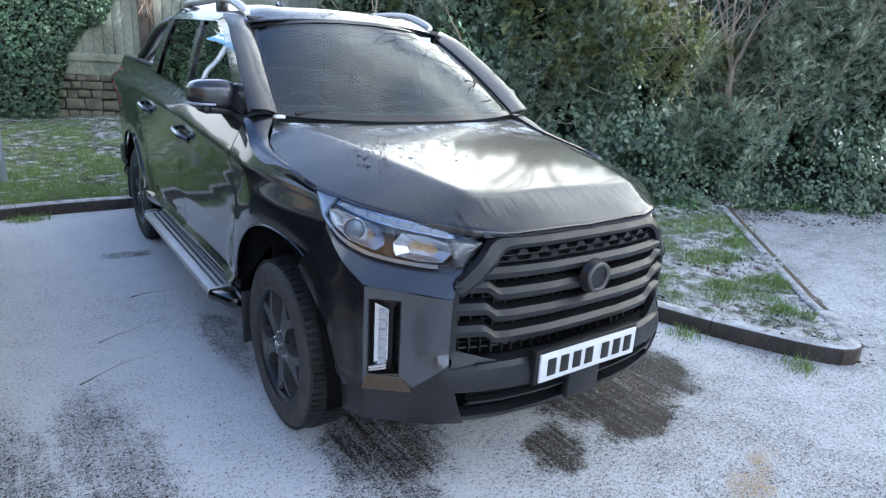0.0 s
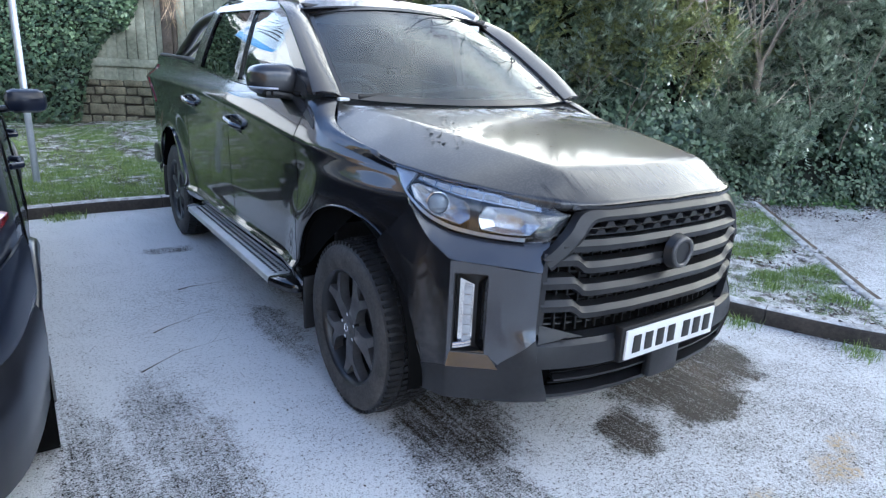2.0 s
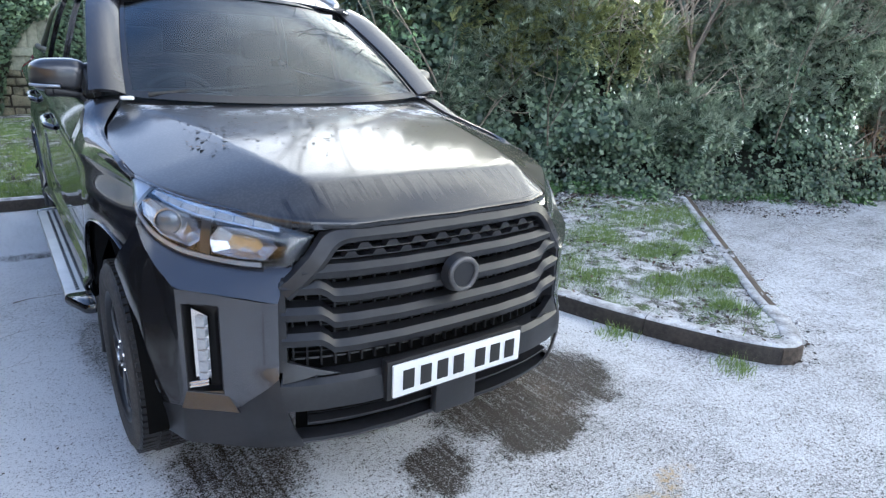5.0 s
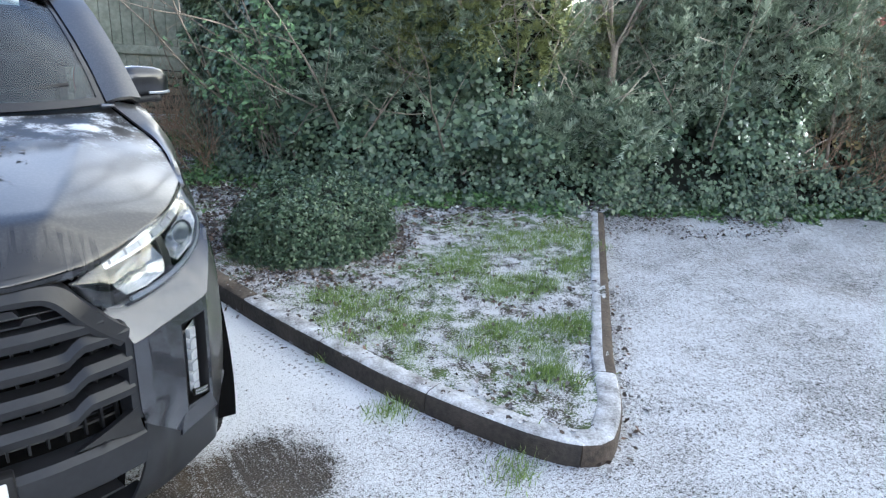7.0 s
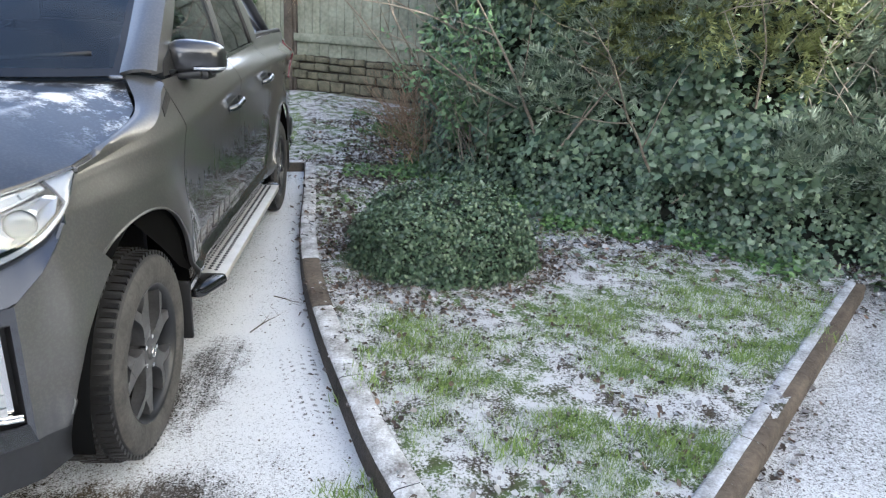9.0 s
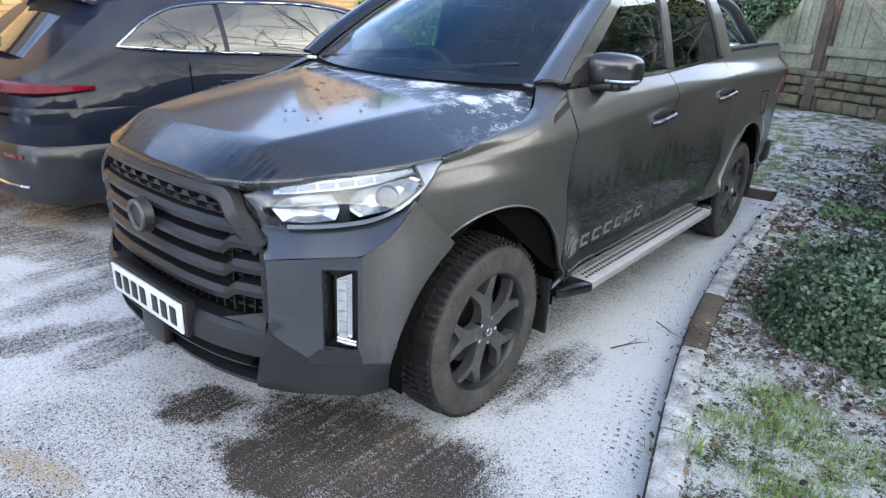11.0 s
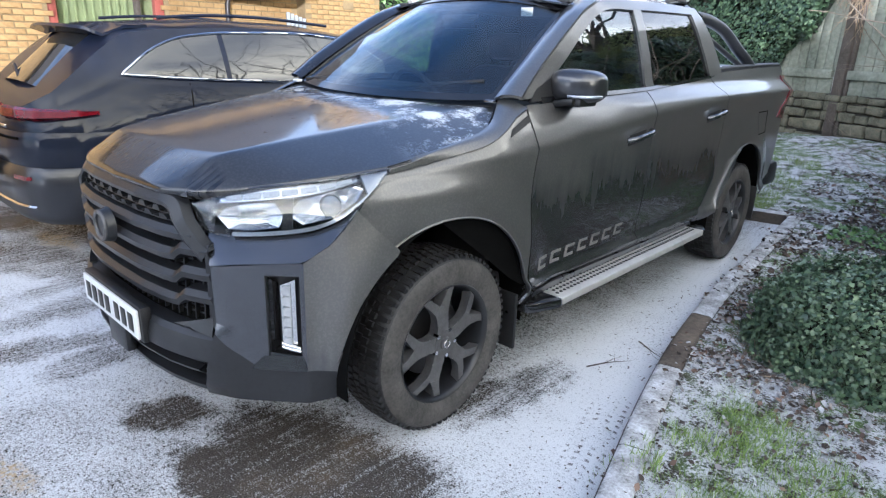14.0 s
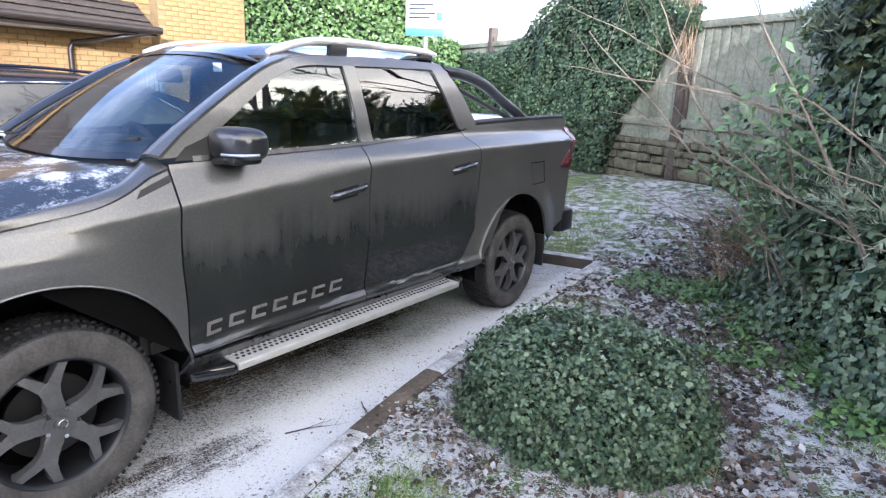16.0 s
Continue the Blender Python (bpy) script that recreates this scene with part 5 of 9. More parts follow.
def mirror(tk, sd):
    """Door mirror: a rounded shell, its arm and the lamp strip."""
    bm = bmesh.new()
    bmesh.ops.create_uvsphere(bm, u_segments=24, v_segments=16, radius=1.0)
    for v in bm.verts:
        x, y, z = v.co
        x, y, z = (math.copysign(abs(c) ** 0.62, c) for c in (x, y, z))
        taper = 1 - 0.12 * (x * 0.5 + 0.5)
        dome = 1.0 if y < 0 else 0.55
        v.co = (sd * (0.895 + 0.108 * x), 0.760 + 0.095 * y * dome + 0.060 * (x + 1) * 0.5, 1.334 + 0.077 * z * taper)
    shell = part("door_mirror", bm, M_MIRRORCAP, tk, "", 60)
    bm = box_bm((0.78, 0.68, 1.240), (0.93, 0.80, 1.270), 0.012)
    for v in bm.verts:
        v.co.z += 0.02 * smooth01(0.85, 0.93, v.co.x)
        v.co.x *= sd
    bmesh.ops.recalc_face_normals(bm, faces=bm.faces[:])
    part("mirror_arm", bm, M_BLACK, shell)
    bm = box_bm((0.815, 0.705, 1.252), (0.955, 0.85, 1.290), 0.014)
    for v in bm.verts:
        v.co.x *= sd
    bmesh.ops.recalc_face_normals(bm, faces=bm.faces[:])
    part("mirror_base", bm, M_BLACK, shell)
    pts = [(sd * x, y, 1.296) for x, y in ((0.90, 0.688), (0.94, 0.700), (0.975, 0.730), (0.996, 0.765), (0.999, 0.80))]
    tube("turn_lamp", smoothline(pts, 12), 0.0065, M_TRIMPALE, shell, "thin bright lamp strip", 6)
    verts = [(sd * (0.893 + 0.075 * math.cos(a)), 0.852 + 0.028 * math.cos(a), 1.338 + 0.056 * math.sin(a)) for a in np.linspace(0, 2 * math.pi, 24, endpoint=False)]
    link_mesh("mirror_glass", verts, [list(range(24))], M_CHROME, shell, smooth=0)
    return shell


def build_step(tk, sd):
    bm = box_bm((0.860, 0.66, 0.372), (0.995, 2.28, 0.410), 0.010)
    for v in bm.verts:
        v.co.z += 0.004 * (v.co.y - 0.66)
        v.co.x *= sd
    bmesh.ops.recalc_face_normals(bm, faces=bm.faces[:])
    st = part("side_step", bm, M_ALU, tk, "aluminium side step with black studs")
    for y0, y1 in ((0.47, 0.66), (2.28, 2.41)):
        bm = box_bm((0.850, y0, 0.362), (1.000, y1, 0.414), 0.020)
        for v in bm.verts:
            t = (v.co.y - 0.66) / -0.19 if y0 < 1 else (v.co.y - 2.28) / 0.13
            if v.co.x > 0.93:
                v.co.x -= 0.07 * max(0, t) ** 2
            v.co.z += 0.004 * (v.co.y - 0.66)
            v.co.x *= sd
        bmesh.ops.recalc_face_normals(bm, faces=bm.faces[:])
        part("end_cap", bm, M_GLOSSBLACK, st)
    # tread studs: low domed discs in rows
    v, f = [], []
    for r in range(3):
        for k in range(52):
            x = 0.880 + r * 0.031
            y = 0.69 + k * 0.0302 + (0.015 if r % 2 else 0)
            z = 0.410 + 0.004 * (y - 0.66)
            b = len(v)
            for q in range(8):
                a = q * math.pi / 4
                v.append((sd * (x + 0.0095 * math.cos(a)), y + 0.0095 * math.sin(a), z))
            for q in range(8):
                a = q * math.pi / 4
                v.append((sd * (x + 0.006 * math.cos(a)), y + 0.006 * math.sin(a), z + 0.004))
            for q in range(8):
                f.append([b + q, b + (q + 1) % 8, b + 8 + (q + 1) % 8, b + 8 + q])
            f.append([b + 8 + q for q in range(8)])
    ob = link_mesh("tread_studs", v, f, M_BLACK, st, smooth=30)
    ob["kind"] = "stuff"
    for y in (0.95, 2.0):
        part("step_bracket", box_bm((0.70 if sd > 0 else -0.92, y - 0.03, 0.34), (0.92 if sd > 0 else -0.70, y + 0.03, 0.375), 0.006), M_BLACK, st)


def nose_strip(name, s0, s1, zs, insets, material, parent, label="", n=40, ramp=0.0, thick=0.0, sides=False):
    """A moulding along the nose: a profile of heights and depths swept from s0 to s1; ramp lifts its outer ends."""
    ss = np.linspace(s0, s1, n)
    verts = []
    for z, ins in zip(zs, insets):
        for s in ss:
            lift = ramp * smooth01(0.41, 0.455, abs(s))
            verts.append(on_nose(s, z + lift, ins))
    return link_mesh(name, verts, grid_faces(len(zs), n), material, parent, label, 30, thick)


def build_nose(tk):
    # grille opening, a black sheet that paints its shade, and the dark mesh
    gw = s_x(0.575)
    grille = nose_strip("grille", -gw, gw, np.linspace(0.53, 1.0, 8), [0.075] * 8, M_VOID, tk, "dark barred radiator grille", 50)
    for z in np.arange(0.585, 0.90, 0.021):
        nose_strip("mesh_rib", -0.55, 0.55, [z, z + 0.002, z + 0.007, z + 0.009], [0.073, 0.064, 0.064, 0.073], M_BLACK, grille, "", 30)
    v, f = [], []
    for s in np.arange(-0.54, 0.55, 0.045):
        b = len(v)
        for z in (0.57, 0.90):
            for ds, ins in ((-0.003, 0.072), (-0.003, 0.056), (0.003, 0.056), (0.003, 0.072)):
                v.append(on_nose(s + ds, z, ins))
        for q in range(3):
            f.append([b + q, b + q + 1, b + q + 5, b + q + 4])
    link_mesh("mesh_upright", v, f, M_BLACK, grille, smooth=0)["kind"] = "stuff"
    bw = s_x(0.556)
    for z, ramp, h in ((0.884, 0.0, 0.024), (0.808, 0.030, 0.025), (0.727, 0.030, 0.025), (0.646, 0.030, 0.025)):
        w = bw if ramp else s_x(0.50)
        nose_strip("grille_bar", -w, w, [z - h, z - h + 0.005, z + 0.002, z + h - 0.005, z + h], [0.060, 0.004, -0.002, 0.014, 0.055], M_SATIN, grille, "satin dark grille bar", 61, ramp, 0.004)
    for sd in (1, -1):
        g = coons([(s_x(0.47), 0.566), (s_x(0.556), 0.548)], [(s_x(0.40), 0.566), (s_x(0.556), 0.612)], [(s_x(0.47), 0.566), (s_x(0.40), 0.566)], [(s_x(0.556), 0.548), (s_x(0.556), 0.612)], 10, 5)
        panel("grille_end", g, lambda s, z: on_nose(s, z, 0.002), M_SATIN, grille, "", sd, 0.03)
    # upper vent: slats and notched teeth
    for z0, z1 in ((0.912, 0.922), (0.934, 0.942), (0.955, 0.962)):
        nose_strip("vent_blade", -0.43, 0.43, [z0, z0 + 0.003, z1 - 0.003, z1], [0.055, 0.022, 0.022, 0.055], M_SATIN, grille, "", 40, 0.0, 0.004)
    for k in range(9):
        s = -0.36 + k * 0.09
        for z0, ds in ((0.918, 0.0), (0.940, 0.045)):
            if abs(s + ds) > 0.40:
                continue
            bm = bmesh.new()
            q = [on_nose(s + ds - 0.024, z0, 0.020), on_nose(s + ds + 0.024, z0, 0.020), on_nose(s + ds + 0.012, z0 + 0.017, 0.014), on_nose(s + ds - 0.012, z0 + 0.017, 0.014)]
            vs = [bm.verts.new(p) for p in q] + [bm.verts.new((p[0], p[1] + 0.03, p[2])) for p in q]
            for a in ((0, 1, 2, 3), (4, 7, 6, 5), (0, 4, 5, 1), (1, 5, 6, 2), (2, 6, 7, 3), (3, 7, 4, 0)):
                bm.faces.new([vs[i] for i in a])
            bmesh.ops.recalc_face_normals(bm, faces=bm.faces[:])
            part("vent_tooth", bm, M_SATIN, grille, smooth=0)
    # frame over the vent, running down beside the headlamps
    half = [(0.0, 0.984), (0.375, 0.982), (0.415, 0.968), (0.452, 0.915), (0.500, 0.862), (0.560, 0.812)]
    frame_line = [(-s, z) for s, z in half[::-1]] + half[1:]
    verts = []
    L = polyline(frame_line, 131)
    L = np.stack([np.convolve(np.r_[[L[0, k]] * 3, L[:, k], [L[-1, k]] * 3], np.ones(7) / 7, "valid") for k in (0, 1)], 1)
    t = np.gradient(L, axis=0)
    t /= np.linalg.norm(t, axis=1)[:, None]
    for off, ins in ((-0.020, 0.05), (-0.018, 0.004), (-0.004, -0.004), (0.034, 0.004), (0.042, 0.04)):
        for (s, z), d in zip(L, t):
            if off > 0:
                off = (0.46 + 0.54 * min(1.0, abs(d[1]) * 1.4)) * (0.034 if ins < 0.01 else 0.042)
            verts.append(on_nose(s - d[1] * off, z + d[0] * off, ins))
    link_mesh("grille_frame", verts, grid_faces(5, 131), M_SATIN, grille, "satin dark frame round the grille", 30, 0.004)
    for sd in (1, -1):
        g = coons([(0.556, 0.585), (0.583, 0.575)], [(0.556, 0.826), (0.583, 0.806)], [(0.556, 0.585), (0.556, 0.826)], [(0.583, 0.575), (0.583, 0.806)], 4, 10)
        panel("frame_side", g, lambda s, z: on_nose(s, z, 0.004), M_SATIN, grille, "", sd, 0.05)
    nose_strip("nose_panel", -0.47, 0.47, [0.992, 1.000, 1.016, 1.026], [0.05, 0.012, 0.004, 0.03], M_PAINT, tk, "", 40, 0.0, 0.004)
    # emblem as a plain ring on a disc
    cx, cz, cy = 0.0, 0.830, -0.890
    bm = bmesh.new()
    bmesh.ops.create_cone(bm, cap_ends=True, segments=32, radius1=0.066, radius2=0.058, depth=0.030)
    bm.transform(Matrix.Translation((cx, cy, cz)) @ Matrix.Rotation(radians(90), 4, "X"))
    em = part("emblem", bm, M_SATIN, grille, "plain round emblem")
    ring = [(cx + 0.050 * math.cos(a) * (1 + 0.05 * math.sin(3 * a)), cy - 0.016, cz + 0.050 * math.sin(a)) for a in np.linspace(0, 2 * math.pi, 33)]
    tube("emblem_ring", ring, 0.009, M_RIM, em, "", 8)
    # lower bumper: dark satin skirt with the intake
    gb = s_x(0.56)
    skirt = nose_strip("lower_bumper", -gb, gb, [0.452, 0.462, 0.50, 0.540, 0.556, 0.562], [0.06, 0.0, 0.0, 0.0, 0.012, 0.06], M_SATIN, tk, "dark satin lower bumper", 50, 0.0, 0.006)
    nose_strip("bumper_lip", -gb, gb, [0.306, 0.316, 0.335, 0.348, 0.355], [0.07, 0.01, 0.0, 0.006, 0.06], M_SATIN, skirt, "", 50, 0.0, 0.006)
    # black sheet stands for the shade inside the intake
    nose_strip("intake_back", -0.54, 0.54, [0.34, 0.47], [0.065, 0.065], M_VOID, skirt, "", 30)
    for z in (0.372, 0.396, 0.420, 0.442):
        nose_strip("intake_rib", -0.50, 0.50, [z, z + 0.002, z + 0.006, z + 0.008], [0.062, 0.045, 0.045, 0.062], M_BLACK, skirt, "", 30)
    nose_strip("intake_bar", -0.50, 0.50, [0.400, 0.404, 0.412, 0.416], [0.05, 0.012, 0.012, 0.05], M_SATIN, skirt, "", 30, 0.0, 0.003)
    part("tow_cover", box_bm((-0.085, -0.905, 0.345), (0.085, -0.865, 0.470), 0.012), M_SATIN, skirt, "dark centre plate below the number plate")
    for sd in (1, -1):
        ins0 = lambda s, z: on_nose(s, z, 0.0)
        # end pieces of the skirt, wrapping to the wheel arch
        k0, k1, kr = s_x(0.565), s_x(0.668), s_at(-0.485)
        g = coons([(s_x(0.50), 0.312), (k1, 0.318), (s_x(0.803), 0.312), (s_at(-0.465), 0.310)], [(k0, 0.562), (k1, 0.452), (s_x(0.803), 0.432), (kr, 0.418)], [(s_x(0.50), 0.312), (s_x(0.53), 0.40), (k0, 0.562)], [(s_at(-0.465), 0.310), (kr, 0.418)], 34, 12)
        panel("skirt_end", g, ins0, M_SATIN, skirt, "", sd, 0.008)
        # bumper corner in body colour with the pocket for the tall lamp
        p0, p1, pk_, pz0, pz1 = s_x(0.700), s_x(0.782), s_x(0.793), 0.492, 0.775
        i0 = s_x(0.562)
        te = lambda s: float(np.interp(s, [i0, s_x(0.634), s_x(0.793), s_x(0.822), s_at(-0.40)], [0.795, 0.806, 0.818, 0.870, 0.968]))
        be = lambda s: float(np.interp(s, [k0, k1, s_x(0.803), kr], [0.562, 0.452, 0.432, 0.418]))
        panel("bumper_corner", coons([(k0, 0.562), (k1, 0.450), (p0, be(p0))], [(i0, te(i0)), (p0, te(p0))], [(k0, 0.562), (i0, te(i0))], [(p0, be(p0)), (p0, te(p0))], 24, 20), ins0, M_PAINT, tk, "", sd, 0.01)
        panel("bumper_corner", coons([(p0, pz1), (p1, pz1)], [(p0, te(p0)), (p1, te(p1))], [(p0, pz1), (p0, te(p0))], [(p1, pz1), (p1, te(p1))], 10, 6), ins0, M_PAINT, tk, "", sd, 0.01)
        panel("bumper_corner", coons([(p0, be(p0)), (p1, be(p1))], [(p0, pz0), (p1, pz0)], [(p0, be(p0)), (p0, pz0)], [(p1, be(p1)), (p1, pz0)], 10, 6), ins0, M_PAINT, tk, "", sd, 0.01)
        ar = [(s_at(y), z) for y, z in arch(0.0, 176, 121, 14)]
        panel("bumper_corner", coons([(p1, be(p1)), (pk_, be(pk_))], [(p1, te(p1)), (pk_, te(pk_))], [(p1, be(p1)), (p1, te(p1))], [(pk_, be(pk_)), (pk_, te(pk_))], 3, 24), ins0, M_PAINT, tk, "", sd, 0.01)
        panel("bumper_corner", coons([(pk_, be(pk_)), (s_x(0.81), be(s_x(0.81))), ar[0]], [(pk_, te(pk_)), (s_x(0.822), te(s_x(0.822))), (s_at(-0.405), 0.975)], [(pk_, be(pk_)), (pk_, te(pk_))], ar + [(s_at(-0.345), 0.90), (s_at(-0.405), 0.975)], 22, 24), ins0, M_DULL, tk, "", sd, 0.01)
        # ledge from the bumper's upper edge back under the headlamp
        verts = []
        for u in np.linspace(0.12, 0.86, 20):
            e = lamp_pt(u, 0.0, 0.03)
            s = i0 + (s_at(-0.40) - i0) * (u - 0.12) / 0.74
            x, y, z = on_nose(s, te(s), 0.0)
            for k in (0, 0.5, 1.0):
                verts.append((sd * (x + (e[0] - x) * k), y + (e[1] - y) * k, z + (e[2] - z) * k + 0.004 * (k == 0.5)))
        link_mesh("bumper_ledge", verts, grid_faces(20, 3, sd < 0), M_PAINT, tk, smooth=40, thick=0.006)
        # facet below the pocket, in body colour
        panel("pocket_sill", coons([(p0 - 0.055, 0.446), (p1 + 0.012, 0.440)], [(p0 - 0.004, 0.503), (p1 + 0.004, 0.489)], [(p0 - 0.055, 0.446), (p0 - 0.004, 0.503)], [(p1 + 0.012, 0.440), (p1 + 0.004, 0.489)], 8, 5), lambda s, z: on_nose(s, z, 0.004 - 0.30 * max(0.0, 0.503 - z)), M_PAINT, tk, "", sd, 0.008)
        # pocket and its lamp
        g = coons([(p0, pz0), (p1, pz0)], [(p0, pz1), (p1, pz1)], [(p0, pz0), (p0, pz1)], [(p1, pz0), (p1, pz1)], 8, 8)
        pk = panel("lamp_pocket", g, lambda s, z: on_nose(s, z, 0.045), M_BLACK, tk, "black lamp pocket", sd, 0.004)
        for line in ([(p0, pz0), (p0, pz1)], [(p1, pz0), (p1, pz1)], [(p0, pz0), (p1, pz0)], [(p0, pz1), (p1, pz1)]):
            L2 = polyline(line, 6)
            verts = [on_nose(s, z, i) for i in (0.0, 0.05) for s, z in L2]
            verts = [(x * sd, y, z) for x, y, z in verts]
            link_mesh("pocket_wall", verts, grid_faces(2, 6), M_BLACK, pk, smooth=0, thick=0.004)
        d0, d1 = s_x(0.732), s_x(0.768)
        lamp = panel("daytime_lamp", coons([(d0, 0.528), (d1, 0.508)], [(d0, 0.735), (d1, 0.755)], [(d0, 0.528), (d0, 0.735)], [(d1, 0.508), (d1, 0.755)], 6, 10), lambda s, z: on_nose(s, z, 0.020), M_CHROME, pk, "chrome-backed daytime lamp", sd, 0.01)
        for k in range(6):
            z0 = 0.522 + k * 0.0365
            panel("lamp_cell", coons([(d0 + 0.006, z0), (d1 - 0.016, z0 - 0.003)], [(d0 + 0.006, z0 + 0.027), (d1 - 0.016, z0 + 0.030)], [(d0 + 0.006, z0), (d0 + 0.006, z0 + 0.027)], [(d1 - 0.016, z0 - 0.003), (d1 - 0.016, z0 + 0.030)], 4, 4), lambda s, z: on_nose(s, z, 0.010), M_DRL, lamp, "", sd, 0.010)
        g = coons([(p0, pz0), (s_x(0.724), pz0 + 0.02)], [(p0, pz1), (s_x(0.724), pz1 - 0.04)], [(p0, pz0), (p0, pz1)], [(s_x(0.724), pz0 + 0.02), (s_x(0.724), pz1 - 0.04)], 6, 8)
        panel("pocket_bevel", g, lambda s, z: on_nose(s, z, 0.002 + 0.040 * (s - p0) / (s_x(0.724) - p0)), M_GLOSSBLACK, pk, "sloped black side of the pocket", sd, 0.004)
        foot = [(d0, 0.522), (s_x(0.752), 0.512), (p1 - 0.006, 0.504)]
        for dz in (0.0, 0.012):
            pts = [on_nose(s, z + dz, 0.008) for s, z in foot]
            tube("lamp_foot", [(x * sd, y, z) for x, y, z in pts], 0.0065, M_CHROME, pk, "bright lower rim of the lamp", 8)
        headlamp(tk, sd)
    # number plate with plain bars
    holder = part("plate_holder", box_bm((-0.275, -0.908, 0.455), (0.275, -0.870, 0.590), 0.006), M_BLACK, tk)
    plate = part("number_plate", box_bm((-0.26, -0.919, 0.468), (0.26, -0.909, 0.579), 0.003), M_PLATE, tk, "white front number plate with plain dark bars")
    for x in (-0.205, -0.140, -0.075, -0.010, 0.080, 0.145, 0.210):
        part("plate_bar", box_bm((x - 0.021, -0.9225, 0.490), (x + 0.021, -0.920, 0.557), 0.001), M_INK, plate)


def lamp_pt(u, v, inset=0.0):
    """A point of the headlamp lens: u from the grille to the wing, v upwards."""
    lower = smoothline([(0.440, -0.762, 0.968), (0.475, -0.762, 0.925), (0.52, -0.755, 0.895), (0.58, -0.712, 0.886), (0.64, -0.660, 0.888), (0.71, -0.582, 0.895), (0.768, -0.510, 0.910), (0.815, -0.445, 0.945), (0.838, -0.385, 0.990), (0.818, -0.245, 1.074)], 41)
    upper = smoothline([(0.440, -0.755, 0.985), (0.49, -0.725, 1.010), (0.54, -0.686, 1.022), (0.59, -0.640, 1.032), (0.64, -0.585, 1.041), (0.69, -0.520, 1.050), (0.735, -0.440, 1.060), (0.77, -0.365, 1.069), (0.795, -0.300, 1.077), (0.812, -0.243, 1.083)], 41)
    i = u * 40
    k = min(int(i), 39)
    lo = lower[k] + (lower[k + 1] - lower[k]) * (i - k)
    up = upper[k] + (upper[k + 1] - upper[k]) * (i - k)
    p = lo + (up - lo) * v
    out = np.array([0.55 + 0.35 * u, -0.85 + 0.35 * u, 0.25])
    out /= np.linalg.norm(out)
    return p + out * (0.014 * math.sin(math.pi * min(1, max(0, v))) * (1 - u * 0.6) - inset)


M_TRIMPALE = mat("pale_silver_lamp_trim", (0.40, 0.43, 0.50), 0.28, 0.5, 0.12, 20)


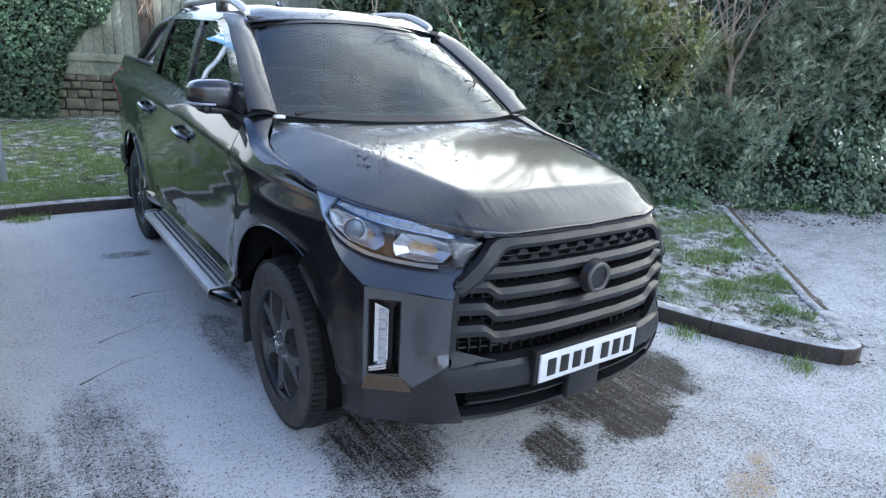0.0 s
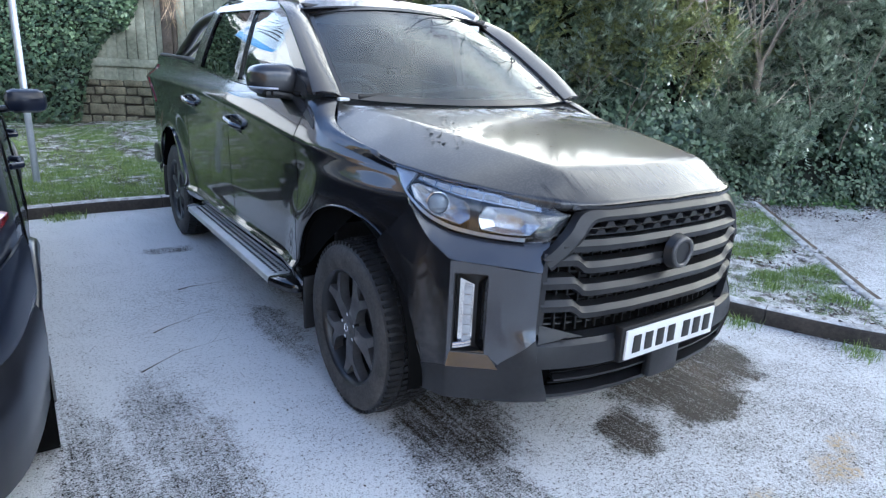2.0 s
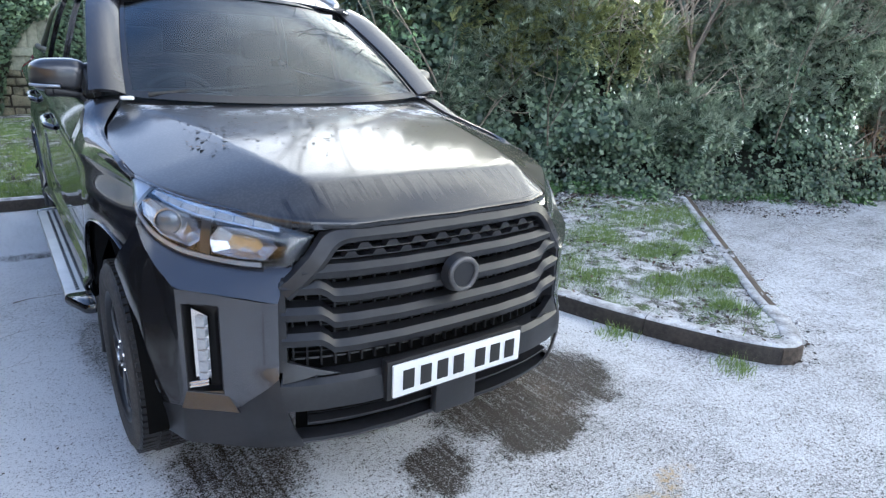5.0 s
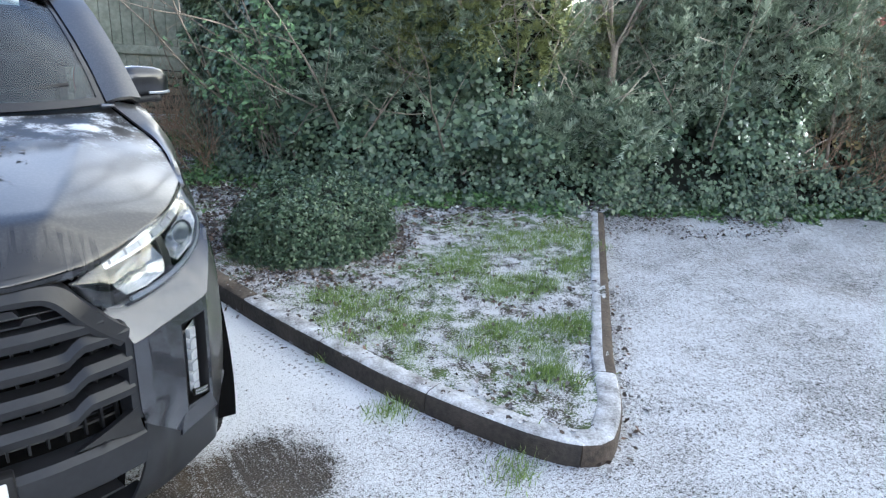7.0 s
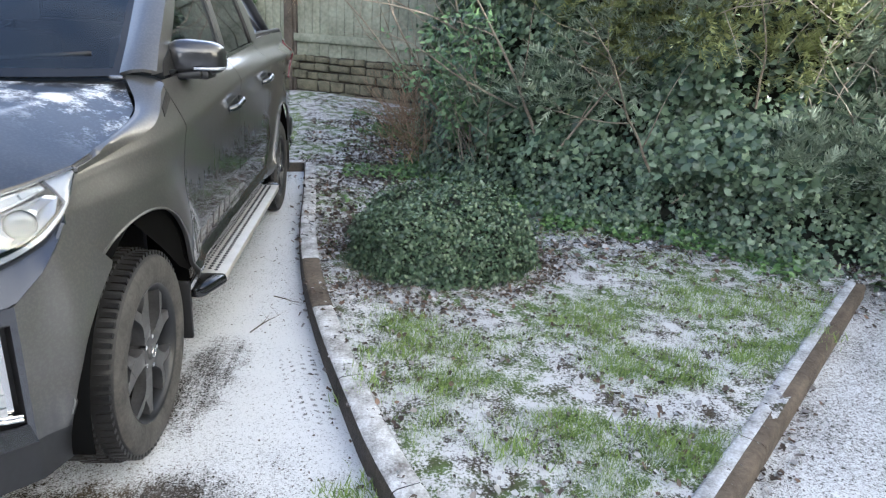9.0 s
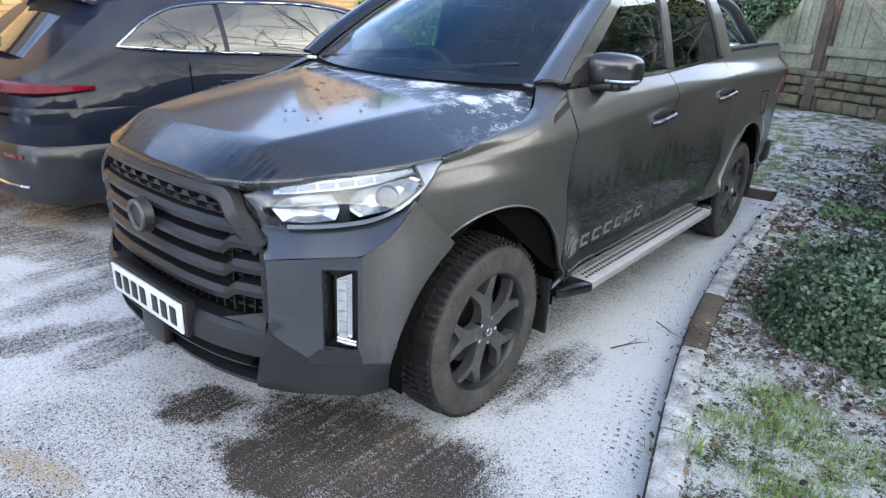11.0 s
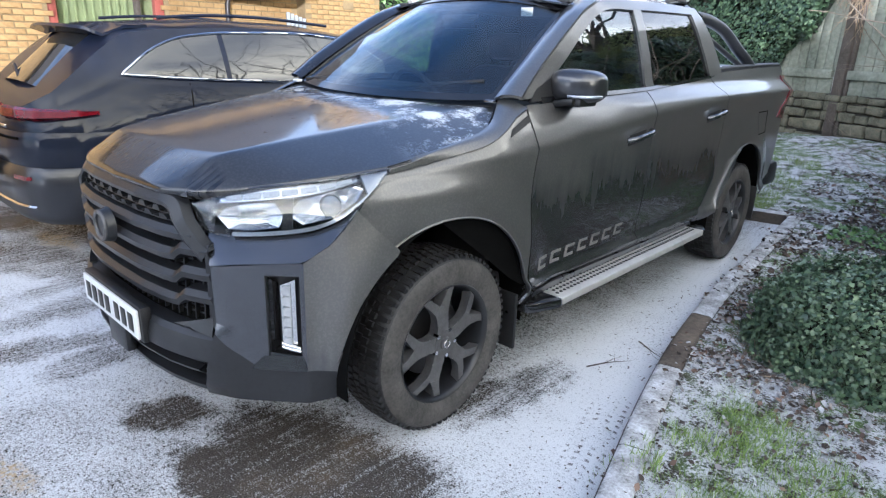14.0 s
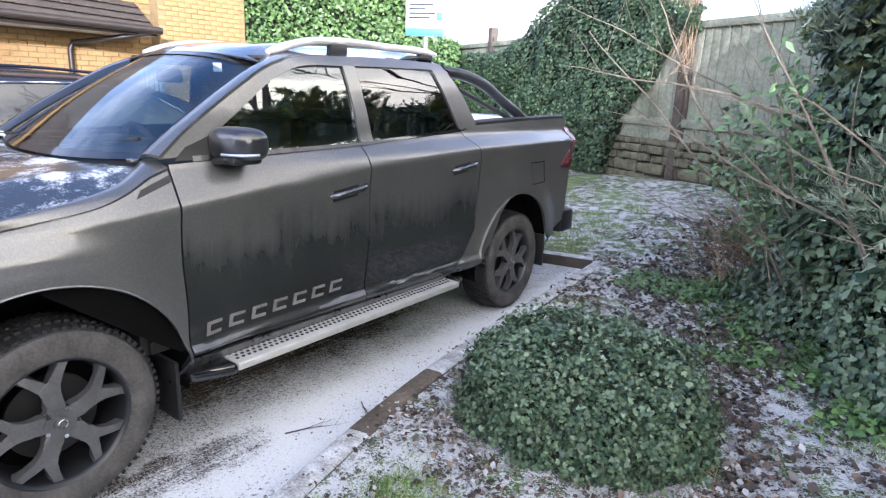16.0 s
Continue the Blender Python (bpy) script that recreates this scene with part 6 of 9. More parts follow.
def headlamp(tk, sd):
    def sheet(name, u0, u1, v0, v1, inset, material, parent, label="", nu=20, nv=8, thick=0.0, shear=0.0):
        verts = []
        for v in np.linspace(v0, v1, nv):
            for u in np.linspace(u0, u1, nu):
                x, y, z = lamp_pt(min(1, u + shear * (v - v0)), v, inset)
                verts.append((x * sd, y, z))
        return link_mesh(name, verts, grid_faces(nv, nu, sd < 0), material, parent, label, 40, thick)
    verts = []
    for u in np.linspace(0.30, 1.0, 24):      # body strip between the lamp and the bonnet edge
        e = lamp_pt(u, 1.0, 0.0)
        y = e[1]
        q = (hood_half(y) - 0.004, y, hood_z(hood_half(y), y) - 0.006)
        for k in (0.0, 0.5, 1.0):
            verts.append((sd * (e[0] + (q[0] - e[0]) * k), y, e[2] - 0.003 + (q[2] - e[2] + 0.003) * k))
    for y in (-0.22, -0.19):
        for k in (0.0, 0.5, 1.0):
            x0, x1 = side_x(-0.24, 1.07), hood_half(y) - 0.004
            verts.append((sd * (x0 + (x1 - x0) * k), y, 1.072 + (hood_z(x1, y) - 0.008 - 1.072) * k))
    side = polyline([(-0.405, 0.975), (-0.245, 1.070)], 10)
    fill = []
    for u, (y, z) in zip(np.linspace(0.84, 1.0, 10), side):       # body strip outside the lamp
        e = lamp_pt(u, 0.0, 0.004)
        w = (side_x(y, z), y, z)
        for k in (0.0, 0.5, 1.0):
            fill.append((sd * (e[0] + (w[0] - e[0]) * k), e[1] + (w[1] - e[1]) * k, e[2] + (w[2] - e[2]) * k))
    link_mesh("lamp_surround", fill, grid_faces(10, 3, sd > 0), M_DULL, tk, smooth=50, thick=0.006)
    link_mesh("lamp_brow", verts, grid_faces(26, 3, sd < 0), M_PAINT, tk, smooth=50, thick=0.006)
    hl = sheet("headlamp", 0.0, 1.0, 0.0, 1.0, 0.055, M_LAMPDARK, tk, "clear headlamp with white reflectors", 40, 8)
    cover = sheet("cover", 0.0, 1.0, 0.0, 1.0, 0.0, M_CLEAR, hl, "clear lamp cover", 40, 10, 0.003)
    cover.visible_shadow = False
    sheet("inner_bezel", 0.0, 0.16, 0.04, 0.96, 0.012, M_LAMPDARK, hl, "", 10, 6, 0.006)
    sheet("light_guide", 0.16, 0.82, 0.74, 0.95, 0.012, M_LAMP, hl, "white light guide", 24, 4, 0.01)
    for k in range(7):
        u = 0.19 + k * 0.088
        sheet("guide_cell", u, u + 0.076, 0.79, 0.90, 0.006, M_DRL, hl, "", 4, 3, 0.005)
    sheet("outer_trim", 0.845, 0.99, 0.03, 0.97, 0.006, M_TRIMPALE, hl, "pale outer trim", 12, 6, 0.01)
    sheet("lower_trim", 0.24, 0.86, 0.01, 0.085, 0.006, M_TRIMPALE, hl, "pale lower rim", 24, 3, 0.008)

    def chamber(ring, depth):
        """A faceted reflector bowl behind the cover."""
        n = len(ring)
        cu, cv = sum(p[0] for p in ring) / n, sum(p[1] for p in ring) / n
        pts = []
        for k, ins in ((1.0, 0.010), (0.90, 0.014), (0.52, depth), (0.0, depth + 0.006)):
            for u, v in ring if k else [ring[0]]:
                x, y, z = lamp_pt(cu + (u - cu) * k, cv + (v - cv) * k, ins)
                pts.append((x * sd, y, z))
        faces = [[a * n + i, a * n + (i + 1) % n, (a + 1) * n + (i + 1) % n, (a + 1) * n + i] for a in range(2) for i in range(n)]
        faces += [[2 * n + i, 2 * n + (i + 1) % n, 3 * n] for i in range(n)]
        if sd < 0:
            faces = [q[::-1] for q in faces]
        link_mesh("reflector_bowl", pts, faces, M_LAMP, hl, smooth=12)
    chamber([(0.47, 0.40), (0.53, 0.16), (0.66, 0.12), (0.78, 0.16), (0.835, 0.38), (0.80, 0.62), (0.66, 0.70), (0.53, 0.66)], 0.040)
    chamber([(0.17, 0.42), (0.22, 0.16), (0.32, 0.13), (0.43, 0.16), (0.455, 0.38), (0.42, 0.66), (0.30, 0.70), (0.20, 0.62)], 0.036)
    sheet("divider", 0.44, 0.485, 0.08, 0.74, 0.010, M_SATIN, hl, "", 5, 8, 0.006, 0.03)
    for u, r in ((0.665, 0.036),):
        c = lamp_pt(u, 0.41, 0.026)
        d = Vector((0.50 * sd, -0.85, 0.08)).normalized()
        c = Vector((c[0] * sd, c[1], c[2]))
        m = Matrix.Translation(c) @ d.to_track_quat("Z", "Y").to_matrix().to_4x4()
        bm = bmesh.new()
        bmesh.ops.create_cone(bm, cap_ends=False, segments=28, radius1=r * 1.02, radius2=r * 1.10, depth=0.022)
        bm.transform(m)
        part("lamp_bezel", bm, M_CHROME, hl, "", 40, 0.002)
        bm = bmesh.new()
        bmesh.ops.create_uvsphere(bm, u_segments=24, v_segments=12, radius=r)
        for v in bm.verts:
            v.co.z *= 0.45
        bm.transform(m)
        part("projector_lens", bm, mat_lens(), hl, "round projector lens", 60)


LENS = []


def mat_lens():
    if not LENS:
        LENS.append(mat("smoky_projector_glass", (0.16, 0.18, 0.21), 0.06, 0.3, 0.15, 20, coat=1.0))
    return LENS[0]


WHEEL = []
WHEEL_K = 0.96


def wheel_meshes():
    """Tyre, rim and small parts of one wheel, about its hub; its outer face looks to +x."""
    out = {}
    prof = [(-0.120, 0.262), (-0.126, 0.300), (-0.128, 0.335), (-0.120, 0.362), (-0.104, 0.374), (-0.060, 0.377), (0.0, 0.378), (0.060, 0.376), (0.098, 0.369), (0.112, 0.357), (0.121, 0.343), (0.1255, 0.318), (0.1245, 0.290), (0.120, 0.268), (0.114, 0.256), (0.09, 0.245)]
    n = 64
    v, f = [], []
    for x, r in prof:
        for k in range(n):
            a = 2 * math.pi * k / n
            v.append((x, r * math.sin(a), r * math.cos(a)))
    for j in range(len(prof) - 1):
        for k in range(n):
            f.append([j * n + k, (j + 1) * n + k, (j + 1) * n + (k + 1) % n, j * n + (k + 1) % n])
    out["tyre"] = (v, f, M_RUBBER)
    v, f = [], []

    def block(a0, a1, x0, x1, r0, r1):
        b = len(v)
        for r in (r0, r1):
            for a, x in ((a0, x0), (a1, x0), (a1, x1), (a0, x1)):
                v.append((x, r * math.sin(a), r * math.cos(a)))
        for q in ((4, 5, 6, 7), (0, 1, 5, 4), (1, 2, 6, 5), (2, 3, 7, 6), (3, 0, 4, 7)):
            f.append([b + i for i in q])
    for k in range(72):
        a = 2 * math.pi * k / 72
        w = 0.053
        for x0, x1, da in ((-0.048, -0.018, 0.0), (-0.012, 0.014, 0.035), (0.020, 0.050, 0.015)):
            block(a + da, a + da + w, x0, x1, 0.370, 0.3865)
        for sgn in (-1, 1):
            x0, x1 = sorted((sgn * 0.058, sgn * 0.106))
            block(a + 0.02 * (sgn > 0), a + 0.02 * (sgn > 0) + w * 0.85, x0, x1, 0.345, 0.3785)
    out["tread"] = (v, f, M_TREAD)
    # rim barrel
    rp = [(-0.10, 0.250), (-0.09, 0.236), (-0.02, 0.222), (0.06, 0.232), (0.095, 0.240), (0.112, 0.248), (0.116, 0.256), (0.108, 0.262)]
    v, f = [], []
    for x, r in rp:
        for k in range(n):
            a = 2 * math.pi * k / n
            v.append((x, r * math.sin(a), r * math.cos(a)))
    for j in range(len(rp) - 1):
        for k in range(n):
            f.append([j * n + k, (j + 1) * n + k, (j + 1) * n + (k + 1) % n, j * n + (k + 1) % n])
    out["rim_barrel"] = (v, f, M_SATIN)
    # brake disc behind
    v, f = [], []
    for x in (0.0, 0.02):
        for k in range(32):
            a = 2 * math.pi * k / 32
            v.append((x, 0.165 * math.sin(a), 0.165 * math.cos(a)))
    f.append(list(range(32, 64))[::-1])
    f += [[k, (k + 1) % 32, 32 + (k + 1) % 32, 32 + k] for k in range(32)]
    out["brake_disc"] = (v, f, M_BLACK)
    # black disc paints the shade behind the spokes
    v, f = [], []
    for k in range(32):
        a = 2 * math.pi * k / 32
        v.append((-0.06, 0.25 * math.sin(a), 0.25 * math.cos(a)))
    f.append(list(range(32)))
    out["back_plate"] = (v, f, M_VOID)
    # one forked spoke as an outline in polar steps: radius, degrees, face height
    def spoke():
        bm = bmesh.new()
        half = [(0.050, 36, 0.098), (0.078, 27, 0.104), (0.104, 15.5, 0.108), (0.132, 11.8, 0.108), (0.160, 12.2, 0.106), (0.200, 16.5, 0.103), (0.243, 23.5, 0.098), (0.243, 13.0, 0.098), (0.205, 8.0, 0.101), (0.172, 2.2, 0.099)]
        outline = [(r, -a, x) for r, a, x in half] + [(0.166, 0, 0.098)] + half[::-1]
        top = [bm.verts.new((x, r * math.sin(radians(a)), r * math.cos(radians(a)))) for r, a, x in outline]
        low = [bm.verts.new((x - 0.045, r * math.sin(radians(a * 0.96)) , r * math.cos(radians(a * 0.96)))) for r, a, x in outline]
        face = bm.faces.new(top)
        m = len(outline)
        for i in range(m):
            bm.faces.new([top[i], low[i], low[(i + 1) % m], top[(i + 1) % m]])
        bmesh.ops.bevel(bm, geom=[e for e in face.edges], offset=0.006, segments=2, affect="EDGES", profile=0.5)
        bmesh.ops.triangulate(bm, faces=[q for q in bm.faces if len(q.verts) > 4])
        bmesh.ops.recalc_face_normals(bm, faces=bm.faces[:])
        bm.verts.index_update()
        v = [tuple(q.co) for q in bm.verts]
        f = [[q.index for q in g.verts] for g in bm.faces]
        bm.free()
        return v, f, M_RIM
    out["spoke"] = spoke()
    return out


def simple_disc(r0, r1, x0, x1, seg=24, at=(0, 0)):
    v, f = [], []
    for x, r in ((x0, r0), (x1, r1)):
        for k in range(seg):
            a = 2 * math.pi * k / seg
            v.append((x, at[0] + r * math.sin(a), at[1] + r * math.cos(a)))
    f += [[k, (k + 1) % seg, seg + (k + 1) % seg, seg + k] for k in range(seg)]
    f.append(list(range(seg, 2 * seg)))
    return v, [q[::-1] for q in f]


def put(verts, sd, x, y, z, spin=0.0):
    c, s = math.cos(spin), math.sin(spin)
    return [(x + sd * p[0], y + WHEEL_K * (p[1] * c - p[2] * s), z + WHEEL_K * (p[1] * s + p[2] * c)) for p in verts]


def build_wheel(tk, sd, y):
    if not WHEEL:
        WHEEL.append(wheel_meshes())
    w = WHEEL[0]
    spin = {(1, 0.0): 0.18, (-1, 0.0): 0.5, (1, 3.1): 0.9, (-1, 3.1): 0.3}[(sd, y)]
    at = (sd * 0.775, y, 0.3865 * WHEEL_K - 0.002)
    fl = lambda fs: fs if sd > 0 else [q[::-1] for q in fs]
    v, f, m = w["tyre"]
    band = [1 if all(abs(v[i][0]) < 0.1135 and v[i][1] ** 2 + v[i][2] ** 2 > 0.12 for i in q) else 0 for q in f]
    wheel = link_mesh("wheel", put(v, sd, *at, spin), fl(f), m, tk, "all-terrain tyre on a grey alloy wheel", 35, mats=[M_TREAD], face_mats=band)
    for name in ("tread", "rim_barrel", "brake_disc", "back_plate"):
        v, f, m = w[name]
        ob = link_mesh(name, put(v, sd, *at, spin), fl(f), m, wheel, smooth=40)
        if name == "tread":
            ob["kind"] = "stuff"
    v, f, m = w["spoke"]
    for k in range(5):
        link_mesh("spoke", put(v, sd, *at, spin + k * 2 * math.pi / 5), fl(f), m, wheel, smooth=35)
    v, f = simple_disc(0.062, 0.058, 0.05, 0.103, 28)
    hub = link_mesh("hub", put(v, sd, *at, spin), fl(f), M_RIM, wheel)
    v, f = simple_disc(0.030, 0.027, 0.10, 0.112, 24)
    link_mesh("hub_cap", put(v, sd, *at, spin), fl(f), M_RIM, wheel)
    ring = [(0.113, 0.016 * math.sin(a), 0.016 * math.cos(a)) for a in np.linspace(0, 2 * math.pi, 17)]
    v, f = tube_mesh(put(ring, sd, *at, spin), 0.0032, 6)
    link_mesh("cap_mark", v, f, M_CHROME, wheel, "pale ring mark", 60)
    for k in range(5):
        a = (k + 0.5) * 2 * math.pi / 5
        v, f = simple_disc(0.012, 0.009, 0.085, 0.106, 6, (0.058 * math.sin(a), 0.058 * math.cos(a)))
        link_mesh("wheel_nut", put(v, sd, *at, spin), fl(f), M_CHROME, wheel, smooth=0)


build_truck()

# ---- the dark estate car in the next bay ----
CAR_X = -2.87
CAR_W = [(-0.64, 0.30), (-0.625, 0.48), (-0.59, 0.62), (-0.52, 0.74), (-0.42, 0.82), (-0.30, 0.868), (-0.12, 0.90), (0.15, 0.925), (0.5, 0.940), (1.5, 0.945), (2.9, 0.935), (3.5, 0.90), (3.85, 0.82), (4.03, 0.68), (4.11, 0.45)]
CAR_TOP = [(-0.64, 0.90), (-0.60, 1.02), (-0.52, 1.08), (-0.42, 1.14), (-0.32, 1.235), (-0.15, 1.395), (0.0, 1.51), (0.08, 1.545), (0.35, 1.585), (0.9, 1.618), (1.6, 1.612), (2.1, 1.55), (2.5, 1.38), (3.0, 1.10), (3.3, 1.04), (3.8, 0.94), (4.05, 0.82), (4.11, 0.70)]
CAR_BELT = [(-0.64, 0.86), (-0.4, 1.04), (0.0, 1.20), (0.5, 1.175), (1.0, 1.150), (2.0, 1.10), (2.9, 1.04), (3.6, 0.95), (4.11, 0.66)]


def car_at(table, y):
    t = np.array(table)
    return float(np.interp(y, t[:, 0], t[:, 1]))


def car_section(y):
    """Half section of the estate car, from the sill up to the middle of the roof."""
    w, top, belt = car_at(CAR_W, y), car_at(CAR_TOP, y), car_at(CAR_BELT, y)
    belt = min(belt, top - 0.02)
    low = 0.26 + 0.10 * smooth01(0.0, -0.6, y) + 0.06 * smooth01(3.6, 4.1, y)
    pts = [(0.0, low), (w * 0.84, low), (w * 0.955, low + 0.10), (w * 0.99, 0.55), (w, 0.70), (w * 0.985, 0.86 if belt > 0.95 else belt * 0.9), (w * 0.955, belt - 0.03), (w * 0.925, belt)]
    rise = top - belt
    g = w * 0.925
    inner = g - 0.62 * min(rise, 0.42) * 0.62
    for k in np.linspace(0.2, 1.0, 5):
        pts.append((g + (inner - g) * k ** 1.25, belt + rise * 0.86 * k))
    for a in (0.25, 0.5, 0.75, 1.0):
        pts.append((inner * (1 - a), belt + rise * (0.86 + 0.14 * (1 - (1 - a) ** 2.2))))
    return pts


def car_side(y, z):
    """Half width of the car at a length and height."""
    pts = [p for p in car_section(y)[2:13]]
    zs, xs = [p[1] for p in pts], [p[0] for p in pts]
    return float(np.interp(z, zs, xs))


def build_car():
    car = thing("estate_car", (CAR_X, 1.75, 0), "dark navy electric estate car with full-width red tail lamps", "car")
    ys = np.r_[np.linspace(-0.64, -0.3, 12), np.linspace(-0.25, 0.6, 14), np.linspace(0.75, 2.9, 16), np.linspace(3.0, 4.11, 18)]
    secs = [car_section(y) for y in ys]
    n = len(secs[0])
    verts, faces = [], []
    for y, s in zip(ys, secs):
        full = [(-x, z) for x, z in s] + [(x, z) for x, z in s[::-1][1:]]
        verts += [(CAR_X + x, y, z) for x, z in full]
    m = 2 * n - 1
    for j in range(len(ys) - 1):
        for i in range(m - 1):
            # wheel openings are left free
            yc, zc, xc = (ys[j] + ys[j + 1]) / 2, (verts[j * m + i][2] + verts[j * m + i + 1][2]) / 2, abs(verts[j * m + i][0] - CAR_X)
            faces.append([j * m + i, (j + 1) * m + i, (j + 1) * m + i + 1, j * m + i + 1])
    faces.append(list(range(m)))
    faces.append([(len(ys) - 1) * m + i for i in range(m)][::-1])
    link_mesh("body", verts, faces, M_NAVY, car, smooth=40)

    def side_panel(name, grid, off, material, parent, sd=1, thick=0.006, label=""):
        vs = []
        for row in grid:
            for y, z in row:
                vs.append((CAR_X + sd * (car_side(y, z) + off), y, z))
        return link_mesh(name, vs, grid_faces(*grid.shape[:2], sd < 0), material, parent, label, 40, thick)

    for sd in (1, -1):
        bottom = [(-0.03, 1.235), (0.25, 1.212), (0.6, 1.192), (1.0, 1.175), (1.6, 1.15), (2.25, 1.125)]
        top = [(0.0, 1.262), (0.18, 1.385), (0.36, 1.460), (0.6, 1.500), (1.0, 1.520), (1.6, 1.515), (1.95, 1.465), (2.28, 1.30)]
        spans = ((0.0, 0.33), (0.345, 0.50), (0.515, 0.80), (0.815, 1.0))
        B, T = smoothline(bottom, 61), smoothline(top, 61)
        for a, b in spans:
            i, j = int(a * 60), int(b * 60)
            g = coons(B[i:j + 1], T[i:j + 1], [B[i], T[i]], [B[j], T[j]], max(6, j - i + 1), 10)
            side_panel("window", g, 0.004, M_CARGLASS, car, sd, 0.004)
        pts = [(CAR_X + sd * (car_side(y, z) + 0.008), y, z) for y, z in list(B[::-1]) + list(T)]
        tube("chrome_strip", pts, 0.010, M_CHROME, car, "chrome strip round the side windows", 6)
        for y in (0.36, 1.33):
            pts = [(CAR_X + sd * (car_side(y, z) + 0.003), y + 0.04 * (z > 0.8), z) for z in np.linspace(0.45, 1.17, 12)]
            tube("door_joint", pts, 0.004, M_VOID, car, sides=5)
        for y in (0.62, 1.62):
            pts = [(CAR_X + sd * (car_side(yy, 1.0) + d), yy, 1.0) for yy, d in ((y, 0.0), (y + 0.03, 0.035), (y + 0.18, 0.035), (y + 0.21, 0.0))]
            tube("door_handle", pts, 0.012, M_NAVY, car, sides=8)
        for hub in (0.40, 3.27):
            for nm, r, x0, x1, mt in (("tyre", 0.355, 0.70, 0.930, M_RUBBER), ("rim", 0.245, 0.75, 0.922, M_ALU), ("rim_cap", 0.06, 0.80, 0.935, M_RIM)):
                v, f = simple_disc(r, r * 0.97, x0, x1, 36)
                vs = [(CAR_X + sd * p[0], hub + p[1], 0.355 + p[2]) for p in v]
                link_mesh("wheel" if nm == "tyre" else nm, vs, f if sd > 0 else [q[::-1] for q in f], mt, car, smooth=40)
            for k in range(5):
                a = k * 2 * math.pi / 5 + 0.3
                pts = [(CAR_X + sd * 0.928, hub + r * math.sin(a), 0.355 + r * math.cos(a)) for r in (0.05, 0.23)]
                tube("spoke", pts, 0.020, M_RIM, car, sides=6)
            arc = [(CAR_X + sd * (car_side(hub + 0.39 * math.cos(a), max(0.42, 0.355 + 0.39 * math.sin(a))) + 0.004), hub + 0.39 * math.cos(a), 0.355 + 0.39 * math.sin(a)) for a in np.linspace(-0.1, math.pi + 0.1, 24)]
            tube("arch_trim", arc, 0.025, M_NAVYTRIM, car, "dark wheel arch trim", 8)
            # black disc painted as the shade in the wheel arch
            v, f = simple_disc(0.375, 0.375, 0.80, 0.9385, 36)
            vs = [(CAR_X + sd * p[0], hub + p[1], 0.355 + p[2]) for p in v]
            link_mesh("arch_shadow", vs, f if sd > 0 else [q[::-1] for q in f], M_VOID, car, smooth=40)
        bm = box_bm((CAR_X + sd * 1.02 - 0.10, 2.05, 1.07), (CAR_X + sd * 1.02 + 0.10, 2.20, 1.20), 0.045)
        part("door_mirror", bm, M_NAVY, car)
        tube("mirror_stalk", [(CAR_X + sd * 0.86, 2.14, 1.08), (CAR_X + sd * 0.98, 2.12, 1.10)], 0.02, M_NAVYTRIM, car)
        pts = [(CAR_X + sd * x, y, z) for x, y, z in ((0.56, 0.35, 1.600), (0.575, 0.6, 1.625), (0.58, 1.2, 1.635), (0.57, 1.8, 1.600))]
        tube("roof_rail", smoothline(pts, 16), 0.012, M_NAVY, car)

    # the tail: plan contour and mouldings that follow it
    con = np.array([(-0.925, 0.05), (-0.895, -0.16), (-0.865, -0.31), (-0.82, -0.425), (-0.74, -0.53), (-0.62, -0.60), (-0.48, -0.635), (-0.25, -0.652), (0, -0.658), (0.25, -0.652), (0.48, -0.635), (0.62, -0.60), (0.74, -0.53), (0.82, -0.425), (0.865, -0.31), (0.895, -0.16), (0.925, 0.05)])

    def tail(name, x0, x1, zs, outs, material, parent, label="", n=50, taper=0):
        cs = np.r_[0, np.cumsum(np.linalg.norm(np.diff(con, axis=0), axis=1))]
        xs = np.linspace(np.interp(x0, con[:, 0], cs), np.interp(x1, con[:, 0], cs), n)
        vs = []
        top = max(zs)
        for z_line, o in zip(zs, outs):
            for i, s in enumerate(xs):
                z = z_line
                x, y = np.interp(s, cs, con[:, 0]), np.interp(s, cs, con[:, 1])
                if taper:            # the lamp narrows towards its outer end
                    u = i / (n - 1) if taper > 0 else 1 - i / (n - 1)
                    z = top - 0.030 * u + (z_line - top) * (1 - 0.72 * u * u)
                vs.append((CAR_X + x * (1 + o * 0.8), y * 1.0 - o * (1 if y < -0.3 else 0.4), z))
        return link_mesh(name, vs, grid_faces(len(zs), n), material, parent, label, 40, 0.008)

    bump = tail("rear_bumper", -0.93, 0.93, [0.27, 0.33, 0.50, 0.62, 0.66], [-0.04, 0.012, 0.026, 0.024, 0.0], M_NAVYTRIM, car, "dark grey rear bumper")
    tail("upper_bumper", -0.93, 0.93, [0.66, 0.70, 0.83, 0.88], [0.006, 0.018, 0.014, 0.0], M_NAVY, car)
    tail("bumper_trim", -0.66, 0.66, [0.385, 0.395, 0.405], [0.02, 0.030, 0.02], M_CHROME, bump, "thin chrome bumper trim")
    tail("tail_lamp", 0.42, 0.885, [0.955, 0.975, 1.03, 1.045], [0.0, 0.018, 0.020, 0.0], M_RED, car, "wide red tail lamp", 50, 1)
    tail("tail_lamp", -0.885, -0.42, [0.955, 0.975, 1.03, 1.045], [0.0, 0.018, 0.020, 0.0], M_RED, car, "wide red tail lamp", 50, -1)
    tail("lamp_band", -0.44, 0.44, [1.005, 1.012, 1.045, 1.052], [0.0, 0.016, 0.016, 0.0], M_RED, car, "slim red lamp band")
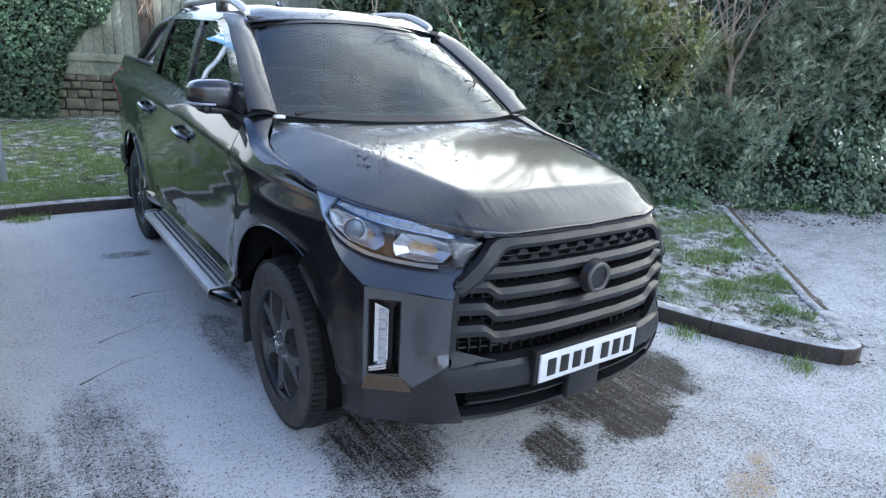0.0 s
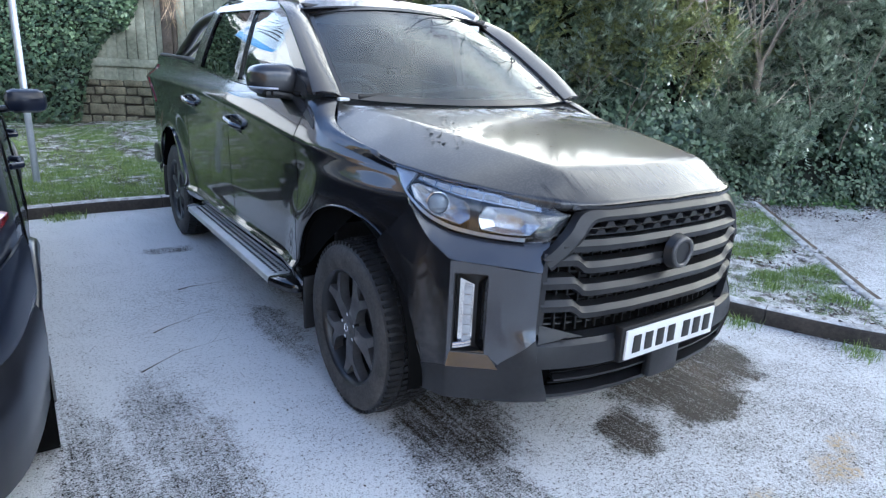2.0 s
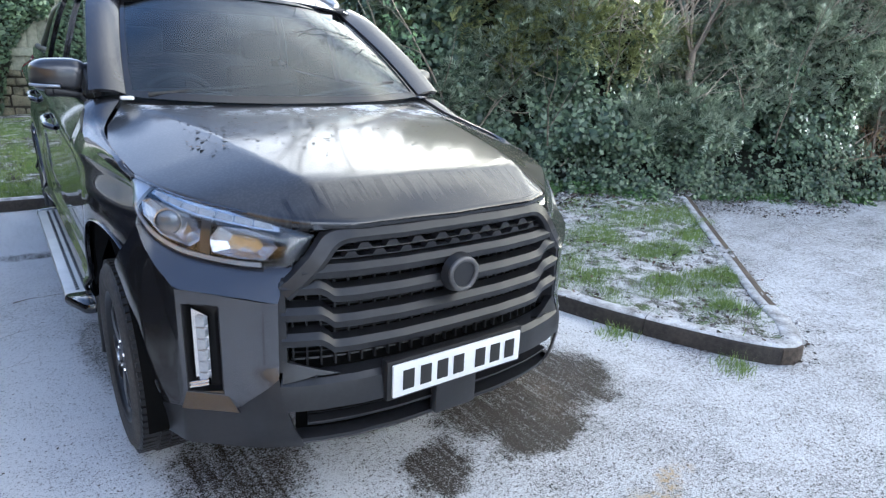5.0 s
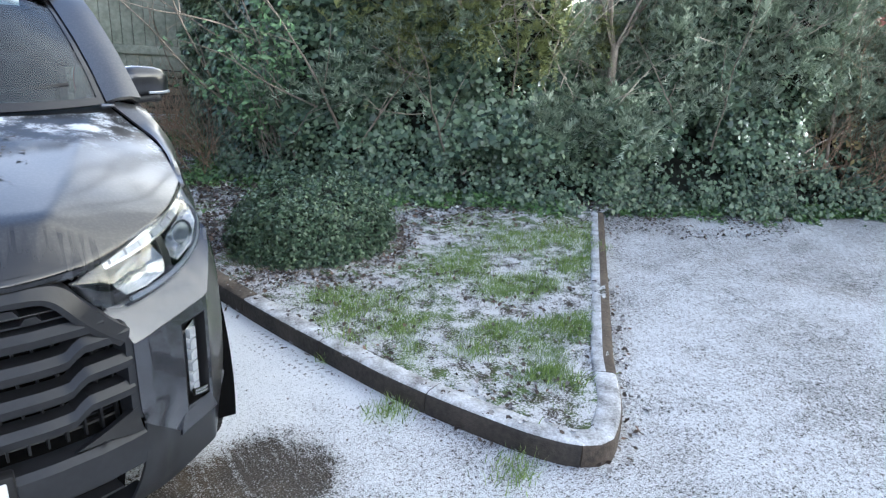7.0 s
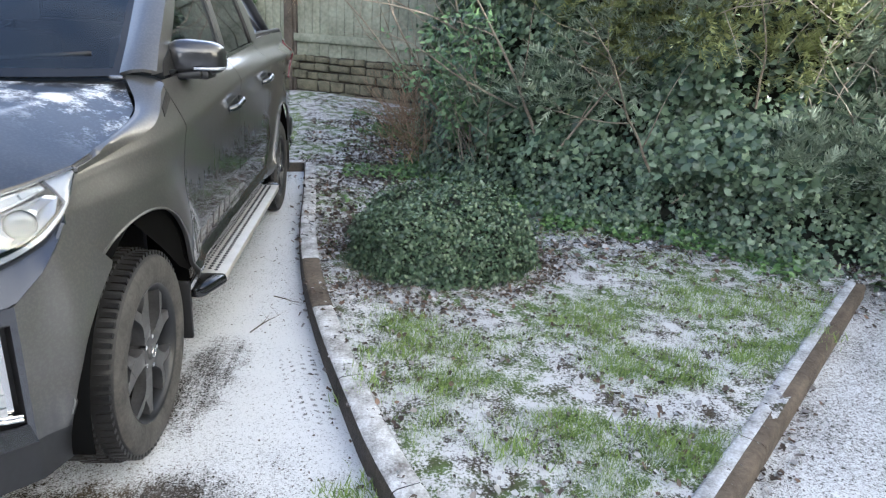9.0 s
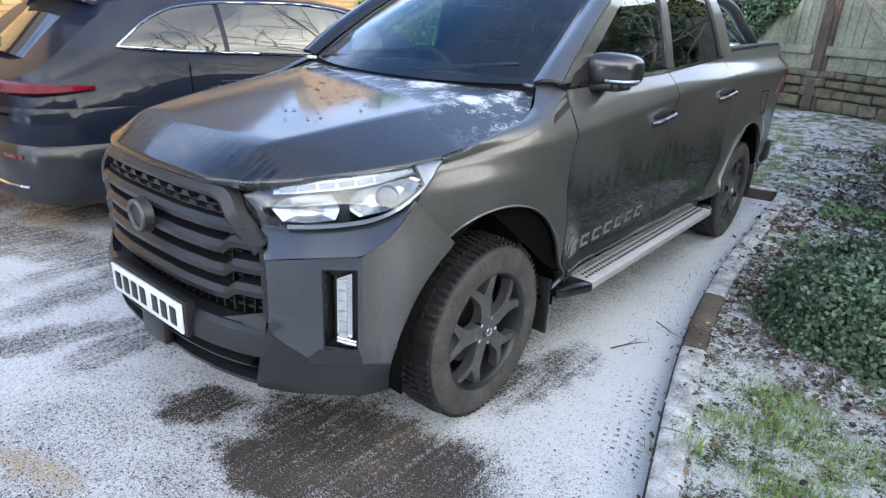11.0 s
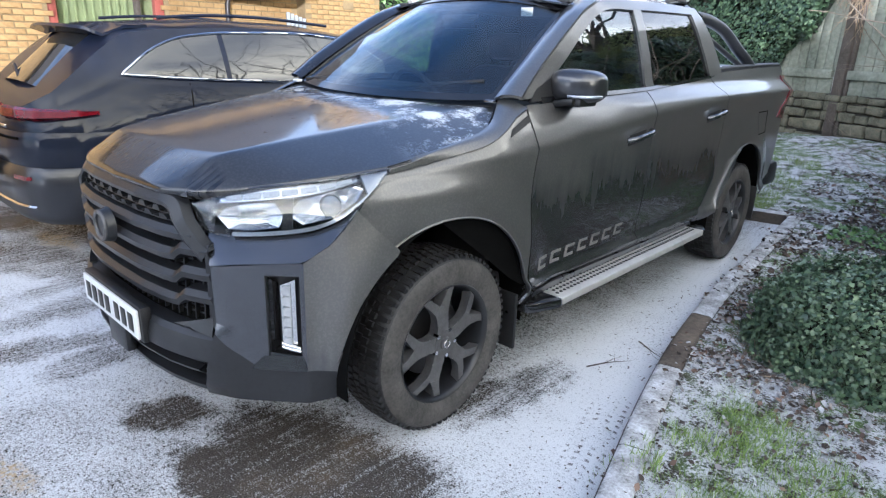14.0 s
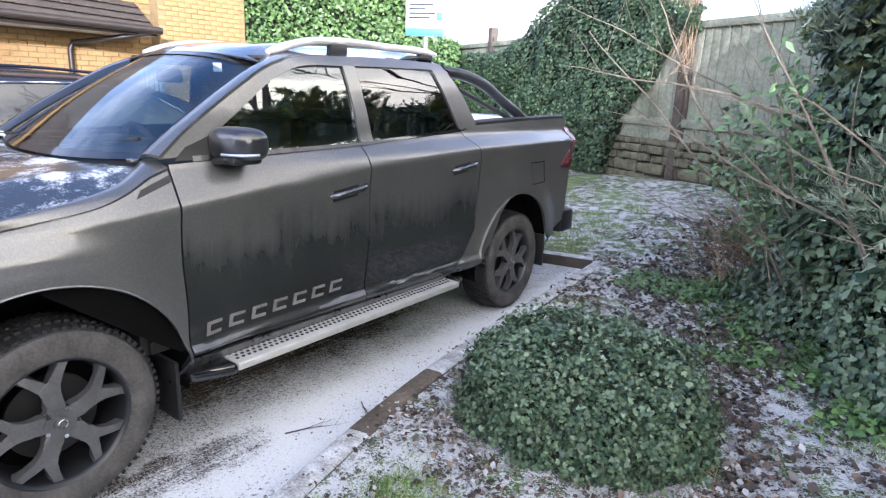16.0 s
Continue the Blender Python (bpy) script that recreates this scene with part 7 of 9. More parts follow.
    tail("reflector", 0.50, 0.66, [0.575, 0.60], [0.032, 0.030], M_RED, bump, "", 8)
    tail("boot_edge", -0.60, 0.60, [0.83, 0.845], [0.022, 0.022], M_VOID, car)
    plate = part("number_plate", box_bm((CAR_X - 0.26, -0.700, 0.565), (CAR_X + 0.26, -0.690, 0.675), 0.003), M_PLATE_Y, car, "yellow rear number plate with plain bars")
    for x in (-0.20, -0.13, -0.06, 0.01, 0.09, 0.15, 0.21):
        part("plate_bar", box_bm((CAR_X + x - 0.022, -0.7035, 0.585), (CAR_X + x + 0.022, -0.701, 0.655), 0.001), M_INK, plate)
    ring = [(CAR_X + 0.055 * math.cos(a), -0.672, 0.94 + 0.055 * math.sin(a)) for a in np.linspace(0, 2 * math.pi, 25)]
    tube("boot_badge", ring, 0.007, M_CHROME, car, "plain chrome ring badge", 6)
    part("badge_bar", box_bm((CAR_X + 0.40, -0.668, 0.905), (CAR_X + 0.56, -0.655, 0.925), 0.003), M_CHROME, car)
    # rear screen, spoiler, wiper
    vs = []
    for v in np.linspace(0, 1, 8):
        y = -0.44 + 0.42 * v
        z = car_at(CAR_TOP, y) + 0.006
        for u in np.linspace(-1, 1, 21):
            w = (0.66 - 0.08 * v)
            vs.append((CAR_X + u * w, y - 0.012 + 0.11 * abs(u) ** 2.2, z + 0.030 - 0.075 * abs(u) ** 2))
    link_mesh("rear_screen", vs, grid_faces(8, 21), M_CARGLASS, car, smooth=60, thick=0.004)
    vs = []
    for v, (y, dz) in enumerate(((-0.20, 0.035), (-0.10, 0.055), (0.05, 0.030), (0.20, 0.008))):
        for u in np.linspace(-1, 1, 21):
            vs.append((CAR_X + u * 0.60, y + 0.06 * abs(u) ** 2, car_at(CAR_TOP, max(y, -0.08)) + dz - 0.02 * abs(u) ** 2.4 + (0.06 if y < -0.15 else 0.0)))
    link_mesh("roof_spoiler", vs, grid_faces(4, 21), M_NAVY, car, smooth=50, thick=0.02)
    tube("rear_wiper", [(CAR_X + 0.02, -0.42, 1.18), (CAR_X - 0.10, -0.40, 1.21), (CAR_X - 0.30, -0.36, 1.25)], 0.012, M_BLACK, car, sides=6)


M_CARGLASS = mat("dark_car_glass", (0.014, 0.015, 0.016), 0.03, 0.0, 0.1, 6, coat=1.0, coat_rough=0.02, spec=0.9)
build_car()

# ---- brick building beyond the estate car ----
WALL_X = -6.9
BRICK_L, BRICK_H = 0.225, 0.075


def brick_wall(owner, x, y0, y1, z0, z1, holes, near, seed, material):
    """Stretcher courses on a joint bed. near: the y stretch whose bricks are parts of their own."""
    rnd = random.Random(seed)
    me = None
    v, f = [], []
    count = 0
    base = bpy.data.meshes.new("brick")
    hw, hh = (BRICK_L - 0.011) / 2, (BRICK_H - 0.011) / 2
    c = 0.004
    bv = [(-0.02, -hw, -hh), (-0.02, hw, -hh), (-0.02, hw, hh), (-0.02, -hw, hh), (0.008, -hw + c, -hh + c), (0.008, hw - c, -hh + c), (0.008, hw - c, hh - c), (0.008, -hw + c, hh - c)]
    bf = [(4, 5, 6, 7), (0, 1, 5, 4), (1, 2, 6, 5), (2, 3, 7, 6), (3, 0, 4, 7)]
    base.from_pydata(bv, [], bf)
    base.materials.append(material)
    row = 0
    z = z0 + BRICK_H / 2
    while z < z1:
        y = y0 + BRICK_L / 2 + (BRICK_L / 2 if row % 2 else 0)
        while y < y1 - 0.05:
            if not any(a - 0.05 < y < b + 0.05 and p < z < q for a, b, p, q in holes):
                dx = rnd.uniform(-0.003, 0.004)
                if near[0] < y < near[1] and near[2] < z < near[3] and count < 290:
                    ob = new("brick", base)
                    ob.parent = owner
                    ob.matrix_parent_inverse = Matrix.Translation(-owner.location)
                    ob.location = (x + dx, y, z)
                    count += 1
                else:
                    k = len(v)
                    v += [(x + dx + p[0], y + p[1], z + p[2]) for p in bv]
                    f += [[k + i for i in q] for q in bf]
            y += BRICK_L
        z += BRICK_H
        row += 1
    ob = link_mesh("brickwork", v, f, material, owner, smooth=0)
    ob["kind"] = "stuff"


def build_house():
    house = thing("brick_house", (WALL_X - 0.4, 1, 0), "sunlit buff brick building with red-brown window frames", "house")
    holes = [(0.95, 2.42, 0.75, 2.55)]
    # joint bed with the window opening left free
    for lo, hi in (((-9.0, 0.0), (0.95, 3.3)), ((0.95, 0.0), (2.42, 0.75)), ((0.95, 2.55), (2.42, 3.3)), ((2.42, 0.0), (4.62, 3.3))):
        part("wall", box_bm((WALL_X - 0.30, lo[0], lo[1]), (WALL_X - 0.004, hi[0], hi[1])), M_JOINT, house)
    brick_wall(house, WALL_X, -9.0, 4.62, 0.08, 3.25, holes, (-1.2, 0.9, 0.08, 1.9), 3, M_BRICK)
    pier = part("pier", box_bm((WALL_X - 0.2, 4.60, 0.0), (WALL_X + 0.246, 6.18, 4.2)), M_JOINT, house, "brick pier with larger courses")
    brick_wall(house, WALL_X + 0.25, 4.60, 6.18, 0.08, 4.2, [], (4.6, 6.2, 1.3, 3.0), 5, M_BRICK)
    part("vent_grid", box_bm((WALL_X + 0.25, 5.35, 1.98), (WALL_X + 0.265, 5.58, 2.12), 0.003), M_JOINT, house)
    link_mesh("main_roof", [(WALL_X + 0.35, -9.3, 3.2), (WALL_X + 0.35, 4.58, 3.2), (WALL_X - 3.6, 4.58, 6.2), (WALL_X - 3.6, -9.3, 6.2)], [[0, 1, 2, 3]], M_TILE, house, "dark tiled roof", 0, 0.08)
    # window with curtain
    win = part("window", box_bm((WALL_X - 0.16, 0.95, 0.75), (WALL_X - 0.14, 2.42, 2.55)), M_CURTAIN, house, "pale green curtained window")
    for y0, y1, z0, z1 in ((0.95, 1.06, 0.75, 2.55), (2.30, 2.42, 0.75, 2.55), (1.06, 2.30, 2.45, 2.55), (1.06, 2.30, 0.75, 0.85), (2.04, 2.10, 0.85, 2.45)):
        part("window_frame", box_bm((WALL_X - 0.14, y0, z0), (WALL_X - 0.03, y1, z1), 0.006), M_REDFRAME if y0 != 2.04 else M_POST, win)
    pane = part("pane", box_bm((WALL_X - 0.105, 1.06, 0.85), (WALL_X - 0.10, 2.30, 2.45)), M_CLEAR, win)
    pane.visible_shadow = False
    for k in range(9):
        y = 1.10 + k * 0.105
        tube("curtain_fold", [(WALL_X - 0.135, y, 0.85), (WALL_X - 0.135, y + 0.01, 2.45)], 0.022, M_CURTAIN, win, sides=6)
    # lean-to roof with gutter and downpipe
    vs = [(WALL_X + 0.62, 0.4, 2.40), (WALL_X + 0.62, 4.36, 2.28), (WALL_X, 4.36, 2.72), (WALL_X, 0.4, 2.85)]
    roof = link_mesh("porch_roof", vs, [[0, 1, 2, 3]], M_TILE, house, "dark tiled lean-to roof", 0, 0.05)
    for k in range(26):
        y = 0.45 + k * 0.15
        for j in range(4):
            x0 = WALL_X + 0.62 - j * 0.155
            z0 = 2.40 - 0.12 * (y - 0.4) / 3.96 + j * 0.11
            part("roof_tile", box_bm((x0 - 0.15, y, z0 + 0.012), (x0 + 0.03, y + 0.14, z0 + 0.034), 0.006, None), M_TILE, roof)
    part("fascia", box_bm((WALL_X + 0.60, 0.4, 2.20), (WALL_X + 0.63, 4.36, 2.33), 0.006), M_PIPE, house)
    part("soffit", box_bm((WALL_X, 0.4, 2.20), (WALL_X + 0.61, 4.36, 2.225), 0.004), M_RENDERWALL, house)
    tube("gutter", [(WALL_X + 0.68, 0.3, 2.34), (WALL_X + 0.68, 4.40, 2.28)], 0.055, M_PIPE, house, "dark gutter", 12)
    tube("downpipe", [(WALL_X + 0.68, 4.25, 2.25), (WALL_X + 0.5, 3.9, 2.16), (WALL_X + 0.08, 3.38, 2.05), (WALL_X + 0.06, 3.34, 1.95), (WALL_X + 0.06, 3.34, 0.1)], 0.038, M_PIPE, house, "dark downpipe", 10)
    # little dark gate leaf beside the pier
    gate = thing("garden_gate", (WALL_X + 0.3, 4.4, 0.1), "small dark slatted metal gate beside the brick pier", "gate")
    for k in range(5):
        part("slat", box_bm((WALL_X + 0.30, 4.20 + k * 0.075, 0.12), (WALL_X + 0.325, 4.255 + k * 0.075, 1.88 - 0.02 * k), 0.004), M_STEEL, gate)
    part("rail", box_bm((WALL_X + 0.285, 4.20, 1.60), (WALL_X + 0.30, 4.56, 1.66), 0.003), M_STEEL, gate)
    part("rail", box_bm((WALL_X + 0.285, 4.20, 0.50), (WALL_X + 0.30, 4.56, 0.56), 0.003), M_STEEL, gate)
    # footway along the wall
    bm = box_bm((WALL_X, -14, -0.05), (-4.72, 3.72, 0.10), 0.02)
    ob = part("pavement", bm, M_ASPHALT, None)
    tagged(ob, "frosted footway along the brick building", "pavement", kind="structure")
    ob = part("garden_border", box_bm((WALL_X, -9, 0.05), (-6.30, 3.6, 0.125), 0.02), M_MORTAR, None)
    tagged(ob, "bare earth border at the foot of the brick wall", "border", kind="structure")
    # kerb of the footway
    k2 = thing("kerb", (-4.7, 0, 0), "concrete kerb along the footway", "kerb", kind="structure")
    for i in range(18):
        part("kerb_stone", box_bm((-4.74, -13.0 + i * 0.92, -0.05), (-4.60, -12.09 + i * 0.92, 0.105), 0.015), M_KERB, k2)


build_house()


def build_far_houses():
    # pale rendered gable beyond the fence
    h = thing("rendered_house", (-8.5, 18, 0), "pale rendered house with a dark window lintel behind the fence", "house")
    turn = Matrix.Translation((-7.4, 17.6, 0)) @ Matrix.Rotation(radians(28), 4, "Z")
    part("wall", box_bm((-4.2, -0.2, 0), (4.5, 5.0, 6.2), 0.01, turn), M_RENDERWALL, h)
    part("lintel", box_bm((0.2, -0.28, 3.62), (2.1, -0.2, 3.84), 0.01, turn), M_PIPE, h)
    w = part("window", box_bm((0.3, -0.22, 2.6), (2.0, -0.21, 3.60), 0.0, turn), M_CARGLASS, h)
    part("window_frame", box_bm((0.3, -0.25, 2.6), (0.38, -0.205, 3.60), 0.0, turn), M_PLATE, w)
    part("sill", box_bm((-1.6, -0.3, 2.72), (-0.2, -0.2, 2.80), 0.0, turn), M_RENDERWALL, h)
    bm = bmesh.new()
    vs = [bm.verts.new(turn @ Vector(p)) for p in ((-4.4, -0.4, 6.1), (4.7, -0.4, 6.1), (4.7, 2.4, 8.2), (-4.4, 2.4, 8.2), (4.7, 5.2, 6.1), (-4.4, 5.2, 6.1))]
    bm.faces.new([vs[0], vs[1], vs[2], vs[3]])
    bm.faces.new([vs[3], vs[2], vs[4], vs[5]])
    part("roof", bm, M_TILE, h, thick=0.08)
    # red brick house glimpsed over the hedge
    h = thing("red_brick_house", (14, 8, 0), "red brick house with a white-framed window beyond the hedge", "house")
    turn = Matrix.Translation((13.75, 6.85, -0.4)) @ Matrix.Rotation(radians(-57), 4, "Z")
    part("wall", box_bm((-1.35, 0.0, 0), (4.0, 6.0, 5.6), 0.01, turn), M_REDBRICK, h)
    part("porch", box_bm((-1.95, 0.3, 0), (-1.36, 5.5, 5.0), 0.01, turn), M_RENDERWALL, h, "pale rendered side bay")
    w = part("window", box_bm((-0.15, -0.03, 2.95), (1.25, -0.01, 4.4), 0.0, turn), M_PANE, h, "pale window with white frame")
    for a, b, c, d in ((-0.2, -0.12, 2.9, 4.45), (1.22, 1.3, 2.9, 4.45), (-0.12, 1.22, 2.9, 2.98), (-0.12, 1.22, 4.37, 4.45), (0.50, 0.57, 2.98, 4.37)):
        part("window_frame", box_bm((a, -0.07, c), (b, -0.02, d), 0.0, turn), M_PLATE, w)
    bm = bmesh.new()
    vs = [bm.verts.new(turn @ Vector(p)) for p in ((-2.1, -0.4, 5.5), (4.3, -0.4, 5.5), (4.3, 3.0, 7.8), (-2.1, 3.0, 7.8), (4.3, 6.4, 5.5), (-2.1, 6.4, 5.5))]
    bm.faces.new([vs[0], vs[1], vs[2], vs[3]])
    bm.faces.new([vs[3], vs[2], vs[4], vs[5]])
    part("roof", bm, M_TILE, h, thick=0.08)


# the sky's reflection is put into the pane's base colour
M_PANE = mat("pale_sky_pane", (0.30, 0.36, 0.44), 0.08, 0.0, 0.1, 2, coat=1.0)
build_far_houses()

# ---- plants ----
IVY_SHAPE = np.array([(0, 0, 0.05), (0, -0.42, 0), (0.42, -0.32, -0.05), (0.52, 0.05, -0.07), (0.20, 0.12, 0.0), (0, 0.58, -0.06), (-0.20, 0.12, 0.0), (-0.52, 0.05, -0.07), (-0.42, -0.32, -0.05)])
IVY_FACES = np.array([(0, i, i + 1) for i in range(1, 8)] + [(0, 8, 1)])
OVAL_SHAPE = np.array([(0, -0.55, 0), (0.24, -0.1, 0.06), (0, 0.6, -0.05), (-0.24, -0.1, 0.06), (0, 0.0, -0.01)])
OVAL_FACES = np.array([(0, 1, 4), (1, 2, 4), (2, 3, 4), (3, 0, 4)])
BLADE_SHAPE = np.array([(-0.05, 0, 0), (0.05, 0, 0), (0.035, 0.5, 0.06), (-0.035, 0.5, 0.06), (0, 1.0, 0.28)])
BLADE_FACES = np.array([(0, 1, 2), (0, 2, 3), (3, 2, 4)])
DEAD_SHAPE = np.array([(0, -0.5, 0.10), (0.34, -0.15, 0.02), (0.26, 0.25, 0.16), (0, 0.55, 0.05), (-0.30, 0.2, 0.18), (-0.33, -0.2, 0.0), (0, 0, -0.02)])
DEAD_FACES = np.array([(6, i, (i + 1) % 6) for i in range(6)])
rng = np.random.default_rng(7)


def scatter(name, at, normal, size, shape, tris, material, label="", category="", parent=None, tip=0.5, stretch=None, top=True, along=None):
    """Many small leaves in one mesh: a place, a facing and a size for each."""
    at, normal = np.asarray(at, float), np.asarray(normal, float)
    n = len(at)
    nrm = normal + rng.normal(0, tip, (n, 3))
    nrm /= np.linalg.norm(nrm, axis=1)[:, None] + 1e-9
    ref = rng.normal(0, 1, (n, 3))
    if stretch is not None:
        ref = np.tile(np.array(stretch, float), (n, 1)) + rng.normal(0, 0.35, (n, 3))
    if along is not None:
        ref = np.asarray(along, float)
    t = ref - nrm * (ref * nrm).sum(1)[:, None]
    t /= np.linalg.norm(t, axis=1)[:, None] + 1e-9
    b = np.cross(t, nrm)
    k = len(shape)
    v = at[:, None] + size[:, None, None] * (shape[None, :, 0:1] * b[:, None] + shape[None, :, 1:2] * t[:, None] + shape[None, :, 2:3] * nrm[:, None])
    f = (tris[None] + (np.arange(n) * k)[:, None, None]).reshape(-1, 3)
    me = bpy.data.meshes.new(name)
    me.vertices.add(n * k)
    me.vertices.foreach_set("co", v.reshape(-1))
    me.loops.add(len(f) * 3)
    me.loops.foreach_set("vertex_index", f.reshape(-1).astype(np.int32))
    me.polygons.add(len(f))
    me.polygons.foreach_set("loop_start", np.arange(0, len(f) * 3, 3, dtype=np.int32))
    me.materials.append(material)
    me.update(calc_edges=True)
    me.validate()
    ob = new(name, me)
    if parent:
        ob.parent = parent
        ob.matrix_parent_inverse = Matrix.Translation(-parent.location)
        ob["kind"] = "stuff"
    elif top:
        tagged(ob, label, category, kind="stuff")
    return ob


def wave(x, y, z, s, k=0.0):
    return noise.noise(Vector((x * s + k, y * s, z * s)))


# the hedge: a front line, a height along it, lumps
HEDGE = smoothline([(2.80, 7.5), (2.52, 6.4), (2.50, 5.2), (2.56, 4.25), (3.07, 3.44), (3.95, 2.66), (4.95, 2.02), (5.95, 1.50), (7.0, 1.02), (8.1, 0.55), (9.6, -0.2), (11.5, -1.2)], 240)
HEDGE_T = np.gradient(HEDGE, axis=0)
HEDGE_T /= np.linalg.norm(HEDGE_T, axis=1)[:, None]
HEDGE_OUT = np.stack([HEDGE_T[:, 1], -HEDGE_T[:, 0]], 1)


def hedge_top(x):
    return float(np.interp(x, [2.0, 2.6, 3.0, 3.5, 4.1, 4.5, 4.75, 5.0, 5.5, 6.0, 6.4, 7.1, 7.7, 8.2, 11.5], [2.5, 2.6, 2.8, 2.9, 2.9, 2.55, 2.0, 1.8, 1.85, 2.6, 3.05, 2.9, 2.4, 1.6, 1.5]))


def hedge_pt(i, h):
    """A point of the hedge face at a place on its line (0 to 239) and a height, with its outward way."""
    k = min(int(i), 238)
    a = i - k
    p = HEDGE[k] * (1 - a) + HEDGE[k + 1] * a
    o = HEDGE_OUT[k]
    x, y = p
    out = (0.32 * wave(x, y, h, 0.9) + 0.30 * wave(x, y, h, 2.1, 9) * min(1.0, 0.3 + h) + 0.12 * wave(x, y, h, 5.5, 4))
    out += 0.42 * max(0.0, 1 - h / 0.42) ** 1.5 - 0.10 * max(0, h - 1.2)
    out -= 0.50 * smooth01(0.9, 1.3, h) * math.exp(-((x - 5.35) / 0.35) ** 2)      # the bare tree stands clear of the leaves
    z0 = ground_z(x, y) + 0.03
    return np.array([x + o[0] * out, y + o[1] * out, z0 + h]), np.array([o[0], o[1], 0.35])


def build_hedge():
    hd = thing("ivy_hedge", (5, 2, 0), "tall tangled hedge overgrown with dark green ivy", "hedge")
    # opaque dark sheet: the shade deep in the hedge is put into its colour
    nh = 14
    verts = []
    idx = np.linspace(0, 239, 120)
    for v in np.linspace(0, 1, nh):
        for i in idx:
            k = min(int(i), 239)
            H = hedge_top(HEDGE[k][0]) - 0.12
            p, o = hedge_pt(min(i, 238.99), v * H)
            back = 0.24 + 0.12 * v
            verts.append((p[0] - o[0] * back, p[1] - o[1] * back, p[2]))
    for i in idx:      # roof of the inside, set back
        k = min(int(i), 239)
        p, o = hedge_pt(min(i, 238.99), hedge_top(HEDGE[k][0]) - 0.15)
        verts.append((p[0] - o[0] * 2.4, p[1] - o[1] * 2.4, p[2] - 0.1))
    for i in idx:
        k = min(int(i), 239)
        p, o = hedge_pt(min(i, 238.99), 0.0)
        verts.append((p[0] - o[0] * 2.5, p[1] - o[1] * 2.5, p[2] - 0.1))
    link_mesh("inside", verts, grid_faces(nh + 2, len(idx)), M_CORE, hd, "dark sheet painting the shade inside the hedge", 60)
    # leaves, denser in the stretch the camera passes
    at, nr, size, pale = [], [], [], []
    while len(at) < 60000:
        i = rng.uniform(0, 238.9)
        x = HEDGE[int(i)][0]
        H = hedge_top(x)
        h = rng.uniform(0, 1) ** 1.15 * H
        if x > 8.3 and rng.random() < 0.6:
            continue
        p, o = hedge_pt(i, h)
        dens = wave(p[0], p[1], p[2] * 0.45, 1.9, 31) + 0.55 * wave(p[0], p[1], p[2], 3.6, 12)
        if dens < -0.10 and rng.random() < min(0.80, 0.30 - 2.0 * (dens + 0.10)):
            continue
        d = abs(rng.normal(0, 0.10))
        p = p - np.array([o[0], o[1], 0]) * (d - 0.10 - 0.16 * max(0.0, dens)) + rng.normal(0, 0.02, 3)
        at.append(p)
        nr.append(o + np.array([0, 0, 0.25]))
        size.append(rng.uniform(0.04, 0.092) if h > 0.5 else rng.uniform(0.030, 0.060))
        # paler leaves high on the far stretch: sunlit brightness put into leaf colour
        pale.append(0.7 * wave(p[0], p[1], p[2], 1.4, 77) + 0.9 * wave(p[0], p[1], p[2], 0.75, 17) + 0.20 * (h - 1.7) + 0.42 * smooth01(4.2, 5.8, x) * smooth01(0.6, 1.4, h) + rng.normal(0, 0.15))
    at, nr, size, pale = map(np.array, (at, nr, size, pale))
    lo = pale < 0.24
    deep = rng.random(len(at)) < 0.30         # a second, deeper layer that shows in the gaps
    back = at[deep] - nr[deep] * np.array((1, 1, 0)) * rng.uniform(0.10, 0.20, (deep.sum(), 1)) + rng.normal(0, 0.05, (deep.sum(), 3))
    scatter("inner_leaves", back, nr[deep], size[deep], IVY_SHAPE, IVY_FACES, M_IVY, parent=hd, tip=0.6)
    scatter("leaves", at[lo], nr[lo], size[lo], IVY_SHAPE, IVY_FACES, M_IVY, parent=hd, tip=0.45)
    scatter("pale_leaves", at[~lo], nr[~lo], size[~lo], OVAL_SHAPE, OVAL_FACES, M_IVYPALE, parent=hd, tip=0.6)
    # leaves over the hedge's roof
    at2, n2 = [], []
    for _ in range(9000):
        i = rng.uniform(0, 238.9)
        p, o = hedge_pt(i, hedge_top(HEDGE[int(i)][0]) - 0.12)
        q = rng.uniform(0, 1)
        at2.append(p - np.array([o[0], o[1], 0]) * (0.2 + 2.4 * q) + np.array([0, 0, 0.06 - 0.1 * q + rng.normal(0, 0.05)]))
        n2.append((0, 0, 1.0))
    scatter("top_leaves", at2, n2, rng.uniform(0.09, 0.20, len(at2)), IVY_SHAPE, IVY_FACES, M_IVY, parent=hd, tip=0.5)
    # feathery drooping fronds in the upper part: blades on both sides of a thin stem
    def feathers(name, stems, blades, size, material):
        at, nr, al, sz = [], [], [], []
        for p, d, ln in stems:
            d = d / np.linalg.norm(d)
            side = np.cross(d, (0, 0, 1.0)) + rng.normal(0, 0.25, 3)
            side /= np.linalg.norm(side)
            up = np.cross(side, d)
            for k in range(blades):
                u = (k + 0.5) / blades
                sgn = 1 if k % 2 else -1
                at.append(p + d * ln * u + np.array((0, 0, -0.35 * ln * u * u)))
                al.append(d * 0.9 + side * sgn * (1.0 - 0.7 * u) + rng.normal(0, 0.12, 3))
                nr.append(up)
                sz.append(size * rng.uniform(0.7, 1.2) * (1.15 - 0.6 * u))
        scatter(name, at, nr, np.array(sz), BLADE_SHAPE * np.array((2.2, 1, 1)), BLADE_FACES, material, parent=hd, tip=0.2, along=al)

    stems = []
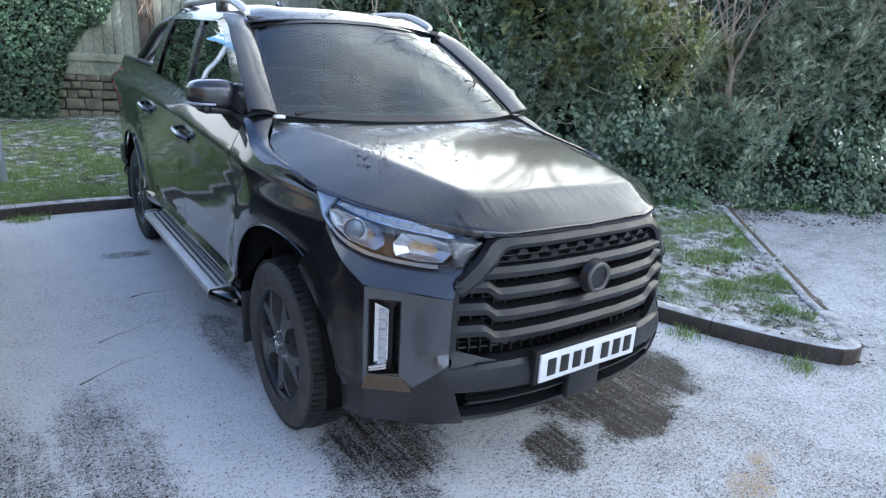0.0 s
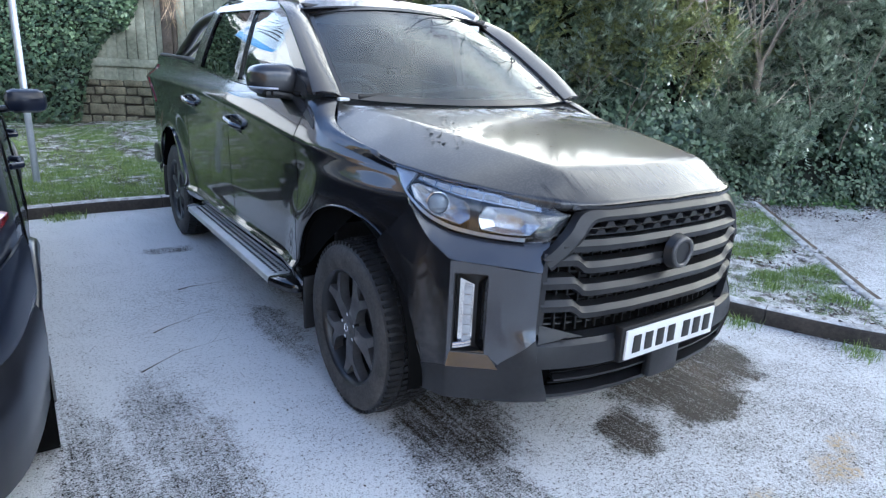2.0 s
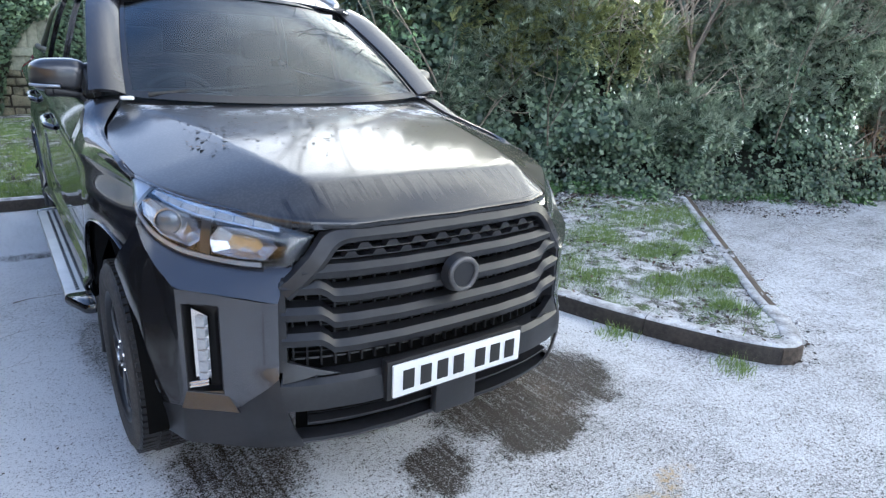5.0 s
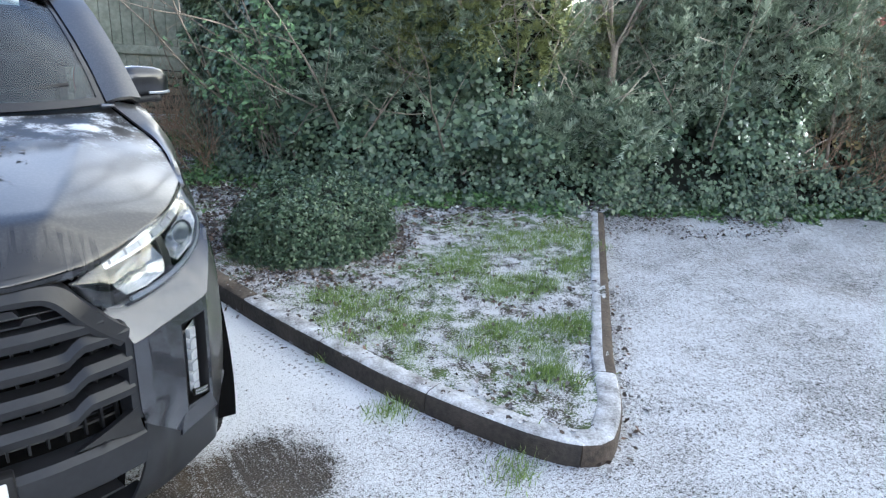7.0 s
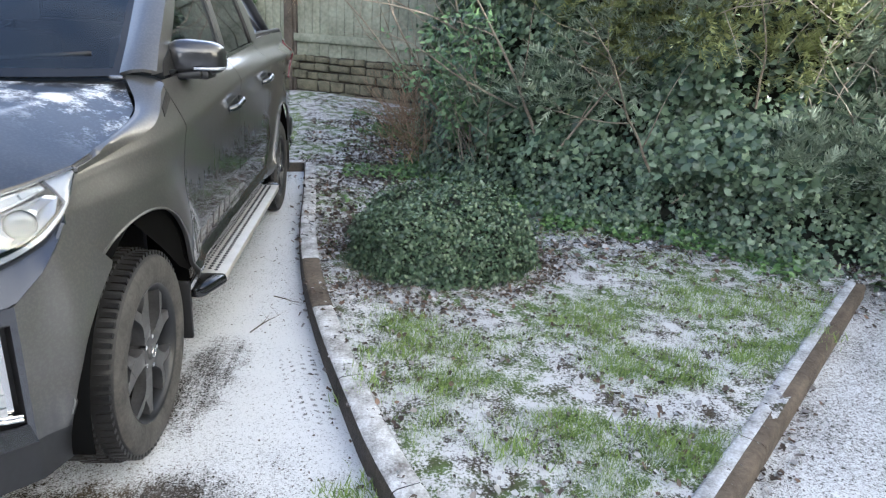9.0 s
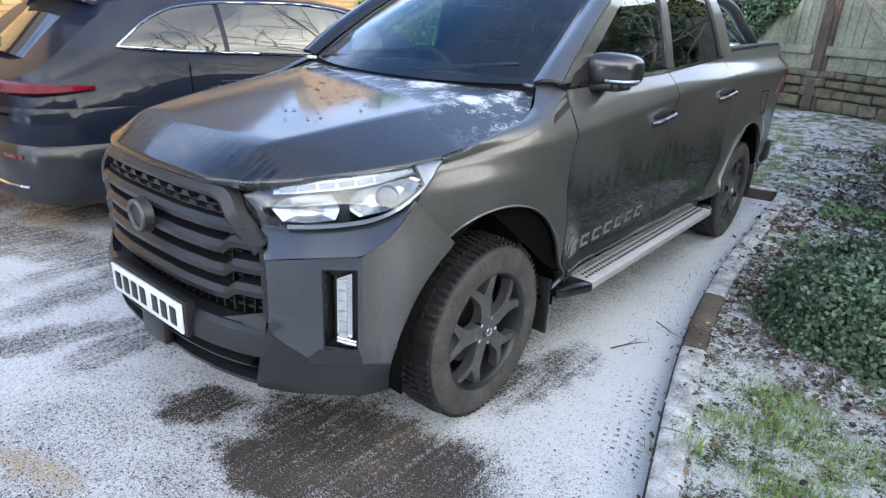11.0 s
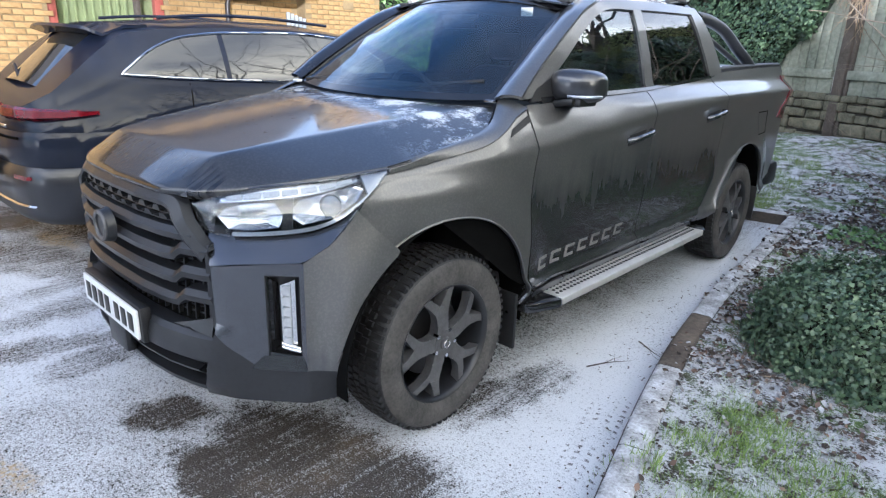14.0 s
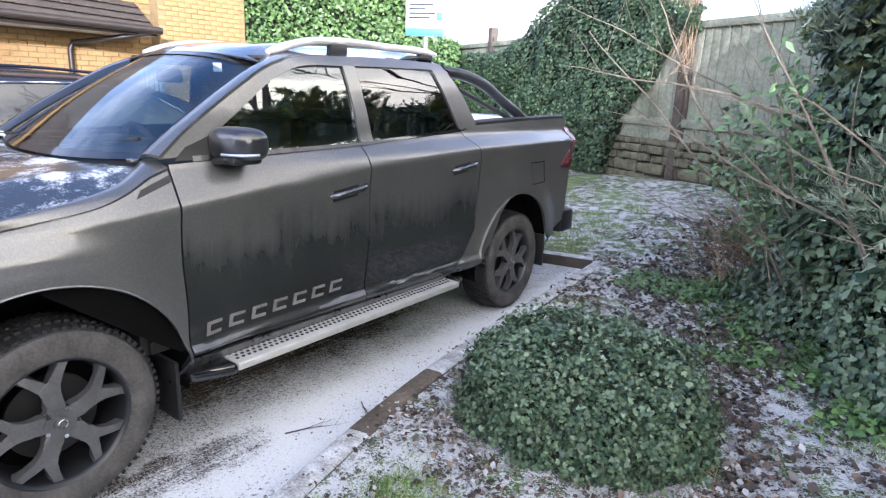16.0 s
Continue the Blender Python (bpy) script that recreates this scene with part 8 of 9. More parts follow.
    for cx, cz, rad, cnt in ((3.5, 2.3, 0.75, 190), (4.1, 1.85, 0.55, 150), (3.0, 2.7, 0.8, 150), (4.4, 2.3, 0.5, 120), (4.6, 1.5, 0.4, 60), (5.3, 2.1, 0.4, 70), (3.6, 1.5, 0.4, 60), (2.5, 2.4, 0.6, 70)):
        i0 = int(np.argmin(abs(HEDGE[:, 0] - cx)))
        for _ in range(cnt):
            i = min(238.0, max(0.0, i0 + rng.normal(0, 7 * rad)))
            p, o = hedge_pt(i, min(hedge_top(HEDGE[int(i)][0]) + rng.uniform(-0.3, 0.08), max(0.5, cz + rng.normal(0, 0.5 * rad))))
            stems.append((p + np.array([o[0], o[1], 0]) * rng.uniform(0.0, 0.22), np.array([o[0], o[1], 0]) * 0.8 + rng.normal(0, 0.45, 3) + np.array((0, 0, 0.05)), rng.uniform(0.16, 0.40)))
    feathers("fronds", stems, 26, 0.075, M_FROND)
    # fine grey-green sprays, thick on the far stretch
    stems = []
    while len(stems) < 4200:
        i = rng.uniform(60, 215)
        x = HEDGE[int(i)][0]
        h = rng.uniform(0.25, 1.03) ** 0.8 * hedge_top(x)
        p, o = hedge_pt(i, h)
        if wave(p[0], p[1], p[2], 1.2, 55) < 0.16 - 0.60 * smooth01(4.6, 5.8, x) + rng.normal(0, 0.06):
            continue
        stems.append((p + np.array([o[0], o[1], 0]) * rng.uniform(0.0, 0.20), np.array([o[0], o[1], 0]) * 0.6 + np.array((-0.35, 0.2, 0.35)) + rng.normal(0, 0.35, 3), rng.uniform(0.15, 0.38)))
    feathers("sprays", stems, 20, 0.085, M_SPRAY)
    # ground ivy before the hedge
    at, size = [], []
    while len(at) < 14000:
        i = rng.uniform(20, 239)
        k = int(min(i, 238))
        p, o = hedge_pt(i * 0.9999, 0.0)
        d = abs(rng.normal(0, 0.24))
        q = p + np.array([o[0], o[1], 0]) * (d - 0.25)
        if wave(q[0], q[1], 0, 2.5, 5) - d < -0.55:
            continue
        z = (turf_z(q[0], q[1]) if q[0] < 4.6 else ground_z(q[0], q[1])) + rng.uniform(0.005, 0.10) * max(0.15, 1 - d * 1.6)
        at.append((q[0], q[1], z))
        size.append(rng.uniform(0.028, 0.055))
    scatter("ground_leaves", at, np.tile((0, 0, 1.0), (len(at), 1)), np.array(size), IVY_SHAPE, IVY_FACES, M_IVYLOW, parent=hd, tip=0.45)


M_IVYLOW = mat("low_ivy_leaf", (0.035, 0.085, 0.025), 0.45, 0.0, 0.3, 1.3, second=(0.17, 0.28, 0.085), island=True)
M_SPRAY = mat("grey_green_spray", (0.145, 0.19, 0.125), 0.6, 0.0, 0.3, 1.3, second=(0.48, 0.55, 0.40), island=True)
build_hedge()


def twig_mesh(v, f, start, way, length, radius, depth, rnd, bend=0.25, droop=-0.02, fork=2, sides=5):
    """A branch with side shoots, added to lists."""
    n = max(4, int(length / 0.12))
    pts, rad = [Vector(start)], [radius]
    d = Vector(way).normalized()
    for k in range(n):
        d = (d + Vector((rnd.gauss(0, bend), rnd.gauss(0, bend), rnd.gauss(0, bend) + droop)) * 0.35).normalized()
        pts.append(pts[-1] + d * (length / n))
        rad.append(radius * (1 - 0.8 * (k + 1) / n))
    a, b = tube_mesh(pts, rad, sides if radius > 0.006 else 4, False)
    o = len(v)
    v.extend(a)
    f.extend([[o + i for i in q] for q in b])
    if depth > 0:
        for _ in range(fork):
            k = rnd.randint(max(1, n // 4), n - 1)
            side = Vector((rnd.gauss(0, 1), rnd.gauss(0, 1), rnd.gauss(0.25, 0.8))).normalized()
            w = ((pts[k + 1] - pts[k]).normalized() + side * 0.85).normalized()
            twig_mesh(v, f, pts[k], w, length * rnd.uniform(0.35, 0.65), rad[k] * 0.7, depth - 1, rnd, bend, droop, fork, sides)
    return pts, rad


M_SHRUBLEAF = mat("light_green_shrub_leaf", (0.05, 0.105, 0.045), 0.4, 0.0, 0.3, 1.3, second=(0.21, 0.33, 0.14), island=True)


def build_branches():
    rnd = random.Random(21)
    # bare shoots that lean out of the hedge, each one a thing of its own
    starts = [((2.35, 4.6, 0.75), (-0.55, -0.75, 0.75), 2.3, 0.016), ((2.5, 4.2, 0.55), (-0.9, -0.3, 0.85), 2.2, 0.015), ((2.7, 3.75, 0.5), (-0.25, -0.85, 0.35), 1.5, 0.010), ((2.6, 3.9, 1.4), (-0.75, -0.35, 0.5), 1.7, 0.012),
              ((3.1, 3.3, 0.6), (-0.5, 0.0, 1.0), 1.9, 0.017), ((3.2, 3.2, 0.5), (0.4, -0.3, 1.0), 1.6, 0.014), ((3.9, 2.6, 0.4), (-0.5, -0.3, 0.95), 2.0, 0.013), ((3.7, 2.75, 0.9), (-0.9, -0.35, 0.15), 1.0, 0.007),
              ((4.4, 2.3, 1.1), (-0.4, -0.5, 0.9), 1.4, 0.010), ((5.9, 1.5, 0.9), (-0.7, -0.2, 0.7), 1.5, 0.010), ((6.3, 1.3, 0.6), (-0.3, -0.2, 1.0), 1.9, 0.010), ((6.8, 1.1, 1.0), (0.1, -0.2, 1.0), 1.8, 0.010),
              ((7.7, 0.7, 0.2), (-0.45, 0.1, 1.0), 2.6, 0.022), ((7.2, 0.8, 0.6), (0.9, -0.2, 0.4), 1.3, 0.010), ((2.2, 5.6, 0.5), (-0.5, -0.4, 0.7), 1.6, 0.012), ((2.2, 5.0, 0.35), (-0.8, -0.3, 0.25), 1.3, 0.008),
              ((2.75, 3.7, 0.35), (-0.35, -0.25, 1.0), 2.0, 0.020), ((2.9, 3.5, 0.9), (-0.9, -0.2, 0.45), 1.6, 0.011), ((3.3, 3.1, 1.5), (0.8, -0.35, -0.35), 1.3, 0.009), ((4.1, 2.5, 1.5), (-0.6, -0.35, 0.5), 1.2, 0.009), ((4.0, 2.5, 0.3), (0.7, -0.2, 0.7), 1.3, 0.009), ((2.3, 4.4, 1.5), (-0.9, -0.2, 0.3), 1.8, 0.010)]
    for s, w, ln, r in starts:
        s = (s[0], s[1], ground_z(s[0], s[1]) + s[2])
        r = r * 0.95
        ob = thing("bare_branch", s, "thin bare winter branch arching out of the hedge", "branch", "bare branches of the hedge")
        v, f = [], []
        pts, rad = twig_mesh(v, f, s, w, ln, r, 0, rnd, 0.22, -0.01, 0)
        link_mesh("stem", v, f, M_TWIG, ob, smooth=60)
        for k in (len(pts) // 4, len(pts) // 2, len(pts) * 2 // 3, len(pts) - 3):
            d = (pts[k + 1] - pts[k]).normalized()
            side = Vector((rnd.gauss(0, 1), rnd.gauss(0, 1), rnd.gauss(0.2, 0.8))).normalized()
            v, f = [], []
            twig_mesh(v, f, pts[k], d + side * 0.8, ln * rnd.uniform(0.25, 0.5), rad[k] * 0.6, 0, rnd, 0.25, -0.01, 0)
            link_mesh("shoot", v, f, M_TWIG, ob, smooth=60)
    # a loose shrub of light green leaves on thin stems at the hedge's end
    shrub = thing("leafy_shrub", (2.62, 4.05, turf_z(2.3, 4.05)), "loose light green leafy shrub beside the fence", "shrub")
    at, nr, size = [], [], []
    for _ in range(34):
        a = Vector((2.62 + rnd.uniform(-0.12, 0.12), 4.05 + rnd.uniform(-0.3, 0.3), turf_z(2.3, 4.05) + rnd.uniform(0.1, 0.5)))
        v, f = [], []
        pts, rad = twig_mesh(v, f, a, (rnd.uniform(-0.75, 0.15), rnd.uniform(-0.35, 0.3), 1.0), rnd.uniform(0.8, 1.55), 0.006, 0, rnd, 0.25, -0.05, 0, 4)
        link_mesh("stem", v, f, M_TWIG, shrub, smooth=60)
        for k in range(len(pts) // 3, len(pts)):
            for _ in range(6):
                q = pts[k] + Vector((rnd.gauss(0, 0.055), rnd.gauss(0, 0.055), rnd.gauss(0, 0.05)))
                at.append(tuple(q))
                nr.append((rnd.gauss(-0.2, 0.4), rnd.gauss(-0.5, 0.4), 0.7))
                size.append(rnd.uniform(0.045, 0.085))
    scatter("leaves", at, nr, np.array(size), OVAL_SHAPE, OVAL_FACES, M_SHRUBLEAF, parent=shrub, tip=0.45)
    hedge = bpy.data.objects["ivy_hedge"]
    v, f = [], []
    for _ in range(230):
        i = rnd.uniform(95, 205)
        p, o = hedge_pt(i, rnd.uniform(0.5, 1.0) * hedge_top(HEDGE[int(i)][0]))
        p = Vector(p) + Vector((o[0], o[1], 0)) * rnd.uniform(0.05, 0.25)
        twig_mesh(v, f, p, (rnd.gauss(-0.1, 0.6), rnd.gauss(-0.15, 0.4), rnd.uniform(0.1, 1.2)), rnd.uniform(0.4, 1.1), 0.0055, 1, rnd, 0.28, -0.02, 3, 4)
    link_mesh("twig_tangle", v, f, M_PALETWIG, hedge, "fine pale bare twigs before the leaves", 60)["kind"] = "stuff"
    # small bare tree in front of the hedge
    tree = thing("bare_tree", (5.38, 2.02, 0.1), "slender leafless tree standing in the ivy hedge", "tree")
    tr = [(5.38, 2.0, 0.05), (5.38, 1.98, 0.7), (5.40, 1.97, 1.2), (5.39, 1.97, 1.65)]
    tube("trunk", tr, [0.06, 0.05, 0.044, 0.04], M_TWIG, tree, sides=10)
    for w in ((-0.5, 0.1, 1.0), (0.35, -0.1, 1.0), (0.05, 0.25, 1.0), (0.6, -0.1, 0.9), (-0.3, -0.1, 1.0)):
        v, f = [], []
        twig_mesh(v, f, (5.39, 1.97, 1.55 + rnd.uniform(0, 0.12)), w, 2.1, 0.018, 2, rnd, 0.22, 0.02, 5)
        link_mesh("limb", v, f, M_TWIG, tree, smooth=60)["kind"] = "stuff"
    # brown thicket at the far end and below the hedge
    v, f = [], []
    for _ in range(520):
        x = rnd.uniform(7.5, 11.0)
        y = np.interp(x, HEDGE[:, 0], HEDGE[:, 1]) + rnd.uniform(-0.1, 0.5)
        twig_mesh(v, f, (x, y, 0.1), (rnd.gauss(0, 0.5), rnd.gauss(-0.1, 0.5), 1), rnd.uniform(0.8, 2.6), 0.006, 1, rnd, 0.35, -0.05, 3, 4)
    tips = [(rng.uniform(7.6, 10.8), 0, rng.uniform(0.3, 2.5)) for _ in range(1700)]
    tips = [(x, float(np.interp(x, HEDGE[:, 0], HEDGE[:, 1])) + rng.uniform(-0.15, 0.5), z) for x, _, z in tips]
    scatter("thicket_leaves", tips, np.tile((-0.5, -0.6, 0.4), (len(tips), 1)), rng.uniform(0.04, 0.09, len(tips)), OVAL_SHAPE, OVAL_FACES, M_THICKET, "yellow-green and tan leaves in the bramble thicket", "leaves", tip=0.8)
    ob = link_mesh("bramble_thicket", v, f, M_BROWN, smooth=60)
    tagged(ob, "brown leafless bramble thicket at the end of the hedge", "shrub", kind="stuff")
    v, f = [], []
    for _ in range(150):
        x = rnd.uniform(1.85, 2.55)
        y = rnd.uniform(4.3, 7.2)
        twig_mesh(v, f, (x, y, turf_z(x, y)), (rnd.gauss(-0.3, 0.5), rnd.gauss(-0.2, 0.5), 0.9), rnd.uniform(0.4, 1.1), 0.005, 1, rnd, 0.35, -0.05, 3, 4)
    ob = link_mesh("twiggy_undergrowth", v, f, M_BROWN, smooth=60)
    tagged(ob, "brown twiggy undergrowth beside the hedge foot", "shrub", kind="stuff")
    # fallen twigs on the frost
    for x, y, a, ln in ((-1.58, 0.72, 35, 0.75), (-1.45, 1.15, 20, 0.5), (1.05, 0.85, 60, 0.4), (1.1, 1.3, -30, 0.35), (-1.2, 1.75, 25, 0.4)):
        v, f = [], []
        twig_mesh(v, f, (x, y, 0.008), (math.cos(radians(a)), math.sin(radians(a)), 0.0), ln * 0.8, 0.0035, 1, rnd, 0.45, 0.0, 3, 4)
        v = [Vector((p[0], p[1], max(0.003, min(0.02, p[2])))) for p in v]
        ob = link_mesh("fallen_twig", v, f, M_BARK, smooth=60)
        tagged(ob, "dark fallen twig lying on the frosty asphalt", "twig", "fallen twigs")


M_THICKET = mat("tan_thicket_leaf", (0.18, 0.15, 0.05), 0.6, 0.0, 0.3, 2, second=(0.42, 0.36, 0.16), island=True)
M_PALETWIG = mat("pale_twig", (0.24, 0.21, 0.16), 0.85, 0.0, 0.3, 9, second=(0.50, 0.45, 0.36))
M_BROWN = mat("brown_bramble", (0.16, 0.10, 0.06), 0.85, 0.0, 0.3, 5, second=(0.42, 0.30, 0.20), island=True)
build_branches()


def build_bush():
    """The low clipped mound on the island."""
    bu = thing("ivy_mound", (2.10, 1.72, 0.12), "low rounded ivy-covered mound of dark green leaves", "bush")
    def r_at(a, e):
        lump = 1 + 0.15 * wave(math.cos(a), math.sin(a), e, 1.6, 3) + 0.09 * wave(math.cos(a) * 2, math.sin(a) * 2, e * 2, 2.2, 8)
        return lump
    def pt(a, e, k=1.0):
        l = r_at(a, e) * k
        c = math.cos(e) ** 0.75
        return np.array((2.10 + 0.625 * l * math.cos(a) * c, 1.72 + 0.48 * l * math.sin(a) * c, 0.10 + 0.47 * l * math.sin(e)))
    verts, faces = [], []
    for e in np.linspace(0, math.pi / 2 - 0.02, 10):
        for a in np.linspace(0, 2 * math.pi, 32, endpoint=False):
            verts.append(pt(a, e, 0.90))
    for j in range(9):
        for i in range(32):
            faces.append([j * 32 + i, j * 32 + (i + 1) % 32, (j + 1) * 32 + (i + 1) % 32, (j + 1) * 32 + i])
    # dark core under the leaves paints the mound's inner shade
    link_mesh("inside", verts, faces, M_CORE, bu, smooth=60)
    at, nr, size = [], [], []
    for _ in range(21000):
        a, e = rng.uniform(0, 2 * math.pi), math.asin(rng.uniform(0, 1))
        p = pt(a, e, 0.93 + abs(rng.normal(0, 0.055)) + 0.10 * wave(math.cos(a) * 3, math.sin(a) * 3, e * 3, 2.0, 5))
        at.append(p)
        nr.append((math.cos(a) * math.cos(e), math.sin(a) * math.cos(e), math.sin(e) + 0.2))
        size.append(rng.uniform(0.014, 0.031))
    scatter("leaves", at, nr, np.array(size), IVY_SHAPE, IVY_FACES, M_BUSHLEAF, parent=bu, tip=0.8)
    at, nr, size = [], [], []
    for _ in range(900):
        a, e = rng.uniform(0, 2 * math.pi), math.asin(min(1.0, rng.uniform(0.55, 1.1)))
        at.append(pt(a, e, 1.0 + abs(rng.normal(0, 0.02))))
        nr.append((0, 0, 1))
        size.append(rng.uniform(0.014, 0.026))
    scatter("frosted_leaves", at, nr, np.array(size), IVY_SHAPE, IVY_FACES, M_PALELEAF, parent=bu, tip=0.5)
    # dead stalks and trailing shoots round the foot
    at, nr, size = [], [], []
    for _ in range(1500):
        a = rng.uniform(0, 2 * math.pi)
        if wave(math.cos(a), math.sin(a), 0, 2.4, 17) < rng.uniform(-0.35, 0.25):
            continue
        k = 1.0 + abs(rng.normal(0.0, 0.13))
        p = pt(a, rng.uniform(0.0, 0.18), k)
        at.append((p[0], p[1], max(turf_z(p[0], p[1]), p[2] - 0.06)))
        nr.append((math.cos(a) * 0.9, math.sin(a) * 0.9, rng.uniform(0.1, 0.9)))
        size.append(rng.uniform(0.025, 0.060))
    scatter("dry_fringe", at, nr, np.array(size), BLADE_SHAPE[:, [0, 2, 1]] * np.array((0.8, 1.0, 1.0)), BLADE_FACES, M_STRAW, parent=bu, tip=0.7)


M_STRAW = mat("dead_stalk", (0.075, 0.052, 0.036), 0.8, 0.0, 0.3, 2, second=(0.27, 0.21, 0.15), island=True)
M_PALELEAF = mat("frost_edged_leaf", (0.08, 0.13, 0.08), 0.6, 0.0, 0.3, 2, second=(0.25, 0.32, 0.24), island=True)
build_bush()


def build_fence_ivy():
    iv = thing("fence_ivy", fence_pt(-2.5), "dense dark ivy hanging over the timber fence", "ivy")
    def top(s):
        return float(np.interp(s, [-8.2, -5.0, -4.2, -3.4, -2.6, -1.9, -1.0, -0.3, 0.3], [2.4, 2.4, 2.7, 3.15, 3.5, 3.6, 3.4, 3.0, 2.75]))
    def low(s):
        return float(np.interp(s, [-8.2, -1.45, -1.15, -0.85, -0.55, -0.35, 0.3], [0.1, 0.15, 1.25, 1.72, 1.80, 2.3, 2.62]))
    def out(s, z):
        return 0.20 + 0.13 * wave(s, z, 0, 1.1, 2) + 0.08 * wave(s, z, 0, 2.9, 6) + 0.10 * max(0, z - 2.4)
    verts = []
    ss = np.linspace(-8.2, 0.15, 70)
    for v in np.linspace(0, 1, 12):
        for s in ss:
            z = low(s) + (top(s) - low(s)) * v
            verts.append(fence_pt(s, max(0.03, out(s, z) - 0.13) * (1 if 0.02 < v < 0.98 else 0.2), z))
    # dark sheet under the ivy leaves, painted as the shade between them
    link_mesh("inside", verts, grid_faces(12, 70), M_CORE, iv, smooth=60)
    at, nr, size = [], [], []
    while len(at) < 30000:
        s = rng.uniform(-8.2, 0.25)
        z = rng.uniform(low(s) - 0.05, top(s) + 0.05)
        o = out(s, z) * min(1, 6 * (top(s) + 0.1 - z)) * min(1.0, 0.4 + 3 * abs(z - low(s) + 0.05))
        p = fence_pt(s, max(0.03, o - abs(rng.normal(0, 0.05)) + 0.03), z)
        at.append(p)
        nr.append((FENCE_N.x, FENCE_N.y, 0.5))
        size.append(rng.uniform(0.035, 0.075))
    scatter("leaves", at, nr, np.array(size), IVY_SHAPE, IVY_FACES, M_FENCEIVY, parent=iv, tip=0.35)
    at, nr, size = [], [], []
    for _ in range(1500):
        s = rng.uniform(-3.2, 0.1)
        z = top(s) + rng.uniform(-0.25, 0.15)
        at.append(fence_pt(s, rng.uniform(0.0, 0.3), z))
        nr.append((FENCE_N.x * 0.4, FENCE_N.y * 0.4, 1))
        size.append(rng.uniform(0.03, 0.06))
    scatter("pale_leaves", at, nr, np.array(size), OVAL_SHAPE, OVAL_FACES, M_IVYPALE, parent=iv, tip=0.5)
    # dry clinging stems at the post head
    v, f = [], []
    rnd = random.Random(5)
    for _ in range(60):
        p = fence_pt(rnd.uniform(-0.10, 0.18), 0.10, rnd.uniform(2.2, 2.9))
        twig_mesh(v, f, p, (rnd.gauss(0, 0.3), rnd.gauss(-0.2, 0.2), rnd.choice((-1, 1))), rnd.uniform(0.3, 0.7), 0.006, 1, rnd, 0.3, -0.02, 2, 4)
    ob = link_mesh("dry_stem", v, f, M_DRY, iv, smooth=60)
    ob["kind"] = "stuff"
    # tall ivy at the end of the brick pier, behind the sign
    iw = thing("tall_ivy", (-6.4, 9, 0), "tall bank of ivy between the brick pier and the fence", "ivy")
    line = smoothline([(-6.75, 6.1), (-6.45, 7.6), (-6.1, 9.2), (-5.9, 11.0), (-6.2, 12.6)], 60)
    verts = []
    for v_ in np.linspace(0, 1, 10):
        for x, y in line:
            h = np.interp(y, [6, 7.5, 9.5, 10.5, 12.6], [4.6, 4.4, 3.9, 2.7, 2.5])
            verts.append((x - 0.15 + 0.25 * wave(x, y, v_ * h, 1.0, 2), y, v_ * h))
    link_mesh("inside", verts, grid_faces(10, 60), M_CORE, iw, smooth=60)
    at, nr, size = [], [], []
    for _ in range(21000):
        k = rng.integers(0, 60)
        x, y = line[k] + rng.normal(0, 0.05, 2)
        h = float(np.interp(y, [6, 7.5, 9.5, 10.5, 12.6], [4.6, 4.4, 3.9, 2.7, 2.5]))
        z = rng.uniform(0, 1) * (h + 0.1)
        at.append((x - 0.05 + 0.25 * wave(x, y, z, 1.0, 2) + rng.uniform(-0.1, 0.16), y, z))
        nr.append((0.8, -0.4, 0.5))
        size.append(rng.uniform(0.05, 0.10))
    scatter("leaves", at, nr, np.array(size), IVY_SHAPE, IVY_FACES, M_IVYLOW, parent=iw, tip=0.7)


def build_shrub():
    """Evergreen growth behind the fence."""
    sh = thing("evergreen_shrub", fence_pt(4, -1.3), "dark evergreen shrub growing behind the timber fence", "shrub")
    def lift(s):
        return 4.0 + 0.30 * wave(s, 0, 0, 0.8, 5) + 0.18 * wave(s, 0, 0, 2.1, 8)
    def bulge(s, z):
        return 0.35 * wave(s, z, 0, 0.8, 3) + 0.18 * wave(s, z, 0, 2.2, 9)
    verts = []
    ss = np.linspace(1.6, 7.0, 40)
    for v in np.linspace(0, 1, 9):
        for s in ss:
            z = v * (lift(s) - 0.1)
            verts.append(fence_pt(s, -1.15 + bulge(s, z) - 0.4 * v, z))
    for s in ss:
        verts.append(fence_pt(s, -3.2, lift(s) - 0.3))
    link_mesh("inside", verts, grid_faces(10, 40), M_CORE, sh, smooth=60)
    at, nr = [], []
    for _ in range(9000):
        s, v = rng.uniform(1.5, 7.0), rng.uniform(0.45, 1.03)
        z = v * lift(s)
        back = rng.uniform(0, 1.6) if v > 0.97 else 0.0
        at.append(fence_pt(s, -1.02 + bulge(s, z) - 0.4 * v - back + rng.uniform(-0.08, 0.12), z))
        nr.append((FENCE_N.x, FENCE_N.y, 0.5))
    scatter("leaves", at, nr, rng.uniform(0.05, 0.11, len(at)), OVAL_SHAPE, OVAL_FACES, M_FROND, parent=sh, tip=0.7)


build_shrub()
M_DRY = mat("dry_pale_stem", (0.24, 0.17, 0.10), 0.85, 0.0, 0.3, 5, second=(0.46, 0.36, 0.24), island=True)
build_fence_ivy()


